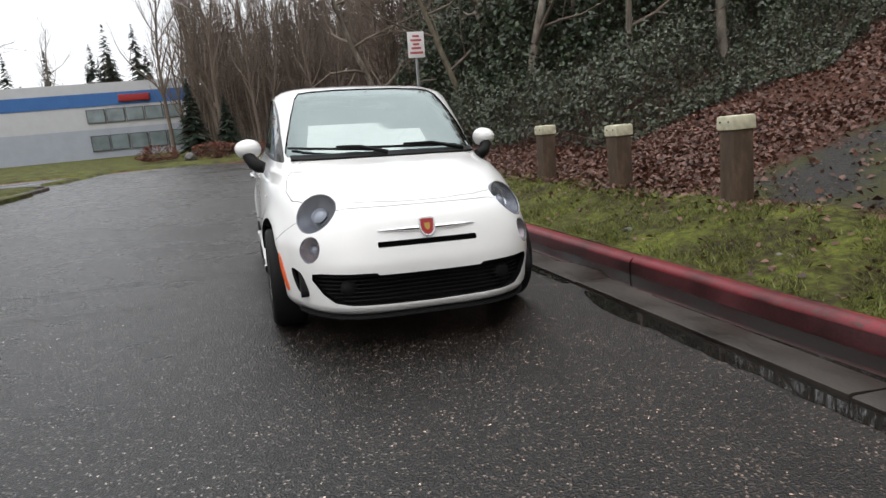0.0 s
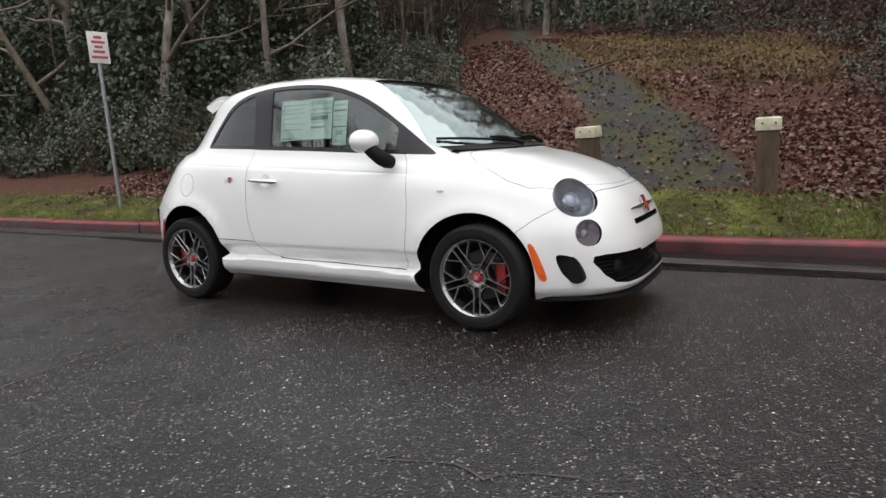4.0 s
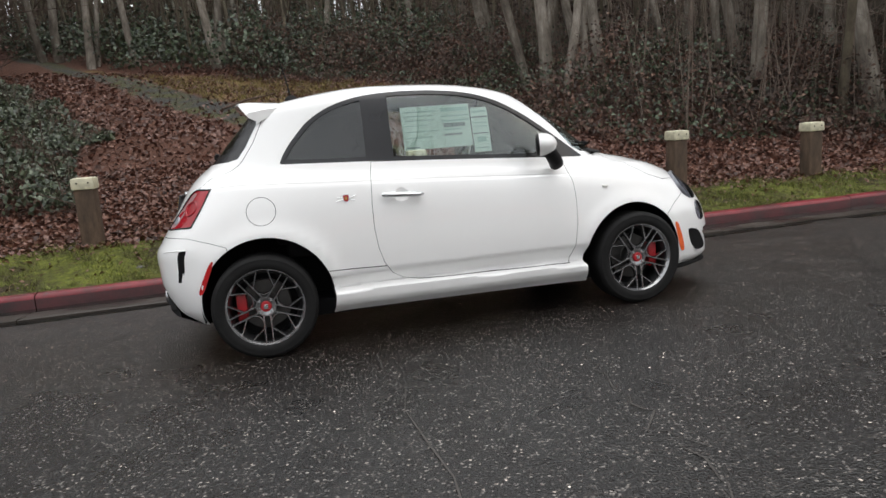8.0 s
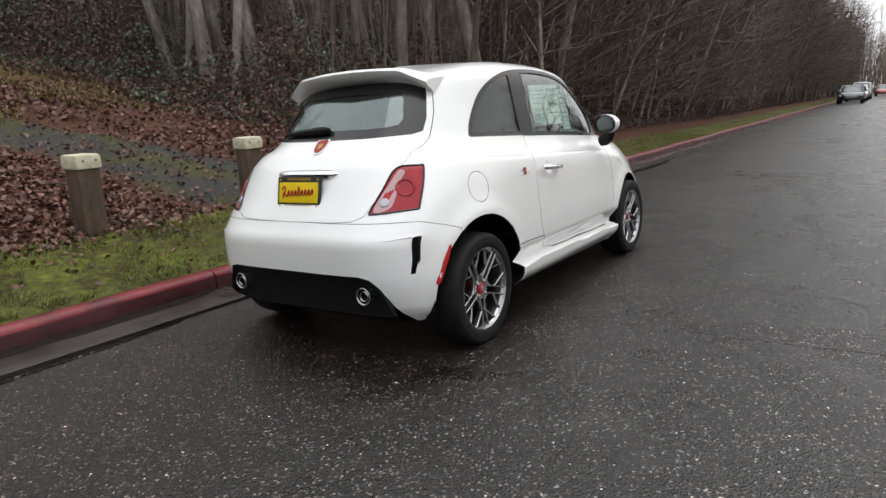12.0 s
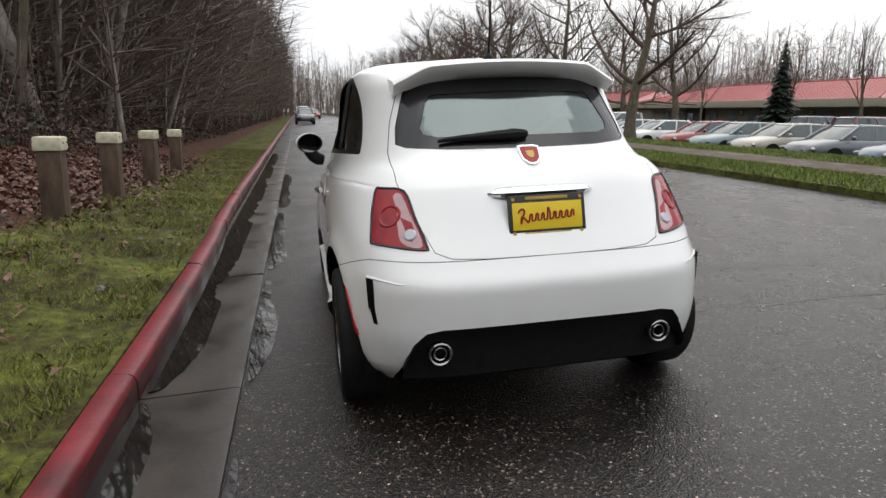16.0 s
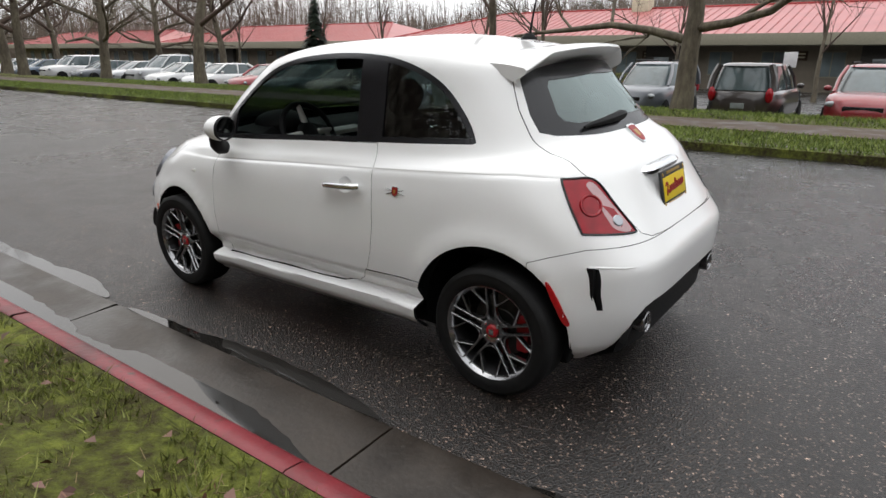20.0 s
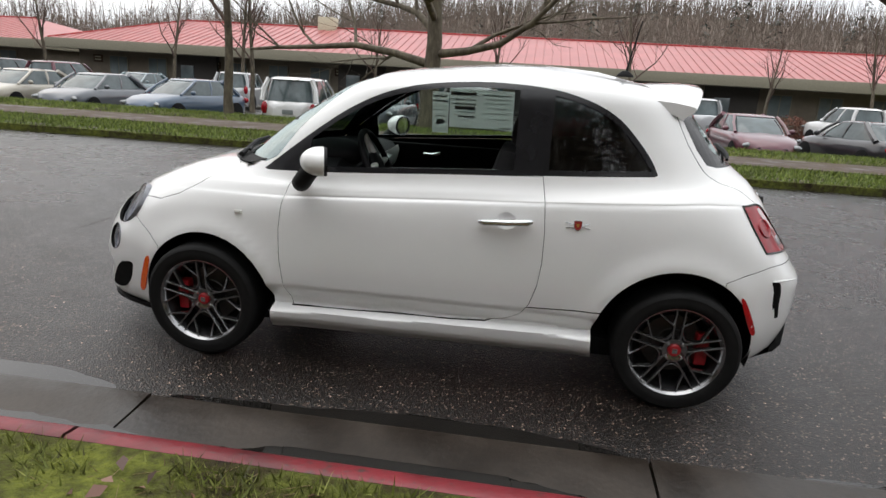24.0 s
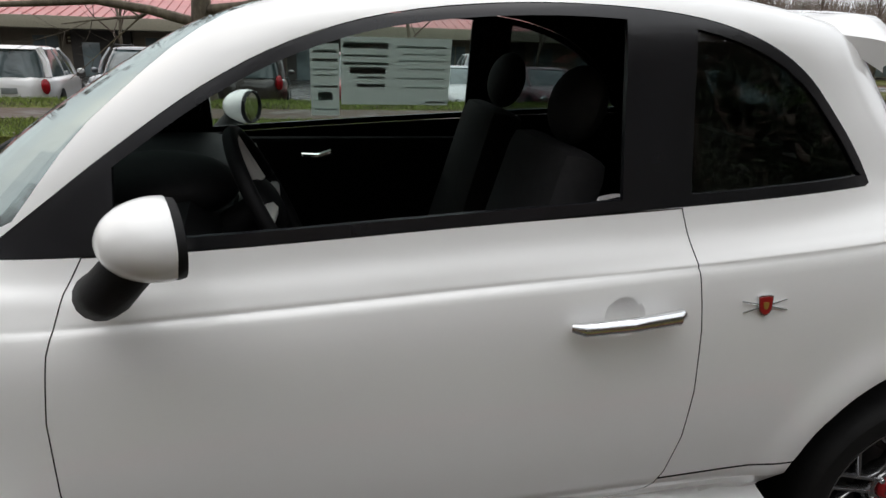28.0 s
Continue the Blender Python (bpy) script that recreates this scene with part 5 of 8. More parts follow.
# ---- offices with red metal roofs ----
def office(x0, x1, yf, depth, eave, ridge_h, hip0, hip1, seed, label, bays):
    th = empty("office_building", pose(0, 0, 0), label, "building", "red-roofed offices")
    g = -0.45
    yb = yf - depth
    bm = bmesh.new()
    box(bm, x1 - x0 - 1.6, depth - 4.4, eave - g, pose((x0 + x1) / 2, (yf + yb) / 2, (eave + g) / 2))
    wall = part("wall", bm, M_TAN, th)
    bm = bmesh.new()
    box(bm, x1 - x0 + 0.3, depth + 0.3, 0.68, pose((x0 + x1) / 2, (yf + yb) / 2, eave + 0.05), 0.03)
    part("fascia", bm, M_FASCIA, th)
    e = eave + 0.395
    ym = (yf + yb) / 2
    bm = bmesh.new()
    c = [bm.verts.new(p) for p in ((x0, yf, e), (x1, yf, e), (x1, yb, e), (x0, yb, e), (x0 + hip0, ym, ridge_h), (x1 - hip1, ym, ridge_h))]
    for f in ((0, 1, 5, 4), (1, 2, 5), (2, 3, 4, 5), (3, 0, 4), (3, 2, 1, 0)):
        bm.faces.new([c[k] for k in f])
    bmesh.ops.recalc_face_normals(bm, faces=bm.faces)
    roof = part("roof", bm, M_ROOF, th, "red metal roof", 10)
    # standing seams down the street side
    n = int((x1 - x0) / 0.6)
    X = x0 + (np.arange(n) + 0.5) * (x1 - x0) / n
    t = np.clip(np.minimum((X - x0) / max(hip0, 0.01), (x1 - X) / max(hip1, 0.01)), 0, 1)
    A = np.stack([X, np.full(n, yf + 0.02), np.full(n, e + 0.02)], -1)
    Bq = np.stack([X, yf + (ym - yf) * t, e + (ridge_h - e) * t + 0.02], -1)
    V, F = sticks_np(A, Bq, 0.035, 0.035, 4)
    seams = mesh_np("roof_seams", V, F, M_ROOF, roof)
    bm = bmesh.new()
    tube(bm, [(x0 + hip0, ym, ridge_h + 0.03), (x1 - hip1, ym, ridge_h + 0.03)], 0.09, 6)
    tube(bm, [(x0, yf, e + 0.02), (x0 + hip0, ym, ridge_h + 0.03)], 0.08, 6)
    tube(bm, [(x1, yf, e + 0.02), (x1 - hip1, ym, ridge_h + 0.03)], 0.08, 6)
    part("ridge_cap", bm, M_REDINK, roof)
    rng = np.random.default_rng(seed)
    yw = yf - 2.2
    for k in range(bays):
        x = x0 + 2.5 + (x1 - x0 - 5) * (k + 0.5) / bays
        kind = k % 4
        if kind == 3:
            # entrance's shade painted as a dark block standing proud of the wall
            bm = bmesh.new()
            box(bm, 3.4, 0.5, eave - g - 0.1, pose(x, yw + 0.15, (eave + g) / 2 - 0.05))
            part("entrance_shade", bm, M_SHADE, th)
            bm = bmesh.new()
            box(bm, 1.0, 0.1, 2.05, pose(x + 0.6, yw + 0.42, g + 1.03), 0.02)
            part("door", bm, M_WINDOW, th)
        else:
            bm = bmesh.new()
            box(bm, 1.5, 0.14, 1.55, pose(x, yw + 0.03, 1.25))
            w = part("window", bm, M_FASCIA, th)
            for s in (-1, 1):
                bm = bmesh.new()
                box(bm, 0.66, 0.06, 1.40, pose(x + 0.36 * s, yw + 0.09, 1.25))
                part("pane", bm, M_WINDOW, w)
        if k % 3 == 1:
            bm = bmesh.new()
            box(bm, 0.75, 0.06, 0.55, pose(x + 1.7, yw + 0.04, 1.75), 0.02)
            sg = part("unit_sign", bm, M_TIMBER, th)
            for j in range(2):
                bm = bmesh.new()
                box(bm, 0.5, 0.02, 0.09, pose(x + 1.7, yw + 0.08, 1.86 - 0.2 * j))
                part("print_bar", bm, M_CREAM, sg)
    return th


office(-52, 35.5, -40.8, 17, 2.62, 5.22, 7, 6, 1, "long low tan office building with a red metal roof", 26)
office(38.5, 76, -43, 16, 2.5, 4.9, 6, 6, 2, "second tan office building with a red hipped roof", 10)
office(84, 130, -46, 16, 2.6, 5.0, 6, 6, 3, "farther tan office building with a red roof", 10)
bm = bmesh.new()
box(bm, 1.3, 1.3, 1.1, pose(17, -49, 5.45), 0.05)
tagged(part("roof_unit", bm, M_CREAM), "white air-handling box on the red roof", "vent")

# ---- white and blue building beyond the bend ----
M_WHITEWALL = plain("white_tilt_up_wall", (0.50, 0.51, 0.53), 0.7, var=0.05, scale=1)
M_GREYWALL = plain("pale_blue_grey_wall", (0.36, 0.39, 0.45), 0.7, var=0.05, scale=1)
M_BLUE = plain("blue_wall_band", (0.035, 0.13, 0.36), 0.6, var=0.06, scale=1)
hq = empty("commercial_building", pose(-70, -5.0, 0.9, 0, 0, 0), "two-storey white commercial building with a blue band", "building")
for name, z0, z1, mat in (("lower_wall", -0.6, 2.9, M_GREYWALL), ("upper_wall", 2.9, 5.2, M_WHITEWALL), ("blue_band", 5.2, 6.5, M_BLUE), ("parapet", 6.5, 7.5, M_WHITEWALL)):
    bm = bmesh.new()
    box(bm, 24 + (0.12 if name == "blue_band" else 0), 62 + (0.12 if name == "blue_band" else 0), z1 - z0, pose(-12, -31, (z0 + z1) / 2))
    part(name, bm, mat, hq)
bm = bmesh.new()
box(bm, 0.3, 3.0, 0.7, pose(0.2, -5.7, 5.85), 0.05)
part("sign_letters", bm, M_REDINK, hq)
for row, (z, h) in enumerate(((4.2, 1.4), (1.45, 1.6))):
    for k in range(5):
        for blk in range(1):
            bm = bmesh.new()
            box(bm, 0.14, 1.75, h, pose(0.05, -2.2 - 1.85 * k - 16 * blk, z))
            w = part("window", bm, M_SHADE, hq)
            bm = bmesh.new()
            box(bm, 0.06, 1.6, h - 0.15, pose(0.11, -2.2 - 1.85 * k - 16 * blk, z))
            part("pane", bm, M_WINDOW, w)
for k in range(7):
    copy_thing(slim, pose(-58 - 1.5 * (k % 2), -26.5 - 6.5 * k, 0.6, 0, 0, 40 * k) @ Matrix.Diagonal((1.2, 1.2, 1.6, 1)))

# ---- parked cars ----
M_CARGLASS = plain("parked_car_glass", (0.07, 0.095, 0.10), 0.08, 0.0, var=0.3, scale=2, spec=0.7)
M_CARLAMP = plain("parked_car_headlamp", (0.30, 0.31, 0.32), 0.15, 0.3, var=0.1)
PAINT = {}


def paint(name, col):
    if name not in PAINT:
        PAINT[name] = plain(name + "_car_paint", col, 0.3, 0.15, var=0.05, scale=2, coat=1.0)
    return PAINT[name]


SHAPES = {
    # length, width, height of the body along x, cabin: foot from and to, roof from and to, belt, roof; nose towards +x
    "sedan": (4.6, 1.78, [(-2.3, 0.68), (-2.2, 0.88), (-1.7, 0.97), (-0.5, 0.95), (0.9, 0.94), (1.7, 0.86), (2.15, 0.72), (2.3, 0.56)], (-1.80, 1.25, -0.95, 0.25, 0.92, 1.43)),
    "suv": (4.6, 1.85, [(-2.3, 0.80), (-2.22, 1.04), (-1.0, 1.08), (0.8, 1.08), (1.8, 1.02), (2.18, 0.90), (2.3, 0.66)], (-2.22, 1.10, -1.95, 0.25, 1.05, 1.74)),
    "wagon": (4.9, 1.95, [(-2.45, 0.75), (-2.36, 0.98), (0.6, 1.00), (1.7, 0.90), (2.3, 0.73), (2.45, 0.56)], (-2.36, 1.50, -2.05, 0.15, 0.97, 1.70)),
    "pickup": (5.4, 1.95, [(-2.7, 0.95), (-2.64, 1.13), (1.0, 1.12), (2.2, 1.05), (2.6, 0.93), (2.7, 0.64)], (-1.00, 1.35, -0.82, 0.45, 1.10, 1.84)),
}


def rounded(x0, x1, w, z, n=32, e=4.5):
    """A ring in plan with rounded corners."""
    out = []
    for k in range(n):
        c, s = math.cos(2 * math.pi * (k + 0.5) / n), math.sin(2 * math.pi * (k + 0.5) / n)
        out.append(((x0 + x1) / 2 + (x1 - x0) / 2 * math.copysign(abs(c) ** (2 / e), c), w / 2 * math.copysign(abs(s) ** (2 / e), s), z))
    return out


def stacked(bm, rings, cap=True):
    rows = [[bm.verts.new(p) for p in r] for r in rings]
    n = len(rows[0])
    for r, q in zip(rows, rows[1:]):
        for k in range(n):
            bm.faces.new((r[k], r[(k + 1) % n], q[(k + 1) % n], q[k]))
    if cap:
        bm.faces.new(rows[-1])
    bmesh.ops.recalc_face_normals(bm, faces=bm.faces)


def parked(kind, colour, m, label, rack=False):
    L, W, crest, (b0, b1, t0, t1, belt, top) = SHAPES[kind]
    th = empty("parked_car", m, label, "car", "cars in the car park")
    mat = paint(*colour)
    cx, cz = zip(*crest)
    bm = bmesh.new()
    rows = []
    for u in (-1, -0.985, -0.95, -0.9, -0.8, -0.65, -0.5, -0.3, -0.1, 0.1, 0.3, 0.5, 0.65, 0.8, 0.9, 0.95, 0.985, 1):
        x = u * L / 2
        h = float(pchip(np.array(cx), np.array(cz), np.array([x]))[0])
        w = W / 2 * max(1 - abs(u) ** 7, 0.12) ** 0.34
        lo = 0.24 + 0.10 * abs(u) ** 6
        half = [(0.90 * w, lo), (0.985 * w, lo + 0.12), (w, 0.52 * lo + 0.48 * h), (0.975 * w, h - 0.13), (0.90 * w, h - 0.035), (0.70 * w, h), (0.0, h + 0.025)]
        rows.append([bm.verts.new((x, y, z)) for y, z in half] + [bm.verts.new((x, -y, z)) for y, z in half[-2::-1]])
    for r, q in zip(rows, rows[1:]):
        for k in range(len(r) - 1):
            bm.faces.new((r[k], r[k + 1], q[k + 1], q[k]))
    bm.faces.new(rows[0]), bm.faces.new(rows[-1])
    bmesh.ops.recalc_face_normals(bm, faces=bm.faces)
    part("body", bm, mat, th, smooth=50)
    levels = []
    for t in (0.0, 0.35, 0.7, 0.93):
        k = t ** 1.15
        levels.append(rounded(b0 + (t0 - b0) * k, b1 + (t1 - b1) * k, W * (0.89 - 0.19 * t ** 1.3), belt + (top - belt) * t))
    bm = bmesh.new()
    stacked(bm, levels)
    part("glasshouse", bm, M_CARGLASS, th, smooth=40)
    bm = bmesh.new()
    z0 = belt + (top - belt) * 0.90
    stacked(bm, [rounded(t0 - 0.10, t1 + 0.14, W * 0.735, z0), rounded(t0 - 0.04, t1 + 0.06, W * 0.715, z0 + 0.035), rounded(t0 + 0.06, t1 - 0.06, W * 0.60, top), rounded(t0 + 0.4, t1 - 0.4, W * 0.3, top + 0.015)])
    part("roof", bm, mat, th, smooth=50)
    xs = [t0, t1]
    for s in (-1, 1):
        for name, xa, xb, r in (("front_pillar", b1 - 0.10, t1 + 0.06, 0.045), ("middle_pillar", 0.42 * (b0 + b1), 0.46 * (t0 + t1), 0.045), ("rear_pillar", b0 + 0.12, t0 + 0.02, 0.085)):
            bm = bmesh.new()
            tube(bm, [(xa, s * W * 0.425, belt), (0.5 * (xa + xb), s * W * 0.405, 0.5 * (belt + top)), (xb, s * W * 0.345, z0 + 0.02)], r, 6)
            part(name, bm, mat, th)
        zl = 0.62 if kind in ("sedan", "wagon") else 0.80
        bm = bmesh.new()
        ball(bm, Matrix.Translation((0.905 * L / 2, s * W * 0.36, zl)) @ pose(0, 0, 0, 0, 0, -38 * s) @ Matrix.Diagonal((0.09, 0.19, 0.075, 1)), 14, 8)
        part("headlamp", bm, M_CARLAMP, th)
        bm = bmesh.new()
        ball(bm, Matrix.Translation((-0.935 * L / 2, s * W * 0.385, zl + 0.14)) @ Matrix.Diagonal((0.09, 0.10, 0.10 if kind == "sedan" else 0.19, 1)), 14, 8)
        part("tail_lamp", bm, M_TAIL, th)
        bm = bmesh.new()
        ball(bm, Matrix.Translation((b1 - 0.45, s * W * 0.53, belt + 0.08)) @ Matrix.Diagonal((0.07, 0.10, 0.075, 1)), 10, 7)
        part("mirror", bm, mat, th)
        if rack:
            bm = bmesh.new()
            tube(bm, [(min(xs), s * W * 0.30, top + 0.05), (max(xs), s * W * 0.30, top + 0.05)], 0.025, 6)
            part("roof_rail", bm, M_PLASTIC, th)
        for x in (L * 0.31, -L * 0.30):
            wh = empty("wheel")
            wh.parent = th
            bm = bmesh.new()
            mm = Matrix.Translation((x, s * (W / 2 - 0.12), 0.32)) @ pose(0, 0, 0, -90 * s)
            lathe(bm, [(0.20, -0.1), (0.30, -0.1), (0.32, -0.07), (0.32, 0.08), (0.30, 0.11), (0.21, 0.10)], mm, 22)
            part("tyre", bm, M_RUBBER, wh)
            bm = bmesh.new()
            lathe(bm, [(0.215, 0.09), (0.19, 0.07), (0.06, 0.06), (0.0, 0.065)], mm, 16)
            part("rim", bm, M_RIM, wh)
            bm = bmesh.new()
            lathe(bm, [(0.37, 0.116), (0.36, 0.120), (0.0, 0.120)], mm, 22)
            part("arch", bm, M_LINER, th)
    bm = bmesh.new()
    box(bm, 0.06, W * 0.46, 0.13, pose(L / 2 - 0.035, 0, 0.52 if kind in ("sedan", "wagon") else 0.70), 0.03)
    part("grille", bm, M_TRIM, th)
    bm = bmesh.new()
    box(bm, 0.05, W * 0.55, 0.10, pose(L / 2 - 0.035, 0, 0.36), 0.02)
    part("lower_grille", bm, M_PLASTIC, th)
    bm = bmesh.new()
    box(bm, 0.03, 0.34, 0.14, pose(-L / 2 - 0.005, 0, 0.66), 0.01)
    part("plate", bm, M_GREYINK, th)
    return th


WHITE, SILVER, GREY, BLACK = ("white", (0.7, 0.7, 0.7)), ("silver", (0.42, 0.43, 0.44)), ("grey", (0.09, 0.10, 0.115)), ("black", (0.02, 0.02, 0.024))
BLUEC, TEAL, BEIGE, REDC, MAROON, BROWN = ("slate_blue", (0.055, 0.09, 0.14)), ("grey_teal", (0.17, 0.23, 0.25)), ("beige", (0.36, 0.33, 0.27)), ("red", (0.24, 0.016, 0.022)), ("maroon", (0.12, 0.03, 0.045)), ("brown", (0.035, 0.027, 0.024))
LOT = -0.40


def nose_in(kind, colour, x, y_near, label, facing=True, turn=0, rack=False):
    L = SHAPES[kind][0]
    parked(kind, colour, pose(x, y_near - L / 2, LOT, 0, 0, (90 if facing else -90) + turn), label, rack)


nose_in("sedan", WHITE, 30.6, -15.6, "white saloon parked nose to the grass")
nose_in("sedan", WHITE, 27.2, -15.6, "white saloon parked nose to the grass")
nose_in("pickup", SILVER, 33.6, -16.2, "silver pickup truck parked in the car park")
nose_in("sedan", REDC, 23.4, -15.6, "red saloon parked nose to the grass")
nose_in("sedan", TEAL, 20.8, -15.5, "grey-teal saloon parked nose to the grass")
nose_in("sedan", BEIGE, 18.0, -15.5, "beige saloon parked nose to the grass")
nose_in("sedan", GREY, 15.2, -15.6, "dark grey saloon parked nose to the grass")
nose_in("sedan", BLUEC, 11.6, -15.4, "slate-blue saloon parked nose to the grass", turn=-14)
nose_in("wagon", WHITE, 7.55, -15.6, "white people carrier parked tail to the grass", False, 8)
nose_in("suv", GREY, 4.75, -15.6, "dark grey off-roader parked nose to the grass", rack=True)
nose_in("suv", BROWN, 1.65, -15.5, "dark brown off-roader parked tail to the grass", False)
nose_in("suv", REDC, -1.15, -15.5, "red off-roader parked nose to the grass", rack=True)
nose_in("sedan", SILVER, -4.1, -15.5, "silver-blue saloon parked nose to the grass")
nose_in("sedan", MAROON, -7.0, -15.6, "maroon saloon parked nose to the grass")
nose_in("sedan", BLACK, -10.2, -15.4, "black hatchback parked tail to the grass", False, 10)
nose_in("sedan", SILVER, -13.0, -15.6, "pale blue saloon parked nose to the grass")
nose_in("suv", BLACK, 27.5, -26, "black crossover parked in the second row", False)
nose_in("suv", MAROON, 24.3, -26, "dark red crossover parked in the second row", False)
nose_in("suv", SILVER, 14.6, -26, "silver off-roader parked in the second row", False, 10)
nose_in("pickup", WHITE, -3.2, -27, "white pickup truck parked in the second row")
nose_in("pickup", SILVER, -7.8, -26, "silver pickup truck parked in the second row", False)
nose_in("pickup", WHITE, -15.2, -27, "white pickup truck parked in the second row", False, 15)
nose_in("sedan", SILVER, 38, -17, "silver saloon parked in the car park")
nose_in("sedan", GREY, 42, -17, "grey saloon parked in the car park")
nose_in("suv", WHITE, 46.5, -17, "white off-roader parked in the car park")
nose_in("sedan", BLUEC, 51, -17, "blue saloon parked in the car park")
nose_in("sedan", WHITE, 56, -17, "white saloon parked in the car park")
nose_in("sedan", TEAL, 20.3, -26, "grey-teal saloon parked in the second row")
parked("sedan", BLACK, pose(58, 0.25, 0.0, 0, 0, 180), "black saloon parked along the far kerb")
parked("sedan", WHITE, pose(68, 0.25, 0.0, 0, 0, 180), "white saloon parked along the far kerb")
parked("suv", SILVER, pose(77, 0.25, 0.0, 0, 0, 180), "silver off-roader parked along the far kerb")
parked("sedan", REDC, pose(95, -1.5, 0.05, 0, 0, 180), "red car standing far along the street")
# small signs in the lot
for x, y, mat, lab in ((1.7, -22.5, M_SIGN, "white notice on a post in the car park"), (-3.5, -22.5, plain("blue_sign", (0.04, 0.12, 0.45), 0.5), "blue parking notice on a post")):
    sg = empty("notice_post", pose(x, y, LOT), lab, "sign")
    bm = bmesh.new()
    tube(bm, [(0, 0, 0), (0, 0, 2.0)], 0.05, 8)
    part("post", bm, M_SIGN, sg)
    bm = bmesh.new()
    box(bm, 0.42, 0.04, 0.5, pose(0, 0.06, 1.85), 0.02)
    part("notice_plate", bm, mat, sg)

# ---- the small white hatchback, nose towards +x, on the road's kerb side ----
NC = 84
ROWS = (4, 14, 7, 5, 5, 6, 4, 6, 5, 4, 5, 5, 5, 5, 5, 5)
# each ring of the body: front end, rear end, half width, roundness front and rear, middle, heights along x
RINGS = [
    (1.83, -1.60, 0.735, 4.0, 5.5, 0.0, ((-1.6, 0.20), (-1.2, 0.205), (0, 0.195), (1.2, 0.175), (1.83, 0.165))),
    (1.915, -1.685, 0.785, 4.0, 5.5, 0.0, ((-1.69, 0.29), (-1.2, 0.28), (0, 0.265), (1.2, 0.25), (1.92, 0.225))),
    (1.915, -1.735, 0.800, 4.1, 5.5, 0.0, ((-1.74, 0.46), (-1.2, 0.44), (0, 0.40), (1.2, 0.40), (1.92, 0.41))),
    (1.885, -1.745, 0.807, 4.1, 5.2, 0.0, ((-1.75, 0.60), (-1.2, 0.58), (0, 0.55), (1.2, 0.52), (1.89, 0.53))),
    (1.825, -1.700, 0.800, 3.7, 5.0, 0.0, ((-1.7, 0.69), (-1.2, 0.73), (0, 0.71), (1.2, 0.66), (1.83, 0.665))),
    (1.765, -1.630, 0.788, 3.5, 4.6, 0.0, ((-1.63, 0.80), (-1.2, 0.86), (0, 0.82), (1.2, 0.76), (1.77, 0.725))),
    (1.690, -1.545, 0.768, 3.3, 4.4, 0.0, ((-1.55, 0.94), (-1.2, 0.955), (0, 0.892), (0.7, 0.85), (1.2, 0.83), (1.69, 0.775))),
    (1.676, -1.533, 0.757, 3.3, 4.4, 0.0, ((-1.54, 0.958), (-1.2, 0.968), (0, 0.904), (0.7, 0.862), (1.2, 0.842), (1.69, 0.787))),
    (1.555, -1.470, 0.742, 3.2, 4.2, 0.0, ((-1.47, 1.03), (-1.2, 1.00), (0, 0.932), (0.7, 0.895), (1.2, 0.89), (1.55, 0.85))),
    (1.330, -1.435, 0.722, 3.4, 3.8, 0.0, ((-1.44, 1.06), (-1.2, 1.03), (0, 0.965), (0.6, 0.93), (1.0, 0.92), (1.33, 0.925))),
    (1.120, -1.405, 0.706, 4.0, 3.5, 0.0, ((-1.41, 1.085), (-1.0, 1.07), (-0.47, 1.035), (0.4, 0.99), (0.85, 0.965), (1.12, 0.972))),
    (0.830, -1.275, 0.668, 3.9, 3.5, 0.0, ((-1.28, 1.23), (-0.4, 1.215), (0.4, 1.19), (0.83, 1.185))),
    (0.490, -1.140, 0.630, 3.9, 3.5, -0.1, ((-1.14, 1.368), (-0.4, 1.388), (0.2, 1.386), (0.49, 1.388))),
    (0.340, -1.090, 0.582, 3.6, 3.4, -0.2, ((-1.09, 1.400), (-0.4, 1.444), (0.1, 1.436), (0.34, 1.434))),
    (0.210, -1.040, 0.462, 3.2, 3.2, -0.3, ((-1.04, 1.420), (-0.4, 1.480), (0, 1.471), (0.21, 1.458))),
    (-0.05, -0.900, 0.200, 2.6, 2.6, -0.4, ((-0.9, 1.453), (-0.4, 1.499), (-0.05, 1.487))),
    (-0.22, -0.720, 0.060, 2.2, 2.2, -0.45, ((-0.72, 1.489), (-0.45, 1.504), (-0.22, 1.501))),
]
WELL_F, WELL_R = (1.125, 0.300, 0.346), (-1.125, 0.314, 0.362)


def ring_points(xf, xr, w, nf, nr, xm, zk):
    th = np.linspace(0, math.pi, 24001)
    c, s = np.cos(th), np.sin(th)
    x = xm + np.where(c > 0, (xf - xm) * np.abs(c) ** (2 / nf), (xr - xm) * np.abs(c) ** (2 / nr))
    y = w * np.abs(s) ** np.where(c > 0, 2 / nf, 2 / nr)
    arc = np.r_[0, np.cumsum(np.hypot(np.diff(x), np.diff(y)))]
    q = np.linspace(0, arc[-1], NC + 1)
    x, y = np.interp(q, arc, x), np.interp(q, arc, y)
    y[0] = y[-1] = 0
    kx, kz = zip(*zk)
    return np.stack([x, y, pchip(kx, kz, np.clip(x, kx[0], kx[-1]))], -1)


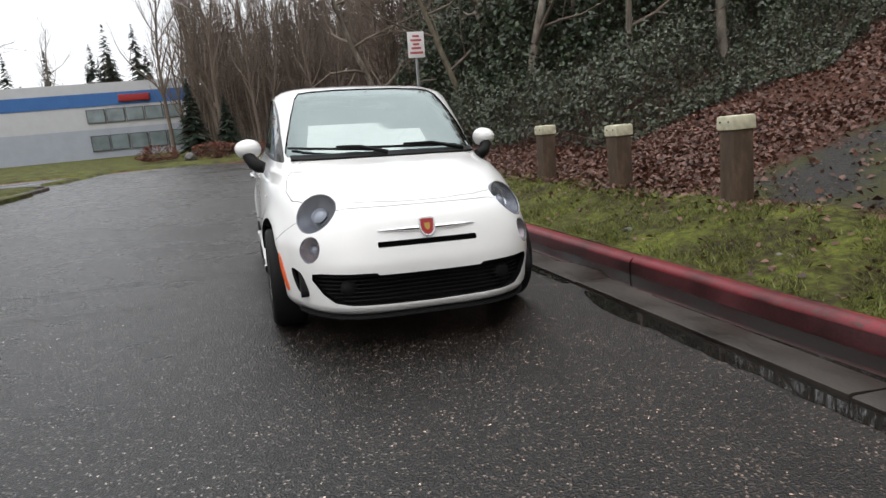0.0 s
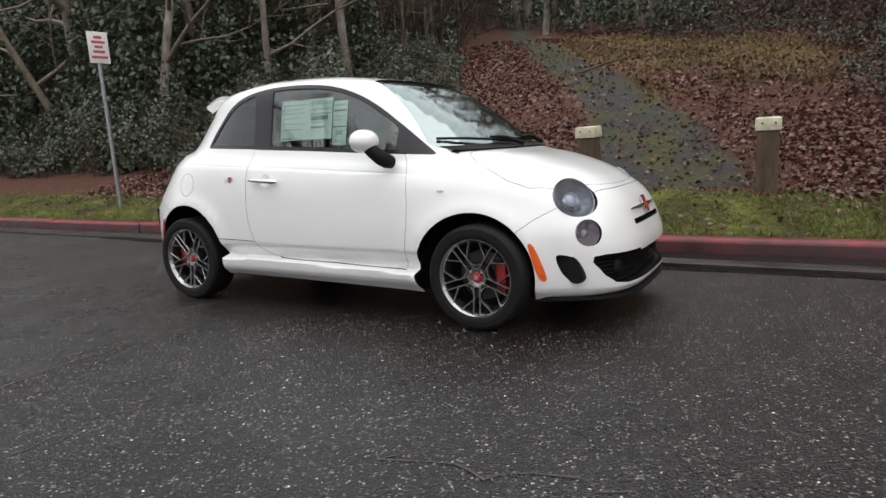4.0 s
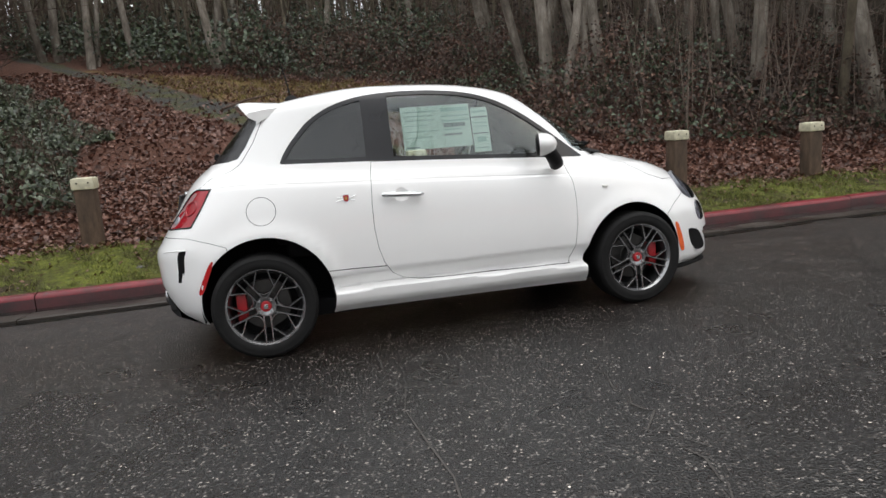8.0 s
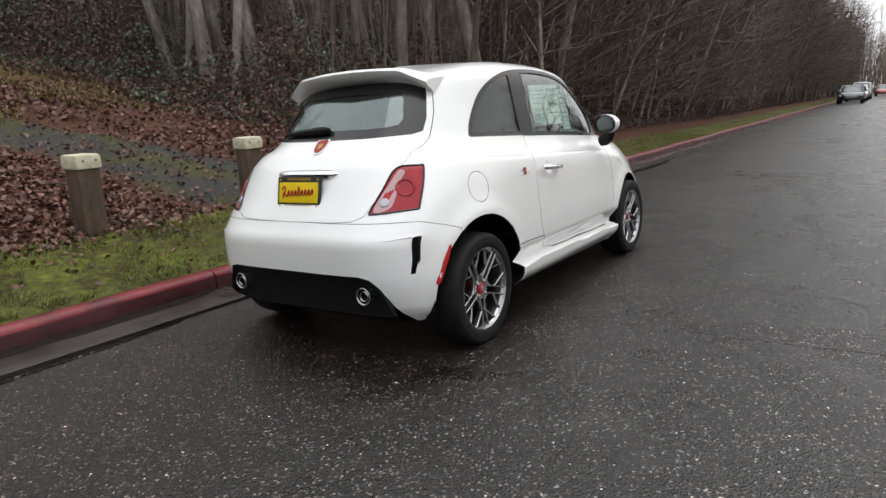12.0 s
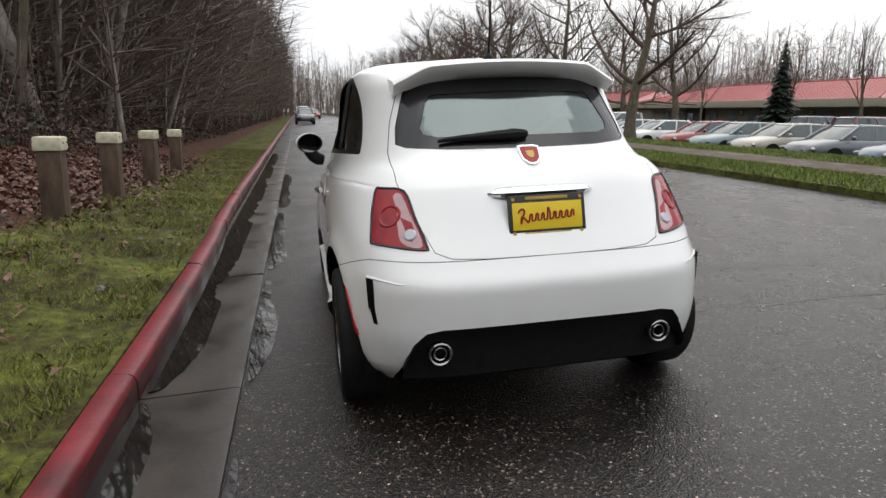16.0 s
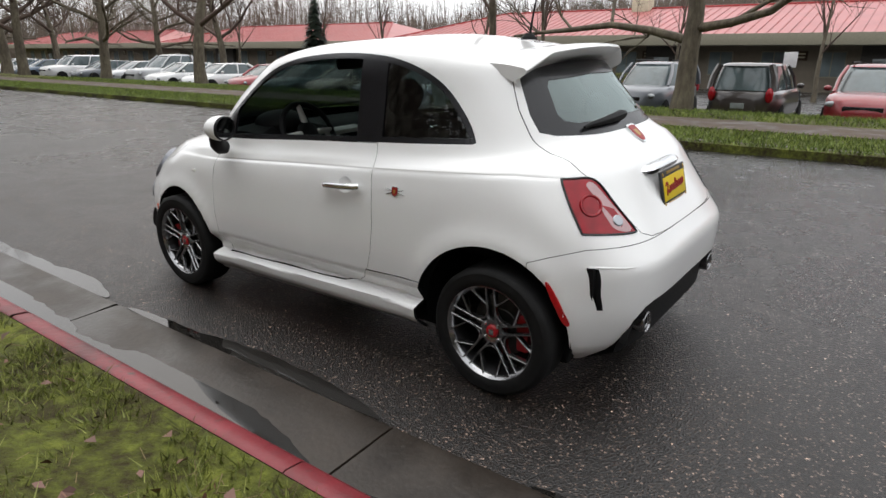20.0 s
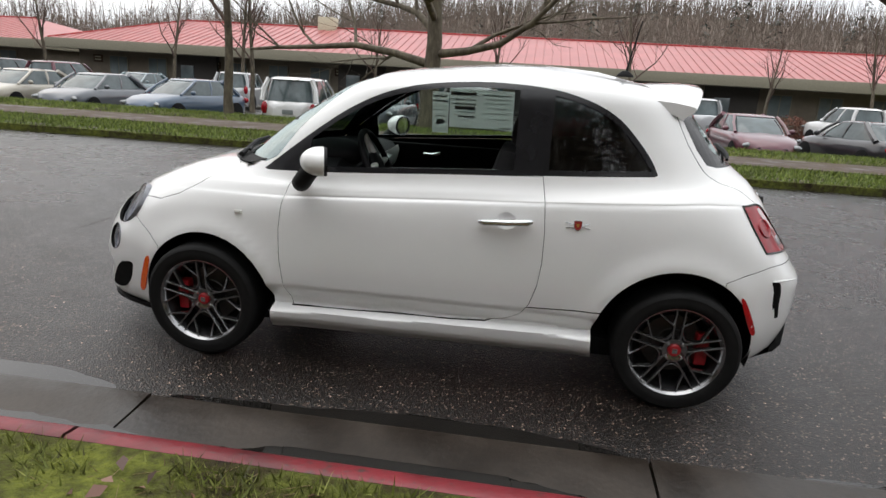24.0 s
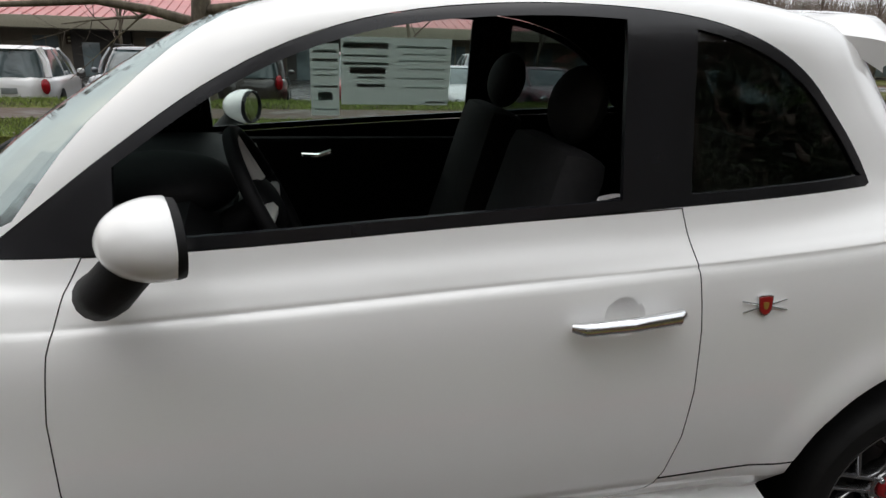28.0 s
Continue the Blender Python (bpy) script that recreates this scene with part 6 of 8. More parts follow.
def body_grid():
    R = np.stack([ring_points(*r) for r in RINGS])
    k = len(RINGS)
    v = np.r_[[i + j / m for i, m in enumerate(ROWS) for j in range(m)], k - 1]
    G = pchip(np.arange(k), R.reshape(k, -1), v).reshape(len(v), NC + 1, 3)
    x, y, z = G[..., 0], G[..., 1], G[..., 2]
    # flared arches and the sill's blister
    for cx, cz, r in (WELL_F, WELL_R):
        d = np.hypot(x - cx, z - cz)
        y += np.where(y > 0.55, 0.016 * np.exp(-(((d - r - 0.01) / 0.055) ** 2)), 0)
    # a rolled groove along the waist
    zc = np.interp(x, (-1.54, -1.2, 0, 0.7, 1.2, 1.69), (0.949, 0.962, 0.898, 0.856, 0.836, 0.781))
    y -= np.where(y > 0.5, 0.0055 * np.exp(-(((z - zc) / 0.0055) ** 2)) * np.interp(x, (-1.45, -1.3, 0.45, 1.0), (0, 1, 1, 0)), 0)
    # the doors turn under above a proud sill
    tuck = np.clip((0.422 - z) / 0.075, 0, 1) * 0.056
    sill = 0.331 - 0.0262 * np.clip(x, -0.3, 0.8)
    tuck = np.where(z < sill, 0.056 - 0.076 * np.clip((sill - z) / 0.014, 0, 1), tuck)
    tuck = np.where(z < 0.25, -0.020 * np.clip((z - 0.20) / 0.05, 0, 1), tuck)
    fade = np.clip((0.86 - np.abs(x)) / 0.06, 0, 1)
    y -= np.where(y > 0.6, tuck * fade, 0)
    return G


def body_solid(G, inset, thick, mats):
    """A closed skin of the given thickness, inset from the body's face."""
    full = np.concatenate([G, G[:, -2:0:-1] * (1, -1, 1)], 1)
    rows, cols = full.shape[:2]
    du = np.roll(full, -1, 1) - np.roll(full, 1, 1)
    dv = np.gradient(full, axis=0)
    N = np.cross(du, dv)
    N /= np.linalg.norm(N, axis=-1, keepdims=True) + 1e-12
    N = np.where((N[rows // 3, 20] @ (0, 1, 0)) > 0, N, -N)
    outer, inner = full - N * inset, full - N * (inset + thick)
    vs = np.concatenate([outer.reshape(-1, 3), inner.reshape(-1, 3)])
    idx = np.arange(rows * cols).reshape(rows, cols)
    a, b, c, d = idx[:-1], np.roll(idx, -1, 1)[:-1], np.roll(idx, -1, 1)[1:], idx[1:]
    out = np.stack([a, b, c, d], -1).reshape(-1, 4)
    half = rows * cols
    faces = out.tolist() + (out[:, ::-1] + half).tolist()
    n_out = len(out)
    mi = [0] * n_out + [1] * n_out
    top = idx[-1]
    for j in range(cols // 2):
        p, q = j, j + 1
        r, s = (cols - q) % cols, (cols - p) % cols
        f = []
        for w in (p, q, r, s):
            if top[w] not in f:
                f.append(int(top[w]))
        if len(f) > 2:
            faces += [f, [w + half for w in f[::-1]]]
            mi += [0, 1]
    for j in range(cols):
        e, g = int(idx[0, j]), int(idx[0, (j + 1) % cols])
        faces.append([g, e, e + half, g + half])
        mi.append(1)
    me = bpy.data.meshes.new("skin")
    me.from_pydata(vs.tolist(), [], faces)
    for m in mats:
        me.materials.append(m)
    me.polygons.foreach_set("material_index", mi)
    bm = bmesh.new()
    bm.from_mesh(me)
    bmesh.ops.recalc_face_normals(bm, faces=bm.faces)
    bm.to_mesh(me)
    bm.free()
    return me, outer, N, out


from mathutils.bvhtree import BVHTree

GRID = body_grid()
SKIN, SKIN_V, SKIN_N, SKIN_F = body_solid(GRID, 0.0, 0.014, (M_WHITE, M_LINER))
PANE, _, _, _ = body_solid(GRID, 0.006, 0.004, (M_GLASS,) * 2)
BORDER, _, _, _ = body_solid(GRID, 0.0115, 0.002, (M_TRIM,) * 2)
REAR_BAND, _, _, _ = body_solid(GRID, 0.0030, 0.002, (M_TRIM,) * 2)
SV, SN = SKIN_V.reshape(-1, 3), SKIN_N.reshape(-1, 3)
SKIN_TREE = BVHTree.FromPolygons(SV.tolist(), SKIN_F.tolist())


def skin_at(p):
    """The place on the body's face nearest to p, and the face's normal there."""
    co, _, k, _ = SKIN_TREE.find_nearest(Vector(p))
    f = SKIN_F[k]
    w = 1 / (np.linalg.norm(SV[f] - np.array(co), axis=1) + 1e-5) ** 1.5
    n = (SN[f] * w[:, None]).sum(0)
    return co, Vector(n / np.linalg.norm(n))


def polish(me):
    """Gives cut panels the shading of the unbroken body."""
    me.polygons.foreach_set("use_smooth", [True] * len(me.polygons))
    on = {}
    for v in me.vertices:
        co, n = skin_at(v.co)
        if (co - v.co).length < 0.0015:
            on[v.index] = n
    ns = []
    for p in me.polygons:
        fn = p.normal
        for vi in p.vertices:
            n = on.get(vi)
            ns.append(n if n is not None and n.dot(fn) > 0.6 else fn)
    me.normals_split_custom_set([tuple(n) for n in ns])


def tool_of(*prisms, mat=None):
    bm = bmesh.new()
    for p in prisms:
        prism(bm, *p)
    return mesh_of(bm, mat)


def both(poly):
    return [(poly, "y", -1.1, -0.3), (poly, "y", 0.3, 1.1)]


def mirrored(half):
    """A closed outline from its right half, listed from bottom to top."""
    return half + [(-a, b) for a, b in half[::-1] if a > 1e-6]


DOOR = [(-0.478, 1.034), (-0.497, 0.93), (-0.507, 0.80), (-0.508, 0.66), (-0.495, 0.55), (-0.468, 0.46), (-0.425, 0.395), (-0.36, 0.353), (-0.27, 0.337), (-0.1, 0.331),
        (0.2, 0.324), (0.5, 0.316), (0.685, 0.311), (0.712, 0.42), (0.732, 0.56), (0.738, 0.70), (0.728, 0.82), (0.705, 0.91), (0.672, 0.976)]
DLO_TOP = curve_through([(-0.985, 1.068), (-0.955, 1.125), (-0.895, 1.202), (-0.80, 1.296), (-0.68, 1.363), (-0.52, 1.408), (-0.32, 1.426), (-0.10, 1.423), (0.12, 1.397),
                         (0.30, 1.344), (0.46, 1.262), (0.62, 1.150), (0.76, 1.042), (0.862, 0.962)], 4, False)
DLO = DLO_TOP + [(0.84, 0.957), (0.66, 0.968), (0.4, 0.984), (0.0, 1.010), (-0.47, 1.037), (-0.9, 1.058), (-0.97, 1.061)]


def clip_x(poly, lo, hi):
    """The outline between two upright lines."""
    for side, lim in ((1, lo), (-1, hi)):
        out = []
        for i in range(len(poly)):
            p, q = poly[i - 1], poly[i]
            ip, iq = side * (p[0] - lim) >= 0, side * (q[0] - lim) >= 0
            if ip != iq:
                t = (lim - p[0]) / (q[0] - p[0])
                out.append((lim, p[1] + t * (q[1] - p[1])))
            if iq:
                out.append(q)
        poly = out
    return poly


INSET = grow(DLO, -0.024)
PANE_DOOR = clip_x(INSET, -0.345, 0.62)
PANE_QUARTER = clip_x(INSET, -1.0, -0.50)
SCREEN = mirrored([(0.0, 0.985), (0.30, 0.985), (0.52, 0.983), (0.615, 0.990), (0.625, 1.02), (0.60, 1.11), (0.555, 1.25), (0.505, 1.375), (0.47, 1.415), (0.40, 1.425), (0.2, 1.436), (0.0, 1.438)])
HATCH = mirrored([(0.0, 0.708), (0.25, 0.710), (0.39, 0.717), (0.445, 0.738), (0.475, 0.80), (0.515, 0.90), (0.545, 0.975), (0.545, 1.08), (0.52, 1.20), (0.47, 1.345), (0.44, 1.40), (0.0, 1.425)])
REAR_PANE = mirrored([(0.0, 1.090), (0.3, 1.092), (0.48, 1.099), (0.515, 1.112), (0.505, 1.18), (0.465, 1.30), (0.435, 1.372), (0.2, 1.392), (0.0, 1.396)])
TAIL = curve_through([(0.524, 0.948), (0.60, 0.956), (0.69, 0.949), (0.752, 0.89), (0.765, 0.82), (0.74, 0.770), (0.60, 0.756), (0.484, 0.748), (0.471, 0.762), (0.499, 0.86)], 4)
HOOD = [(1.735, 0.0), (1.73, 0.15), (1.70, 0.32), (1.63, 0.47), (1.53, 0.585), (1.42, 0.645), (1.30, 0.665), (1.19, 0.650), (1.09, 0.605), (1.03, 0.555), (1.09, 0.40), (1.135, 0.2), (1.145, 0.0)]
HOOD = HOOD + [(x, -y) for x, y in HOOD[-2:0:-1]]
BUMPER_R = [(-1.318, 0.640), (-1.40, 0.668), (-1.52, 0.702), (-1.60, 0.706), (-2.0, 0.706), (-2.0, 0.1), (-1.30, 0.1)]
BUMPER_F = [(1.385, 0.545), (1.46, 0.60), (1.56, 0.655), (1.66, 0.70), (1.72, 0.728), (2.1, 0.728), (2.1, 0.1), (1.37, 0.1)]
MOUTH = mirrored([(0.0, 0.236), (0.42, 0.242), (0.50, 0.256), (0.555, 0.30), (0.605, 0.375), (0.60, 0.405), (0.56, 0.412), (0.29, 0.408), (0.275, 0.395), (0.0, 0.393)])
SLIT = mirrored([(0.0, 0.531), (0.262, 0.531), (0.268, 0.538), (0.268, 0.556), (0.262, 0.560), (0.0, 0.560)])
DIFF = mirrored([(0.0, 0.10), (0.615, 0.10), (0.60, 0.25), (0.575, 0.32), (0.545, 0.40), (0.50, 0.448), (0.44, 0.462), (0.0, 0.462)])
VENT_F = curve_through([(1.575, 0.415), (1.62, 0.418), (1.668, 0.395), (1.70, 0.33), (1.702, 0.285), (1.655, 0.275), (1.61, 0.31), (1.585, 0.36)], 3)
VENT_R = [(0.672, 0.635), (0.692, 0.635), (0.690, 0.53), (0.678, 0.465), (0.664, 0.465), (0.672, 0.53)]
SEAM_SIDE = [(-0.455, 0.444), (-0.455, 0.439), (-0.83, 0.451), (-0.83, 0.456)]

M_LENSBALL = plain("pale_projector_glass", (0.42, 0.44, 0.48), 0.1, 0.2, var=0.1, coat=1.0)
car = empty("car", label="small white three-door hatchback parked by the red kerb", category="car")


def axis_frame(co, n, spin=0):
    """A frame whose z leaves the body's face at co."""
    return Matrix.Translation(co) @ n.to_track_quat("Z", "Y").to_matrix().to_4x4() @ pose(0, 0, 0, 0, 0, spin)


def drill(co, n, r, a, b, seg=40):
    bm = bmesh.new()
    lathe(bm, [(0, a), (r, a), (r, b), (0, b)], axis_frame(co, n), seg)
    bmesh.ops.recalc_face_normals(bm, faces=bm.faces)
    return bm


def merged(bms, mat=None):
    out = bmesh.new()
    for b in bms:
        me = bpy.data.meshes.new("t")
        b.to_mesh(me)
        b.free()
        out.from_mesh(me)
    return mesh_of(out, mat)


# headlamps and the lamps below them, on both sides
LAMPS = []
for side in (-1, 1):
    for p, aim, r in (((1.635, 0.545, 0.706), (0.80, 0.42, 0.40), 0.120), ((1.73, 0.612, 0.532), (0.86, 0.50, 0.12), 0.070)):
        co, n = skin_at((p[0], side * p[1], p[2]))
        LAMPS.append((Vector(co), (n + Vector((aim[0], side * aim[1], aim[2]))).normalized(), r))
base = SKIN
wells = bmesh.new()
for cx, cz, r in (WELL_F, WELL_R):
    prism(wells, [(cx + r * math.cos(a), cz + r * math.sin(a)) for a in np.linspace(0, 2 * math.pi, 72, endpoint=False)], "y", -1.0, -0.42)
    prism(wells, [(cx + r * math.cos(a), cz + r * math.sin(a)) for a in np.linspace(0, 2 * math.pi, 72, endpoint=False)], "y", 0.42, 1.0)
base = carve(base, mesh_of(wells, M_LINER))
base = carve(base, merged([drill(c, n, r, -0.12, 0.1) for c, n, r in LAMPS], M_LINER))

panels = {
    "door_r": [(DOOR, "y", -1.1, -0.3)], "door_l": [(DOOR, "y", 0.3, 1.1)], "hood": [(HOOD, "z", 0.6, 1.3)], "hatch": [(HATCH, "x", -2.2, -0.95)],
    "rear_bumper": [(BUMPER_R, "y", -1.1, 1.1)], "front_bumper": [(BUMPER_F, "y", -1.1, 1.1)],
}


def wider(specs, d):
    return [(grow(p, d), ax, a, b) for p, ax, a, b in specs]


TAIL_SIDE = [(-1.335, 1.02), (-1.9, 1.02), (-1.9, 0.70), (-1.535, 0.70), (-1.505, 0.745), (-1.428, 0.86)]


def tail_tool(s, d):
    """The lamp's outline from behind, kept behind its slanting front edge."""
    a = tool_of((grow([(s * y, z) for y, z in TAIL], d), "x", -2.2, -1.2), mat=M_LINER)
    return carve(a, tool_of((grow(TAIL_SIDE, d), "y", min(0.3 * s, 1.1 * s), max(0.3 * s, 1.1 * s)), mat=M_LINER), "INTERSECT")


body = base
for keys in (("door_r", "door_l", "hood"), ("hatch",), ("rear_bumper", "front_bumper")):
    body = carve(body, tool_of(*[s for k in keys for s in wider(panels[k], 0.0026)], mat=M_LINER))
body = carve(body, tool_of(*both(DLO), mat=M_LINER))
body = carve(body, tool_of((SCREEN, "x", 0.15, 1.6), mat=M_LINER))
for s_ in (-1, 1):
    body = carve(body, tail_tool(s_, 0.003))
thin = [(SEAM_SIDE, "y", -1.1, -0.755), (SEAM_SIDE, "y", 0.755, 1.1)]
body = carve(body, tool_of(*thin, mat=M_LINER))
fuel_co, fuel_n = skin_at((-1.113, -0.76, 0.816))
fr = bmesh.new()
lathe(fr, [(0.077, -0.006), (0.080, -0.006), (0.080, 0.05), (0.077, 0.05), (0.077, -0.006)], axis_frame(fuel_co, fuel_n), 48)
bmesh.ops.recalc_face_normals(fr, faces=fr.faces)
body = carve(body, mesh_of(fr, M_LINER))
polish(body)
finish("body_shell", body, [], car)


def panel(name, spec, holes=(), label="", src=None, mat=None):
    me = carve(base if src is None else src, tool_of(*spec, mat=M_LINER), "INTERSECT")
    for h in holes:
        me = carve(me, h if isinstance(h, bpy.types.Mesh) else tool_of(h, mat=M_LINER))
    polish(me)
    if mat:
        for k in range(len(me.materials)):
            me.materials[k] = mat
    return finish(name, me, [], car, label)


doors = {}
for side, key in ((-1, "door_r"), (1, "door_l")):
    c, n = skin_at((-0.335, side * 0.79, 0.838))
    bm = bmesh.new()
    ball(bm, axis_frame(c + n * 0.026, n) @ Matrix.Diagonal((0.060, 0.060, 0.040, 1)), 32, 20)
    scoop = mesh_of(bm, M_WHITE)
    doors[side] = panel("door", panels[key], both(grow(DLO, 0.001)) + [scoop])
panel("hood", panels["hood"], [(SCREEN, "x", 0.15, 1.6)])
hatch = panel("hatch", panels["hatch"], [(REAR_PANE, "x", -2.2, -0.9)] + [tail_tool(1, 0.003), tail_tool(-1, 0.003)])
bump_r = panel("rear_bumper", panels["rear_bumper"], [(DIFF, "x", -2.2, -1.3), (VENT_R, "x", -2.2, -1.2), ([(-a, b) for a, b in VENT_R], "x", -2.2, -1.2)])
bump_f = panel("front_bumper", panels["front_bumper"], [(MOUTH, "x", 1.5, 2.2), (SLIT, "x", 1.5, 2.2)] + both(VENT_F) + wider(panels["hood"], 0.004))
for side in (-1, 1):
    lim = (-1.1, -0.3) if side < 0 else (0.3, 1.1)
    panel("window_frame", [(grow(DLO, -0.002), "y", *lim)], [(PANE_DOOR, "y", *lim), (PANE_QUARTER, "y", *lim)], "black window surround", mat=M_TRIM)
    panel("quarter_window", [(grow(PANE_QUARTER, 0.006), "y", *lim)], (), "tinted rear side window", PANE, M_DARKGLASS)
panel("door_window", [(grow(PANE_DOOR, 0.006), "y", -1.1, -0.3)], (), "raised side window with a price sheet", PANE, M_GLASS)
panel("windscreen", [(grow(SCREEN, 0.004), "x", 0.15, 1.6)], (), "windscreen with a clear reflection of sky", PANE, M_WSGLASS)
panel("rear_window", [(grow(REAR_PANE, 0.004), "x", -2.2, -0.9)], (), "heated rear window", PANE, M_REARGLASS)
# dark ceramic borders on the windscreen and rear glass; the rear one also holds painted shade
SCREEN_IN = grow(SCREEN, -0.035)
panel("screen_border", [(SCREEN, "x", 0.15, 1.6)], [(SCREEN_IN, "x", 0.1, 1.7)], "black border of the windscreen", BORDER, M_TRIM)
# top edge lowered: the black there paints the dark reflection under the spoiler
REAR_IN = mirrored([(0.0, 1.140), (0.35, 1.140), (0.405, 1.152), (0.415, 1.18), (0.372, 1.285), (0.345, 1.312), (0.0, 1.322)])
panel("rear_window_border_and_shade", [(REAR_PANE, "x", -2.2, -0.9)], [(REAR_IN, "x", -2.3, -0.8)], "black border of the rear window, deepened on top as spoiler shade", REAR_BAND, M_TRIM)
for s in (1, -1):
    me = carve(base, tail_tool(s, 0.0), "INTERSECT")
    polish(me)
    for k in range(len(me.materials)):
        me.materials[k] = M_TAIL
    lamp = finish("tail_lamp", me, [], car, "red tail lamp with a clear lower corner")
    bm = bmesh.new()
    quad = [(0.487, 0.762), (0.556, 0.768), (0.566, 0.82), (0.560, 0.88), (0.566, 0.930), (0.538, 0.938), (0.516, 0.87)]
    pts = curve_through(quad, 4)
    top = []
    for a, b in pts:
        h = SKIN_TREE.ray_cast(Vector((-2.5, s * a, b)), Vector((1, 0, 0)))[0]
        top.append(bm.verts.new(h + Vector((-0.002, 0, 0))))
    bm.faces.new(top)
    part("clear_lens", bm, M_TAIL2, lamp)
    c, n = skin_at((-1.58, s * 0.526, 0.797))
    bm = bmesh.new()
    lathe(bm, [(0.0, 0.005), (0.020, 0.005), (0.024, 0.002), (0.024, -0.004)], axis_frame(c, n), 24)
    part("reversing_lens", bm, M_LENSBALL, lamp)
    bm = bmesh.new()
    lathe(bm, [(0.034, -0.002), (0.040, 0.004), (0.045, 0.004), (0.049, -0.002)], axis_frame(*skin_at((-1.50, s * 0.595, 0.865))), 28)
    part("lamp_ring", bm, M_TAIL, lamp)
    edge = []
    for a, b in TAIL:
        h = SKIN_TREE.ray_cast(Vector((-2.5, s * a, b)), Vector((1, 0, 0)))[0]
        lim = float(np.interp(b, [0.70, 0.745, 0.86, 1.02], [-1.535, -1.505, -1.428, -1.335]))
        if h is None or h.x > lim:
            h2 = SKIN_TREE.ray_cast(Vector((lim, s * 1.5, b)), Vector((0, -s, 0)))[0]
            h = h2 or h
        edge.append(h + Vector((-0.001, 0.001 * s, 0)))
    bm = bmesh.new()
    tube(bm, edge + edge[:1], 0.005, 6, False)
    part("lamp_seal", bm, M_TRIM, lamp)

# ---- the car's fittings ----
def wheel(cx, cy, side, front):
    w = empty("wheel")
    w.parent = car
    w.matrix_world = Matrix.Translation((cx, cy, 0.2915)) @ pose(0, 0, 0, -90 * side)
    bm = bmesh.new()
    lathe(bm, [(0.205, -0.09), (0.218, -0.098), (0.252, -0.102), (0.279, -0.094), (0.289, -0.078), (0.2905, -0.06), (0.292, 0.0), (0.2905, 0.06), (0.289, 0.078), (0.281, 0.092),
               (0.268, 0.099), (0.266, 0.0985), (0.250, 0.102), (0.232, 0.101), (0.221, 0.097), (0.214, 0.092), (0.205, 0.085)], Matrix(), 64)
    part("tyre", bm, M_RUBBER, w)
    bm = bmesh.new()
    lathe(bm, [(0.205, -0.092), (0.214, -0.088), (0.198, -0.05), (0.196, 0.02), (0.204, 0.06), (0.214, 0.076)], Matrix(), 64)
    slim_rim = Matrix.Diagonal((0.93, 0.93, 1, 1))
    bmesh.ops.transform(bm, matrix=slim_rim, verts=bm.verts)
    part("rim_barrel", bm, M_BARREL, w)
    bm = bmesh.new()
    lathe(bm, [(0.211, 0.070), (0.214, 0.079), (0.221, 0.087), (0.227, 0.0945), (0.231, 0.0945), (0.232, 0.089)], Matrix(), 64)
    # five pairs of straight spokes and five forked ones
    def spoke(p, q, w0, w1, z0, z1, d=0.026):
        p, q = Vector((*p, 0)), Vector((*q, 0))
        t = (q - p).normalized()
        n = Vector((-t.y, t.x, 0))
        rows = []
        for e, ww, zz in ((p, w0, z0), (q, w1, z1)):
            rows.append([bm.verts.new(e + n * ww + Vector((0, 0, zz - d))), bm.verts.new(e + n * ww + Vector((0, 0, zz - 0.004))), bm.verts.new(e + n * (ww - 0.003) + Vector((0, 0, zz))),
                         bm.verts.new(e - n * (ww - 0.003) + Vector((0, 0, zz))), bm.verts.new(e - n * ww + Vector((0, 0, zz - 0.004))), bm.verts.new(e - n * ww + Vector((0, 0, zz - d)))])
        for k in range(6):
            bm.faces.new((rows[0][k], rows[0][(k + 1) % 6], rows[1][(k + 1) % 6], rows[1][k]))
    for k in range(5):
        a = radians(72 * k - 90)
        R = Matrix.Rotation(a, 2)
        for s in (-1, 1):
            spoke(R @ Vector((0.045, 0.020 * s)), R @ Vector((0.220, 0.021 * s)), 0.0065, 0.0055, 0.066, 0.086)
        b = radians(72 * k - 54)
        R = Matrix.Rotation(b, 2)
        for s in (-1, 1):
            spoke(R @ Vector((0.112, 0.061 * s)), R @ Vector((0.217, 0.033 * s)), 0.0055, 0.0055, 0.073, 0.086)
            spoke(R @ Vector((0.112, 0.061 * s)), R @ Vector((0.082, 0.028 * s)), 0.005, 0.006, 0.073, 0.067)
            spoke(R @ Vector((0.083, 0.030 * s)), R @ Vector((0.072, 0.0)), 0.006, 0.006, 0.067, 0.064)
    lathe(bm, [(0.0, 0.050), (0.03, 0.058), (0.052, 0.066), (0.060, 0.066), (0.066, 0.055), (0.066, 0.02)], Matrix(), 40)
    bmesh.ops.recalc_face_normals(bm, faces=bm.faces)
    bmesh.ops.transform(bm, matrix=slim_rim, verts=bm.verts)
    part("rim", bm, M_RIM, w, "dark silver spoked alloy rim", 40)
    bm = bmesh.new()
    lathe(bm, [(0.0, 0.070), (0.024, 0.069), (0.029, 0.064), (0.029, 0.05)], Matrix(), 32)
    cap = part("centre_cap", bm, M_RED, w, "red centre cap")
    bm = bmesh.new()
    box(bm, 0.024, 0.026, 0.002, pose(0, 0, 0.071), 0.0008)
    part("cap_mark", bm, M_CHROME, w)
    for k in range(4):
        bm = bmesh.new()
        a = radians(90 * k + 45)
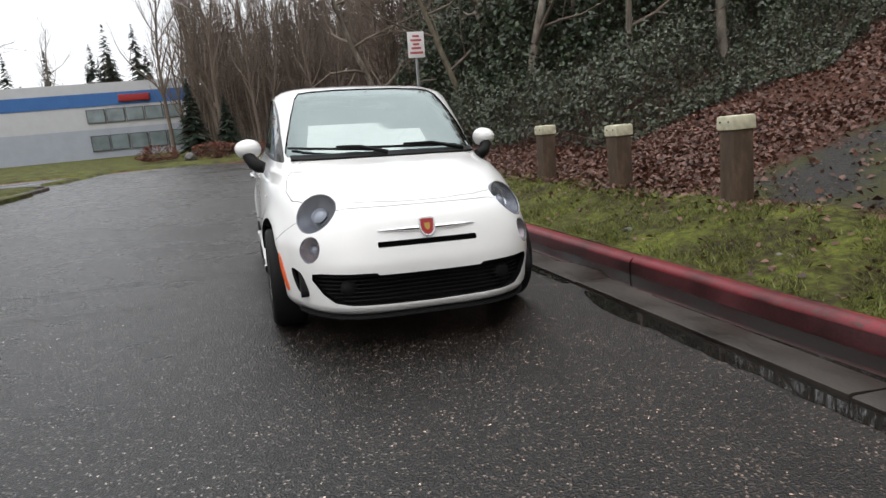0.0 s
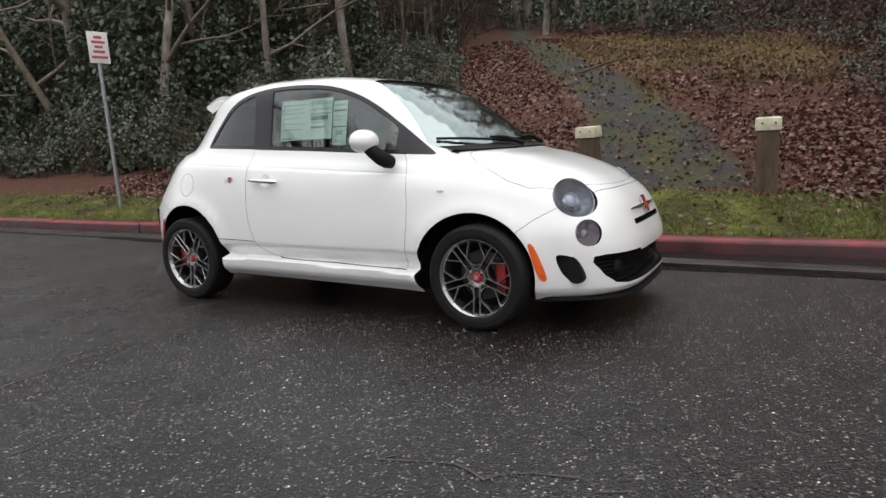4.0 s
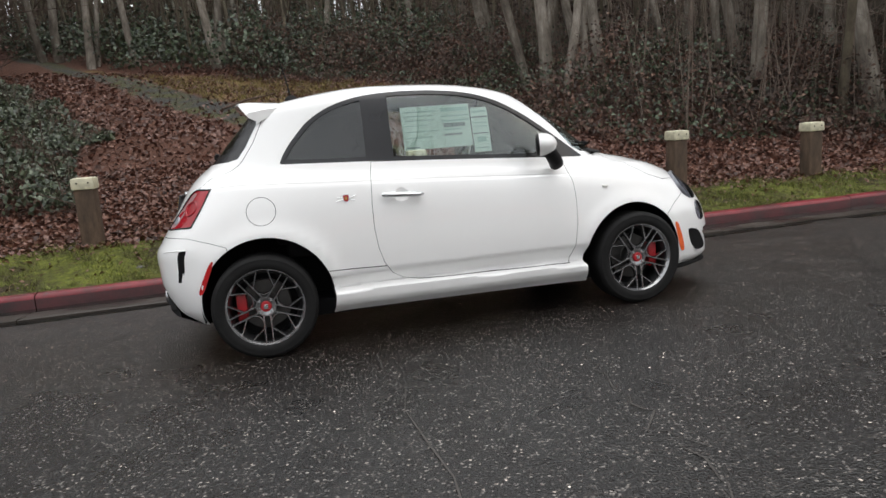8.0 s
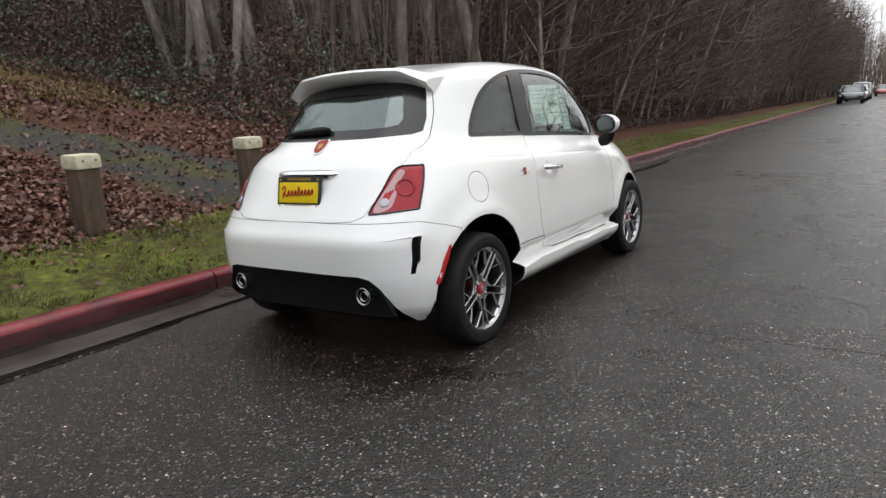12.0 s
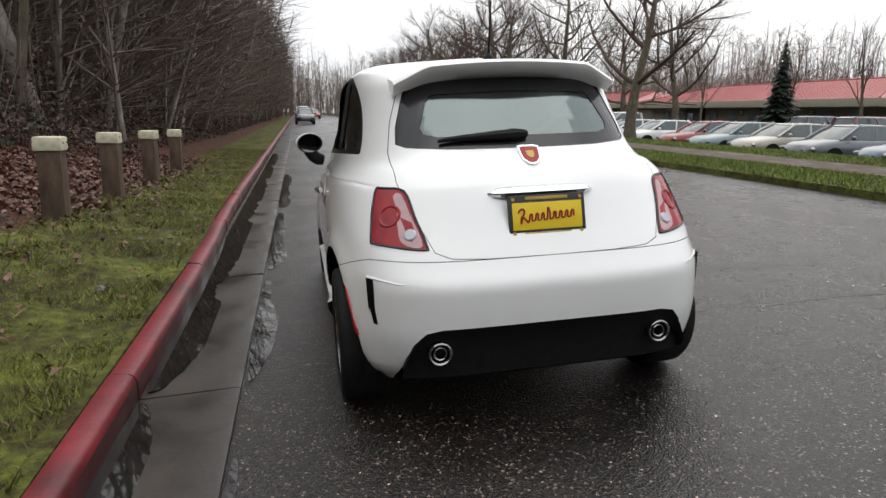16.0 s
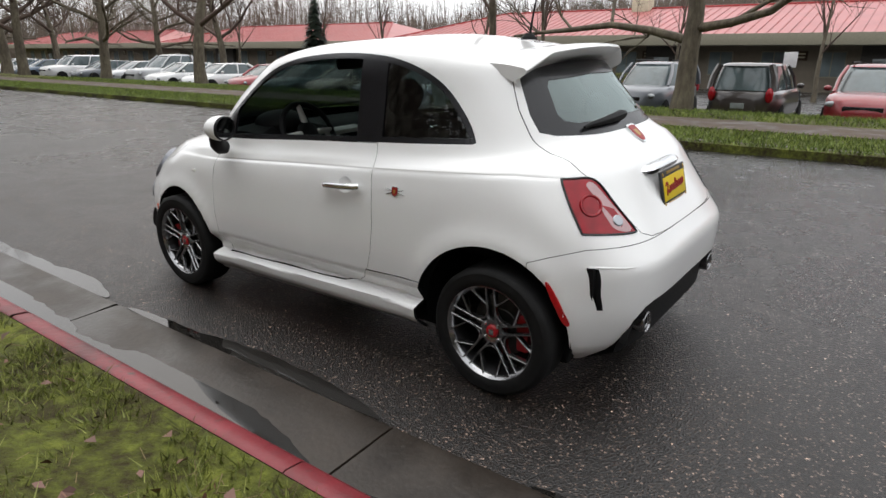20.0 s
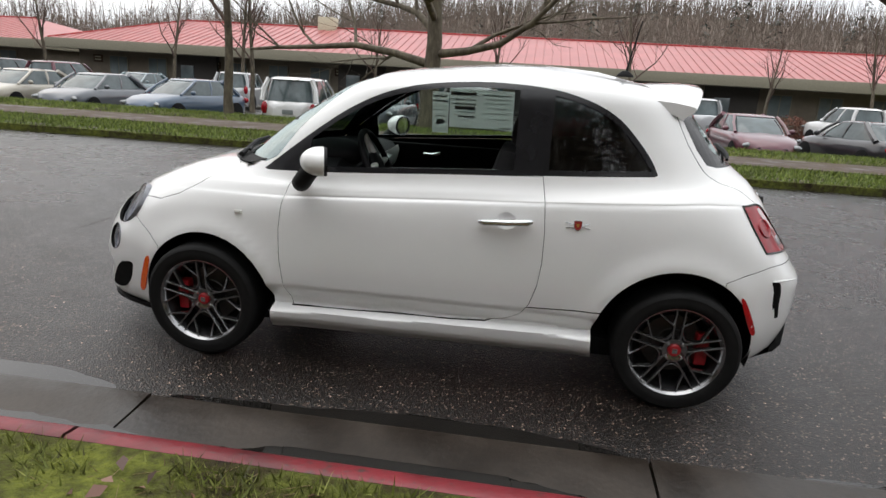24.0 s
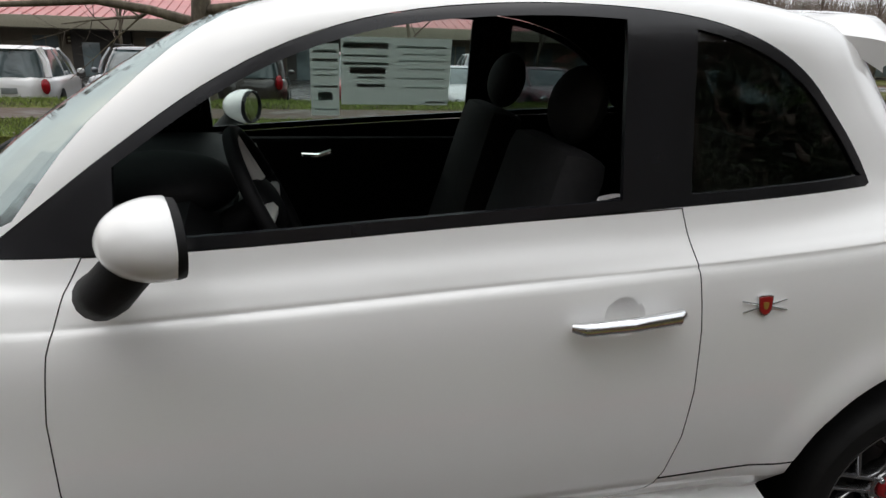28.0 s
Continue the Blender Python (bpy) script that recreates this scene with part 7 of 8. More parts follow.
        lathe(bm, [(0.0, 0.074), (0.006, 0.074), (0.0085, 0.068), (0.0085, 0.05)], Matrix.Translation((0.045 * math.cos(a), 0.045 * math.sin(a), 0)), 10)
        part("wheel_bolt", bm, M_CHROME, w)
    bm = bmesh.new()
    lathe(bm, [(0.0, -0.02), (0.07, -0.02), (0.075, -0.024), (0.138, -0.024), (0.142, -0.028), (0.142, -0.044), (0.0, -0.044)], Matrix(), 48)
    part("brake_disc", bm, M_DISC, w)
    bm = bmesh.new()
    lathe(bm, [(0.0, -0.05), (0.2, -0.05), (0.2, -0.06), (0.0, -0.06)], Matrix(), 40)
    part("hub_shield", bm, M_LINER, w)
    bm = bmesh.new()
    lx = 1 if front else -1
    box(bm, 0.058, 0.155, 0.06, pose(lx * 0.128, 0, 0.0, 0, 0, 0), 0.014)
    part("caliper", bm, M_RED, w, "red brake caliper")


for sx in (1, -1):
    for sy in (1, -1):
        wheel(1.15 * sx, 0.703 * sy, sy, sx > 0)

# wheel houses
for cx, cz, r in (WELL_F, WELL_R):
    for s in (-1, 1):
        bm = bmesh.new()
        rows = []
        for y in (0.40, 0.715):
            rows.append([bm.verts.new((cx + (r + 0.006) * math.cos(a), s * y, cz + (r + 0.006) * math.sin(a))) for a in np.linspace(-0.25, math.pi + 0.25, 30)])
        for k in range(29):
            bm.faces.new((rows[0][k], rows[0][k + 1], rows[1][k + 1], rows[1][k]))
        bm.faces.new(rows[0])
        part("wheel_housing", bm, M_LINER, car)

bm = bmesh.new()
box(bm, 3.0, 1.30, 0.10, pose(0.05, 0, 0.22), 0.02)
part("floor_pan", bm, M_LINER, car)
bm = bmesh.new()
box(bm, 0.42, 0.8, 0.10, pose(-1.3, 0, 0.27), 0.04)
part("silencer", bm, M_LINER, car)


def lamp_unit(name, c, n, r, inner, label):
    m = axis_frame(c - 0.021 * n, n)
    bm = bmesh.new()
    lathe(bm, [(r * 1.0, -0.02), (r * 1.0, 0.004), (r * 0.975, 0.010), (r * 0.93, 0.006), (r * 0.93, -0.02)], m, 48)
    u = part(name, bm, M_SMOKE, car, label)
    bm = bmesh.new()
    lathe(bm, [(r * 0.94, 0.0), (r * 0.86, -0.012), (r * 0.62, -0.038), (r * 0.45, -0.055), (0.0, -0.058)], m, 48)
    part("reflector", bm, inner, u)
    bm = bmesh.new()
    k = 0.34 if r > 0.08 else 0.30
    mm = m @ Matrix.Translation((0, 0.04 * r, 0))
    lathe(bm, [(r * k * 1.22, -0.055), (r * k * 1.22, -0.028), (r * k * 1.08, -0.022), (r * k, -0.028)], mm, 32)
    part("bezel_ring", bm, M_CHROME, u)
    bm = bmesh.new()
    lathe(bm, [(0.0, -0.014), (r * k * 0.5, -0.017), (r * k * 0.85, -0.024), (r * k, -0.034)], mm, 32)
    part("projector", bm, M_LENSBALL, u)
    bm = bmesh.new()
    lathe(bm, [(0.0, 0.024), (r * 0.4, 0.021), (r * 0.7, 0.015), (r * 0.9, 0.008), (r * 0.95, 0.0)], m, 48)
    part("lens", bm, M_LENS, u)


M_PINK = plain("pinkish_grey_reflector", (0.46, 0.40, 0.40), 0.25, 0.5, var=0.15, scale=30)
for c, n, r in LAMPS:
    if r > 0.08:
        lamp_unit("headlamp", c, n, r, M_SMOKE, "round headlamp with a smoked reflector")
    else:
        lamp_unit("lower_lamp", c, n, r, M_PINK, "small round lamp below the headlamp")

# front: dark intake, slot, badge with chrome whiskers, lower lip
def intake(name, poly, x0, depth, label, mat=M_PLASTIC):
    bm = bmesh.new()
    ring0 = [bm.verts.new((x0(a), a, b)) for a, b in poly]
    ring1 = [bm.verts.new((x0(a) - depth, a * 0.97, b)) for a, b in poly]
    for k in range(len(poly)):
        bm.faces.new((ring0[k], ring0[(k + 1) % len(poly)], ring1[(k + 1) % len(poly)], ring1[k]))
    bm.faces.new(ring1)
    return part(name, bm, mat, car, label, 20)


def nose_x(y, z):
    h = SKIN_TREE.ray_cast(Vector((2.6, y, z)), Vector((-1, 0, 0)))[0]
    return h.x if h else 1.7


mouth = intake("lower_grille", grow(MOUTH, 0.006), lambda a: nose_x(a, 0.33) - 0.012, 0.07, "black lower intake")
for k, z in enumerate(np.linspace(0.258, 0.385, 7)):
    w = float(np.interp(z, [0.24, 0.30, 0.375, 0.41], [0.42, 0.54, 0.59, 0.58]))
    bm = bmesh.new()
    ys = np.linspace(-w, w, 25)
    tube(bm, [(nose_x(y, 0.33) - 0.052, y, z) for y in ys], 0.004, 6)
    part("grille_bar", bm, M_PLASTIC, mouth)
for y in (-0.42, 0.42):
    bm = bmesh.new()
    lathe(bm, [(0.0, 0.016), (0.03, 0.014), (0.044, 0.004), (0.05, -0.01)], Matrix.Translation((nose_x(y, 0.33) - 0.055, y, 0.325)) @ pose(0, 0, 0, 0, 90), 28)
    part("fog_lamp_blank", bm, M_PLASTIC, mouth)
intake("upper_slot", grow(SLIT, 0.004), lambda a: nose_x(a, 0.545) - 0.012, 0.03, "black slot below the badge", M_LINER)
bm = bmesh.new()
for s in (-1, 1):
    pts = [(nose_x(s * y, 0.612 + 0.01 * y) + 0.006, s * y, 0.612 + 0.015 * (y - 0.05)) for y in np.linspace(0.045, 0.265, 12)]
    tube(bm, pts, [0.013, 0.013, 0.012, 0.012, 0.011, 0.010, 0.009, 0.008, 0.007, 0.006, 0.004, 0.002], 8)
part("chrome_whisker", bm, M_CHROME, car)


def shield(name, co, n, s, parent, up=(0, 0, 1)):
    """A small enamel shield: dark chrome rim, red and yellow fields."""
    z = n.normalized()
    x = Vector(up).cross(z).normalized()
    y = z.cross(x)
    m = Matrix.Translation(co) @ Matrix((x, y, z)).transposed().to_4x4()
    half = [(0.0, -0.62), (0.22, -0.55), (0.42, -0.30), (0.48, 0.1), (0.50, 0.55), (0.25, 0.62), (0.0, 0.60)]
    out = [(a * s, b * s) for a, b in half] + [(-a * s, b * s) for a, b in half[-2:0:-1]]
    ob = None
    for k, (scale, h, mat, nm) in enumerate(((1.0, 0.006, M_CHROME, name), (0.84, 0.0075, M_REDINK, "red_field"), (0.36, 0.0085, M_GOLD, "gold_field"))):
        bm = bmesh.new()
        prism(bm, [(a * scale, b * scale) for a, b in out], "z", -0.004, h)
        bmesh.ops.transform(bm, matrix=m, verts=bm.verts)
        o = part(nm, bm, mat, parent if k == 0 else ob)
        ob = ob or o
    return ob


c, n = skin_at((1.86, 0, 0.615))
shield("front_badge", c + 0.012 * n, n, 0.085, car)
c, n = skin_at((-1.43, 0, 1.058))
shield("rear_badge", c, n, 0.090, car)
for s in (-1, 1):
    c, n = skin_at((-0.65, s * 0.79, 0.845))
    b = shield("side_badge", c, n, 0.036, car)
    bm = bmesh.new()
    tube(bm, [c + Vector((-0.055, s * 0.004, -0.012)), c + Vector((0.055, s * 0.004, 0.012))], [0.002, 0.002], 6)
    tube(bm, [c + Vector((-0.05, s * 0.004, 0.012)), c + Vector((0.05, s * 0.004, -0.014))], [0.0018, 0.0018], 6)
    part("badge_bolt", bm, M_CHROME, b)
    c, n = skin_at((0.95, s * 0.8, 0.772))
    bm = bmesh.new()
    box(bm, 0.036, 0.014, 0.02, axis_frame(c, n) @ pose(0, 0, 0.0, 0, 0, 0), 0.004)
    part("side_repeater", bm, M_DASHWHITE, car)
# black chin under the bumper
bm = bmesh.new()
ys = np.linspace(-0.66, 0.66, 31)
rows = []
for y in ys:
    x = nose_x(y, 0.20)
    rows.append([bm.verts.new(p) for p in ((x - 0.16, y, 0.19), (x - 0.02, y, 0.187), (x + 0.018, y, 0.182), (x + 0.02, y, 0.170), (x - 0.02, y, 0.160), (x - 0.16, y, 0.16))])
for a, b in zip(rows, rows[1:]):
    for k in range(6):
        bm.faces.new((a[k], a[(k + 1) % 6], b[(k + 1) % 6], b[k]))
bm.faces.new(rows[0]), bm.faces.new(rows[-1][::-1])
bmesh.ops.recalc_face_normals(bm, faces=bm.faces)
part("chin_spoiler", bm, M_PLASTIC, car, "black chin spoiler")
for s in (-1, 1):
    bm = bmesh.new()
    prism(bm, grow(VENT_F, 0.004), "y", s * 0.62, s * 0.66)
    part("corner_vent", bm, M_PLASTIC, car, "black bumper corner vent")

# side markers let into the arches' edges
for s in (-1, 1):
    for name, quad, mat in (("front_marker", ((1.444, 0.468), (1.474, 0.462), (1.528, 0.305), (1.492, 0.300)), M_ORANGE), ("rear_marker", ((-1.398, 0.560), (-1.422, 0.552), (-1.490, 0.412), (-1.466, 0.408)), M_MARKRED)):
        bm = bmesh.new()
        pts = curve_through(quad, 5)
        base_r, top_r = [], []
        for a, b in pts:
            h = SKIN_TREE.ray_cast(Vector((a, s * 1.5, b)), Vector((0, -s, 0)))[0]
            base_r.append(bm.verts.new(h + Vector((0, -0.01 * s, 0))))
            top_r.append(bm.verts.new(h + Vector((0, 0.004 * s, 0))))
        for k in range(len(pts)):
            bm.faces.new((base_r[k], base_r[(k + 1) % len(pts)], top_r[(k + 1) % len(pts)], top_r[k]))
        cen = sum(pts and [Vector(p) for p in pts], Vector((0, 0))) / len(pts)
        h = SKIN_TREE.ray_cast(Vector((cen.x, s * 1.5, cen.y)), Vector((0, -s, 0)))[0]
        hub = bm.verts.new(h + Vector((0, 0.006 * s, 0)))
        for k in range(len(pts)):
            bm.faces.new((top_r[k], top_r[(k + 1) % len(pts)], hub))
        bmesh.ops.recalc_face_normals(bm, faces=bm.faces)
        part(name, bm, mat, car)

# doors: chrome pull in a scooped cup, mirror on a black stalk
for s in (-1, 1):
    c, n = skin_at((-0.335, s * 0.79, 0.838))
    bm = bmesh.new()
    tube(bm, [Vector((-0.445, c.y + s * 0.022, 0.846)), Vector((-0.43, c.y + s * 0.034, 0.845)), Vector((-0.335, c.y + s * 0.040, 0.838)), Vector((-0.235, c.y + s * 0.034, 0.831)), Vector((-0.216, c.y + s * 0.020, 0.830))],
         [0.013, 0.016, 0.015, 0.0145, 0.010], 12)
    part("door_handle", bm, M_CHROME, doors[s], "chrome door handle")
    mir = empty("wing_mirror")
    mir.parent = car
    bm = bmesh.new()
    hm = Matrix.Translation((0.492, s * 0.836, 1.050)) @ pose(0, 0, 0, 0, 0, 19 * s)
    vs = ball(bm, Matrix.Translation((0.018, 0, 0)) @ Matrix.Diagonal((0.092, 0.088, 0.066, 1)), 28, 18)
    for v in vs:
        if v.co.x < 0.004:
            v.co.x = 0.004 + 0.05 * (v.co.x - 0.004)
        v.co = hm @ v.co
    part("cap", bm, M_WHITE, mir, "white mirror cap")
    bm = bmesh.new()
    m = hm @ pose(0, 0, -0.002, 0, -90) @ Matrix.Diagonal((0.062, 0.084, 1, 1))
    lathe(bm, [(1.0, -0.012), (1.03, 0.0), (1.0, 0.010), (0.93, 0.010), (0.92, 0.004)], m, 36)
    part("housing_rim", bm, M_PLASTIC, mir)
    bm = bmesh.new()
    lathe(bm, [(0.93, 0.003), (0.0, 0.003)], m, 36)
    part("mirror_glass", bm, M_CHROME, mir, "mirror glass")
    bm = bmesh.new()
    tube(bm, [(0.628, s * 0.752, 0.925), (0.622, s * 0.785, 0.935), (0.600, s * 0.815, 0.955), (0.570, s * 0.838, 0.99), (0.545, s * 0.845, 1.02)], [0.036, 0.043, 0.042, 0.040, 0.042], 16)
    part("stalk", bm, M_PLASTIC, mir, "black mirror stalk")

# roof spoiler, antenna, wipers
bm = bmesh.new()
rows = []
for y in np.linspace(-0.50, 0.50, 41):
    u = abs(y) / 0.50
    h = SKIN_TREE.ray_cast(Vector((-0.96, y, 2)), Vector((0, 0, -1)))[0]
    zr = h.z if h else 1.40
    tip = -1.222 + 0.085 * u ** 2.4
    zt = 1.452 - 0.030 * u * u - 0.055 * max(0, u - 0.72) / 0.28
    rows.append([bm.verts.new(p) for p in (
        (-0.955, y, zr - 0.02), (-0.955, y, zr + 0.003), (-1.03, y, 0.62 * (zr + 0.004) + 0.38 * (zt + 0.004)), (tip + 0.07, y, 0.22 * zr + 0.78 * zt + 0.006), (tip + 0.012, y, zt),
        (tip, y, zt - 0.012), (tip + 0.010, y, zt - 0.028), (tip + 0.05, y, zt - 0.050), (-1.09, y, zr - 0.070 - 0.01 * u))])
n9 = len(rows[0])
for a, b in zip(rows, rows[1:]):
    for k in range(n9):
        bm.faces.new((a[k], a[(k + 1) % n9], b[(k + 1) % n9], b[k]))
bm.faces.new(rows[0]), bm.faces.new(rows[-1][::-1])
bmesh.ops.recalc_face_normals(bm, faces=bm.faces)
part("roof_spoiler", bm, M_WHITE, car, "white roof spoiler over the rear window", 50)
bm = bmesh.new()
lathe(bm, [(0.0, 0.022), (0.012, 0.02), (0.022, 0.008), (0.028, 0.0), (0.03, -0.01)], Matrix.Translation((-0.862, 0, 1.482)) @ Matrix.Diagonal((1.5, 0.8, 1, 1)), 20)
ant = part("antenna_foot", bm, M_PLASTIC, car)
bm = bmesh.new()
tube(bm, [(-0.865, 0, 1.49), (-0.88, 0, 1.58), (-0.915, 0, 1.75)], [0.0065, 0.005, 0.003], 8)
part("antenna_mast", bm, M_PLASTIC, ant)


def screen_at(y, z, off):
    h = SKIN_TREE.ray_cast(Vector((2.5, y, z)), Vector((-1, 0, 0)))
    return h[0] + off * Vector((0.75, 0, 0.66))


for y0, y1, z0, z1, yp in ((-0.60, -0.05, 1.035, 1.000, -0.02), (-0.27, 0.46, 1.022, 1.005, 0.50)):
    pts = [screen_at(y0 + (y1 - y0) * t, z0 + (z1 - z0) * t, 0.016) for t in np.linspace(0, 1, 9)]
    bm = bmesh.new()
    tube(bm, pts, [0.008] * 9, 6)
    w = part("windscreen_wiper", bm, M_PLASTIC, car)
    bm = bmesh.new()
    mid = pts[4]
    tube(bm, [mid + Vector((0.01, 0, 0.014)), (mid + pts[-1]) / 2 + Vector((0.02, 0, 0.018)), screen_at(yp, 0.992, 0.02) + Vector((0.03, 0, -0.01))], [0.007, 0.011, 0.014], 8)
    part("wiper_arm", bm, M_PLASTIC, w)
bm = bmesh.new()
rows = []
for y in np.linspace(-0.60, 0.60, 31):
    a = SKIN_TREE.ray_cast(Vector((2.5, y, 0.990)), Vector((-1, 0, 0)))[0]
    rows.append([bm.verts.new(a + Vector(v)) for v in ((-0.03, 0, 0.012), (0.0, 0, 0.003), (0.06, 0, -0.012), (0.03, 0, -0.04))])
for a, b in zip(rows, rows[1:]):
    for k in range(3):
        bm.faces.new((a[k], a[k + 1], b[k + 1], b[k]))
part("scuttle", bm, M_PLASTIC, car)


def tail_at(y, z, off=0.0):
    h = SKIN_TREE.ray_cast(Vector((-2.6, y, z)), Vector((1, 0, 0)))
    return h[0] + off * Vector((-0.8, 0, 0.5))


bm = bmesh.new()
pts = [tail_at(y, 1.118 + 0.035 * (0.36 - y) ** 0.5, 0.014) for y in np.linspace(0.36, -0.01, 9)]
tube(bm, pts, [0.007, 0.010, 0.013, 0.015, 0.018, 0.020, 0.022, 0.024, 0.014], 8)
part("rear_wiper", bm, M_PLASTIC, hatch)
# tailgate: chrome bar, dealer plate in a black frame
bm = bmesh.new()
rows = []
for y in np.linspace(-0.215, 0.215, 25):
    p = tail_at(y, 0.930, 0)
    e = 1 - (abs(y) / 0.2155) ** 8
    rows.append([bm.verts.new(p + Vector(v)) for v in ((0.01, 0, 0.022 * e + 0.002), (-0.022 * e, 0, 0.020 * e), (-0.034 * e, 0, 0.004), (-0.028 * e, 0, -0.014 * e), (-0.006, 0, -0.022 * e), (0.015, 0, -0.018 * e))])
for a, b in zip(rows, rows[1:]):
    for k in range(6):
        bm.faces.new((a[k], a[(k + 1) % 6], b[(k + 1) % 6], b[k]))
bmesh.ops.recalc_face_normals(bm, faces=bm.faces)
part("tailgate_handle", bm, M_CHROME, hatch, "chrome tailgate handle", 50)
plate_m = Matrix.Translation(tail_at(0, 0.838, 0.016)) @ pose(0, 0, 0, 90 - 12, 0, -90)
plate_w, plate_h = 0.31, 0.162
bm = bmesh.new()
box(bm, plate_w, plate_h, 0.012, plate_m, 0.004)
plate = part("plate_frame", bm, M_BLACKINK, hatch, "black dealer plate frame")
bm = bmesh.new()
box(bm, plate_w - 0.03, plate_h - 0.058, 0.004, plate_m @ pose(0, 0, 0.006), 0.001)
part("dealer_plate", bm, M_YELLOW, plate, "yellow dealer plate with red script")
for z, w in ((0.068, 0.17), (-0.068, 0.19)):
    bm = bmesh.new()
    box(bm, w, 0.012, 0.003, plate_m @ pose(0, z, 0.0065), 0.0005)
    part("lettering_bar", bm, M_GOLD, plate)
for x in (-0.135, 0.135):
    for z in (-0.065, 0.066):
        bm = bmesh.new()
        lathe(bm, [(0.0, 0.009), (0.007, 0.009), (0.008, 0.006)], plate_m @ pose(x, z, 0), 12)
        part("plate_screw", bm, M_GOLD, plate)
# red script, drawn as flowing bars
bm = bmesh.new()
capital = [(-0.118, 0.020), (-0.104, 0.034), (-0.092, 0.026), (-0.098, 0.006), (-0.108, -0.022), (-0.104, 0.004), (-0.092, -0.004), (-0.080, -0.018)]
stroke = capital + [(-0.075 + 0.024 * k + dx, dy) for k in range(8) for dx, dy in ((0.0, -0.012), (0.006, 0.010 if k != 3 else 0.030), (0.013, 0.006), (0.012, -0.013))]
tube(bm, [plate_m @ Vector((a, b + 0.05 * a, 0.0095)) for a, b in curve_through(stroke, 4, False)], 0.0036, 6)
part("script_bar", bm, M_REDINK, plate)

# rear: black diffuser, twin tail pipes, bumper slots
bm = bmesh.new()
rows = []
for y in np.linspace(-0.585, 0.585, 41):
    x = tail_at(y * 0.97, 0.40).x
    w = abs(y)
    zt = float(np.interp(w, [0, 0.44, 0.50, 0.545, 0.60], [0.466, 0.466, 0.452, 0.40, 0.27]))
    rows.append([bm.verts.new(p) for p in ((x + 0.03, y, zt), (x + 0.004, y, zt - 0.004), (x + 0.03, y, zt - 0.04), (x + 0.05, y, 0.34 if zt > 0.36 else zt - 0.05), (x + 0.06, y, 0.25), (x + 0.16, y, 0.20), (x + 0.4, y, 0.20))])
for a, b in zip(rows, rows[1:]):
    for k in range(6):
        bm.faces.new((a[k], a[k + 1], b[k + 1], b[k]))
part("rear_diffuser", bm, M_PLASTIC, car, "black rear diffuser")
for s in (-1, 1):
    m = Matrix.Translation((-1.705, s * 0.448, 0.362)) @ pose(0, 0, 0, 0, -90)
    bm = bmesh.new()
    lathe(bm, [(0.044, -0.14), (0.046, -0.010), (0.045, 0.0), (0.041, 0.003), (0.036, -0.002), (0.034, -0.014), (0.033, -0.12)], m, 32)
    lathe(bm, [(0.027, -0.03), (0.027, -0.006), (0.024, -0.003), (0.020, -0.006), (0.019, -0.03)], m, 28)
    p = part("tail_pipe", bm, M_RIM, car, "dull steel tail pipe")
    bm = bmesh.new()
    lathe(bm, [(0.036, -0.05), (0.0, -0.05)], m, 24)
    part("pipe_bore", bm, M_LINER, p)
    bm = bmesh.new()
    prism(bm, [(s * a, b) for a, b in grow(VENT_R, 0.004)], "x", tail_at(s * 0.675, 0.55).x + 0.022, tail_at(s * 0.675, 0.55).x + 0.05)
    part("bumper_slot", bm, M_LINER, car)
    bm = bmesh.new()
    pts = [tail_at(s * y, z, 0) + Vector((-0.002, 0, 0)) for y, z in ((0.565, 0.632), (0.60, 0.634), (0.66, 0.640), (0.692, 0.640))]
    tube(bm, pts, [0.001, 0.003, 0.005, 0.005], 6)
    part("slot_brow", bm, M_WHITE, car)

# price sheets inside the raised window
def sheet_on_glass(x0, x1, z0, z1, bars, name, label):
    bm = bmesh.new()
    def at(x, z, off):
        h = SKIN_TREE.ray_cast(Vector((x, -1.5, z)), Vector((0, 1, 0)))[0]
        return h + Vector((0, off, -0.2 * off))
    def slab(bmx, a, b, c, d, off):
        n = 8
        g = [[bmx.verts.new(at(a + (b - a) * i / n, c + (d - c) * j / n, off)) for j in range(n + 1)] for i in range(n + 1)]
        for i in range(n):
            for j in range(n):
                bmx.faces.new((g[i][j], g[i + 1][j], g[i + 1][j + 1], g[i][j + 1]))
    slab(bm, x0, x1, z0, z1, 0.0135)
    sh = part(name, bm, M_PAPER, car, label)
    for a, b, c, d, mat in bars:
        bm = bmesh.new()
        slab(bm, x0 + (x1 - x0) * a, x0 + (x1 - x0) * b, z0 + (z1 - z0) * c, z0 + (z1 - z0) * d, 0.0125)
        part("print_bar", bm, mat, sh)


M_TEALINK = plain("faint_teal_ink", (0.42, 0.55, 0.52), 0.6, var=0.08, scale=60)
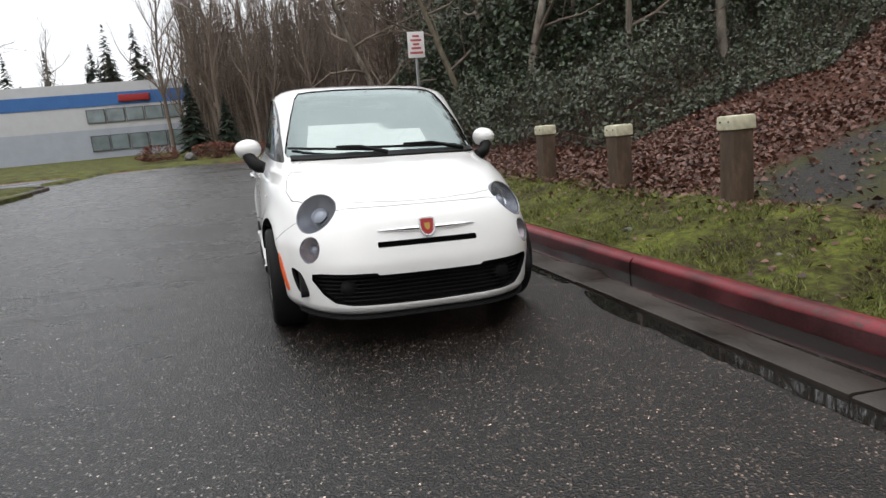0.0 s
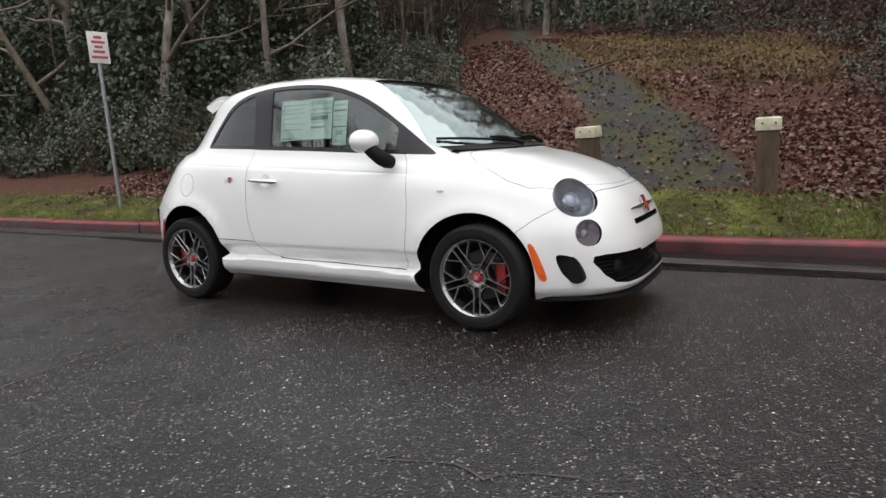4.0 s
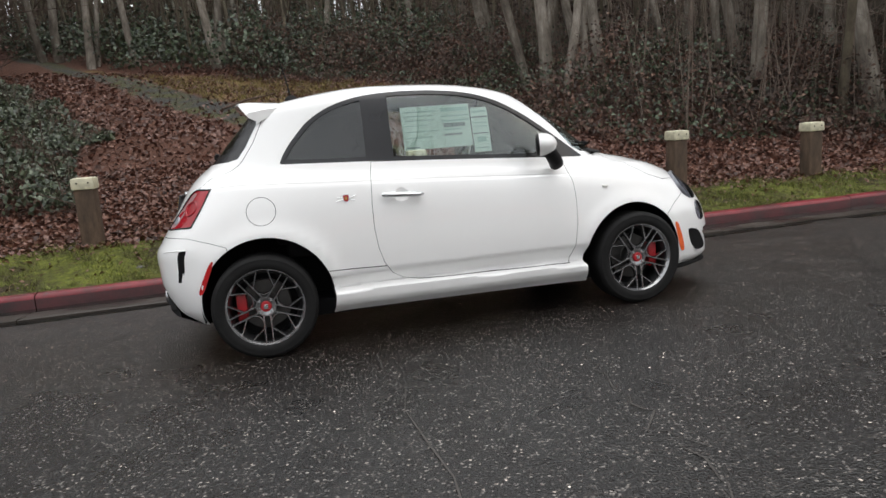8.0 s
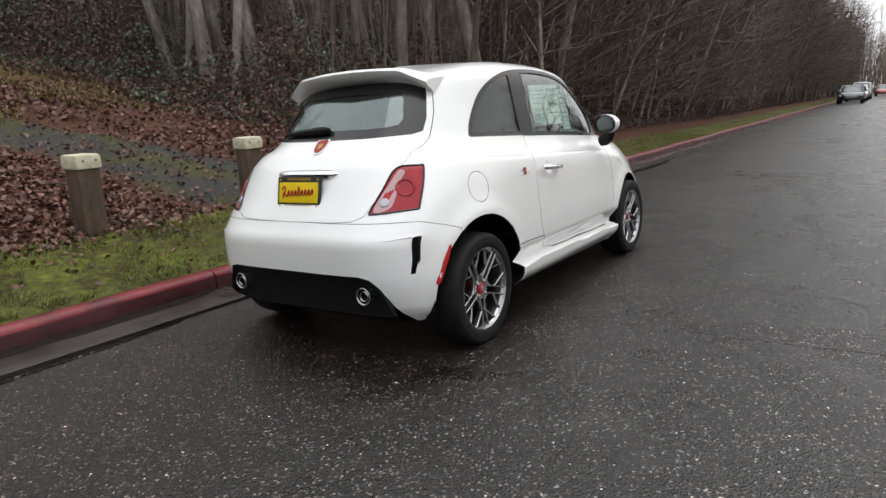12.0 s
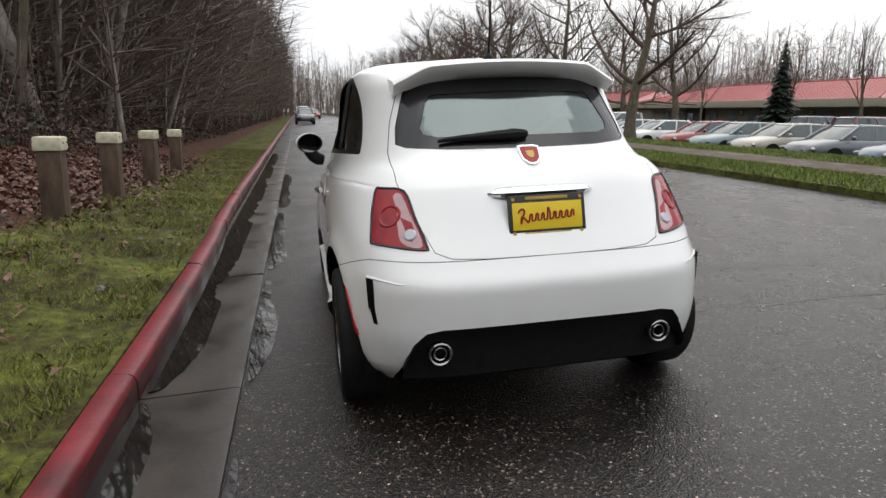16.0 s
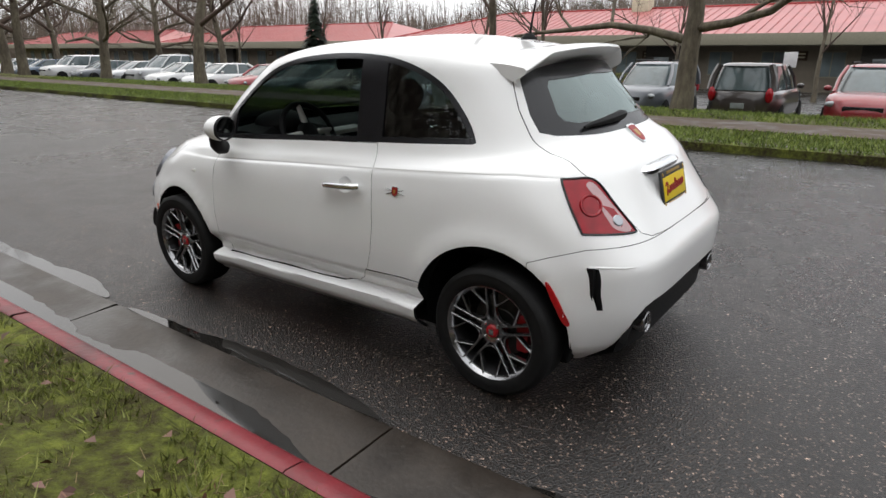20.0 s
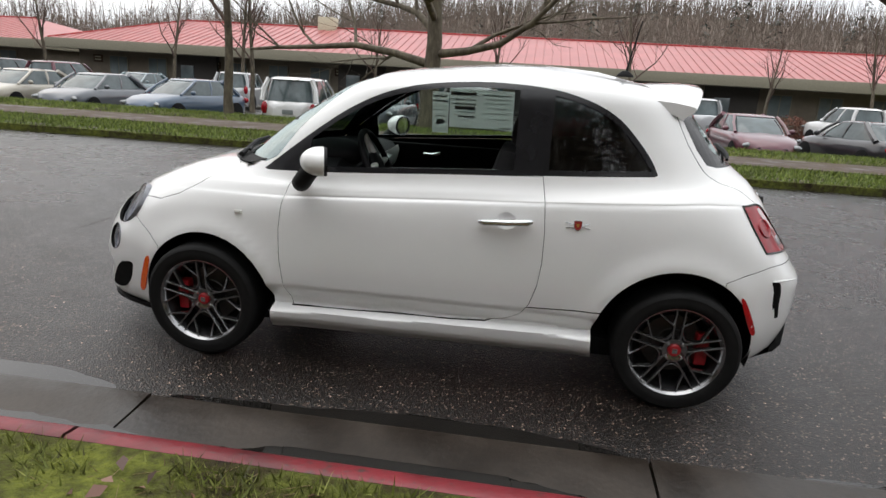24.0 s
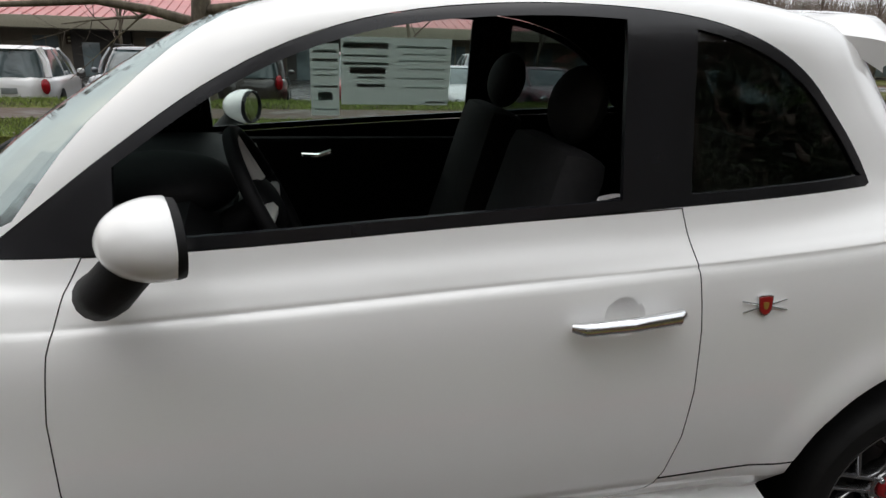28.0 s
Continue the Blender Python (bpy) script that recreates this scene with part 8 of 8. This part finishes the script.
sheet_on_glass(-0.272, 0.145, 1.083, 1.332, [(0.58, 0.98, 0.84, 0.93, M_TEALINK), (0.58, 0.98, 0.60, 0.64, M_TEALINK), (0.60, 0.92, 0.47, 0.57, M_GREYINK), (0.60, 0.86, 0.40, 0.43, M_TEALINK), (0.60, 0.86, 0.27, 0.32, M_GREYINK),
    (0.58, 0.98, 0.72, 0.75, M_TEALINK), (0.03, 0.22, 0.03, 0.06, M_GREYINK), (0.05, 0.5, 0.86, 0.89, M_TEALINK), (0.05, 0.45, 0.76, 0.78, M_TEALINK), (0.05, 0.48, 0.66, 0.68, M_TEALINK), (0.05, 0.4, 0.54, 0.56, M_TEALINK), (0.05, 0.5, 0.4, 0.42, M_TEALINK), (0.05, 0.42, 0.26, 0.28, M_TEALINK)], "price_sheet", "pale green price sheet with rows of print")
sheet_on_glass(0.152, 0.258, 1.040, 1.306, [(0.05, 0.95, 0.76, 0.80, M_GREYINK), (0.05, 0.9, 0.40, 0.43, M_GREYINK), (0.25, 0.75, 0.22, 0.34, M_TEALINK), (0.1, 0.9, 0.88, 0.92, M_TEALINK), (0.1, 0.9, 0.56, 0.58, M_TEALINK), (0.1, 0.9, 0.64, 0.66, M_TEALINK), (0.1, 0.9, 0.08, 0.10, M_TEALINK)], "economy_label", "narrow printed label beside the price sheet")
bm = bmesh.new()
g = [screen_at(0.30 + 0.10 * i, 1.395 + 0.018 * j, -0.012) for i in range(2) for j in range(2)]
vs = [bm.verts.new(p) for p in (g[0], g[2], g[3], g[1])]
bm.faces.new(vs)
part("screen_sticker", bm, M_PAPER, car)

# ---- cabin ----
bm = bmesh.new()
rows = []
for y in np.linspace(-0.60, 0.60, 25):
    b = 0.045 * math.exp(-(((y - 0.36) / 0.17) ** 2))
    rows.append([bm.verts.new(p) for p in ((0.98, y, 0.965), (0.80, y, 0.985 + 0.6 * b), (0.62, y, 0.985 + 1.6 * b), (0.52, y, 0.972 + 1.8 * b), (0.47, y, 0.93), (0.50, y, 0.80), (0.60, y, 0.62), (0.62, y, 0.4))])
for a, b in zip(rows, rows[1:]):
    for k in range(7):
        bm.faces.new((a[k], a[k + 1], b[k + 1], b[k]))
dash = part("dashboard", bm, M_PLASTIC, car, "black dashboard")
bm = bmesh.new()
rows = []
for y in np.linspace(-0.56, 0.16, 15):
    rows.append([bm.verts.new(p) for p in ((0.462, y, 0.955), (0.450, y, 0.925), (0.462, y, 0.87), (0.478, y, 0.83))])
for a, b in zip(rows, rows[1:]):
    for k in range(3):
        bm.faces.new((a[k], a[k + 1], b[k + 1], b[k]))
part("dash_panel", bm, M_DASHWHITE, dash, "ivory dash panel")
bm = bmesh.new()
box(bm, 0.07, 0.24, 0.22, pose(0.44, 0.02, 0.86, 0, -12), 0.02)
con = part("radio_console", bm, M_DASHWHITE, dash, "silver centre console")
bm = bmesh.new()
box(bm, 0.02, 0.17, 0.09, pose(0.402, 0.02, 0.89, 0, -12), 0.008)
part("radio", bm, M_TRIM, con)
for y in (-0.05, 0.02, 0.09):
    bm = bmesh.new()
    lathe(bm, [(0.0, 0.02), (0.016, 0.02), (0.018, 0.0)], Matrix.Translation((0.405, y, 0.80)) @ pose(0, 0, 0, 0, -90), 16)
    part("dial", bm, M_CHROME, con)
bm = bmesh.new()
ball(bm, Matrix.Translation((0.60, 0.36, 1.02)) @ Matrix.Diagonal((0.17, 0.15, 0.075, 1)), 24, 14)
part("instrument_hood", bm, M_PLASTIC, dash)
sw = Matrix.Translation((0.365, 0.365, 0.975)) @ pose(0, 0, 0, 0, -64)
bm = bmesh.new()
tube(bm, [sw @ Vector((0.178 * math.cos(a), 0.178 * math.sin(a), 0)) for a in np.linspace(0, 2 * math.pi, 41)], 0.0165, 12, False)
wheel_s = part("steering_wheel", bm, M_PLASTIC, car, "black leather steering wheel")
bm = bmesh.new()
ball(bm, sw @ Matrix.Translation((0, 0, -0.005)) @ Matrix.Diagonal((0.072, 0.078, 0.03, 1)), 20, 12)
part("airbag_cover", bm, M_PLASTIC, wheel_s)
for a in (0, 180, 270):
    bm = bmesh.new()
    d = Vector((math.sin(radians(a + 90)), math.cos(radians(a + 90)), 0))
    d = Vector((-math.sin(radians(a)), math.cos(radians(a)), 0))
    tube(bm, [sw @ (d * 0.06), sw @ (d * 0.172)], [0.02, 0.014], 8)
    part("wheel_spoke", bm, M_DASHWHITE, wheel_s, "silver steering wheel spoke")
bm = bmesh.new()
tube(bm, [sw @ Vector((0, 0, -0.02)), Vector((0.60, 0.365, 0.83))], [0.04, 0.045], 12)
part("steering_column", bm, M_PLASTIC, wheel_s)


def seat(y, x):
    st = empty("front_seat")
    st.parent = car
    bm = bmesh.new()
    box(bm, 0.50, 0.48, 0.16, pose(x, y, 0.50, 0, -8), 0.05)
    part("cushion", bm, M_SEAT, st)
    bm = bmesh.new()
    box(bm, 0.13, 0.46, 0.60, pose(x - 0.31, y, 0.83, 0, -16), 0.05, (1, 0.86))
    part("backrest", bm, M_SEAT, st)
    bm = bmesh.new()
    ball(bm, Matrix.Translation((x - 0.43, y, 1.205)) @ pose(0, 0, 0, 0, -14) @ Matrix.Diagonal((0.055, 0.125, 0.095, 1)), 20, 14)
    part("headrest", bm, M_SEAT, st)


seat(0.36, 0.06), seat(-0.36, 0.02)
bm = bmesh.new()
box(bm, 0.45, 1.0, 0.16, pose(-0.78, 0, 0.58), 0.05)
rs = part("rear_bench", bm, M_SEAT, car)
bm = bmesh.new()
box(bm, 0.12, 1.0, 0.50, pose(-1.05, 0, 0.83, 0, -14), 0.05)
part("bench_back", bm, M_SEAT, rs)
for y in (-0.3, 0.3):
    bm = bmesh.new()
    ball(bm, Matrix.Translation((-1.10, y, 1.13)) @ Matrix.Diagonal((0.05, 0.12, 0.08, 1)), 18, 12)
    part("rear_headrest", bm, M_SEAT, rs)
for s in (-1, 1):
    bm = bmesh.new()
    box(bm, 1.12, 0.05, 0.60, pose(0.12, s * 0.665, 0.66), 0.02)
    dc = part("door_card", bm, M_PLASTIC, doors[s])
    bm = bmesh.new()
    tube(bm, [(0.30, s * 0.628, 0.895), (0.24, s * 0.615, 0.893), (0.19, s * 0.63, 0.905)], [0.009, 0.011, 0.012], 8)
    part("inner_pull", bm, M_CHROME, dc)
bm = bmesh.new()
box(bm, 0.03, 0.22, 0.065, pose(0.36, 0.0, 1.345, 0, 12), 0.02)
im = part("interior_mirror", bm, M_PLASTIC, car)
bm = bmesh.new()
tube(bm, [(0.37, 0, 1.36), (0.42, 0, 1.405)], 0.008, 8)
part("mirror_stem", bm, M_PLASTIC, im)
# the car stands on the sloping road
car.matrix_world = pose(0, 0, 0, -CROSSFALL)
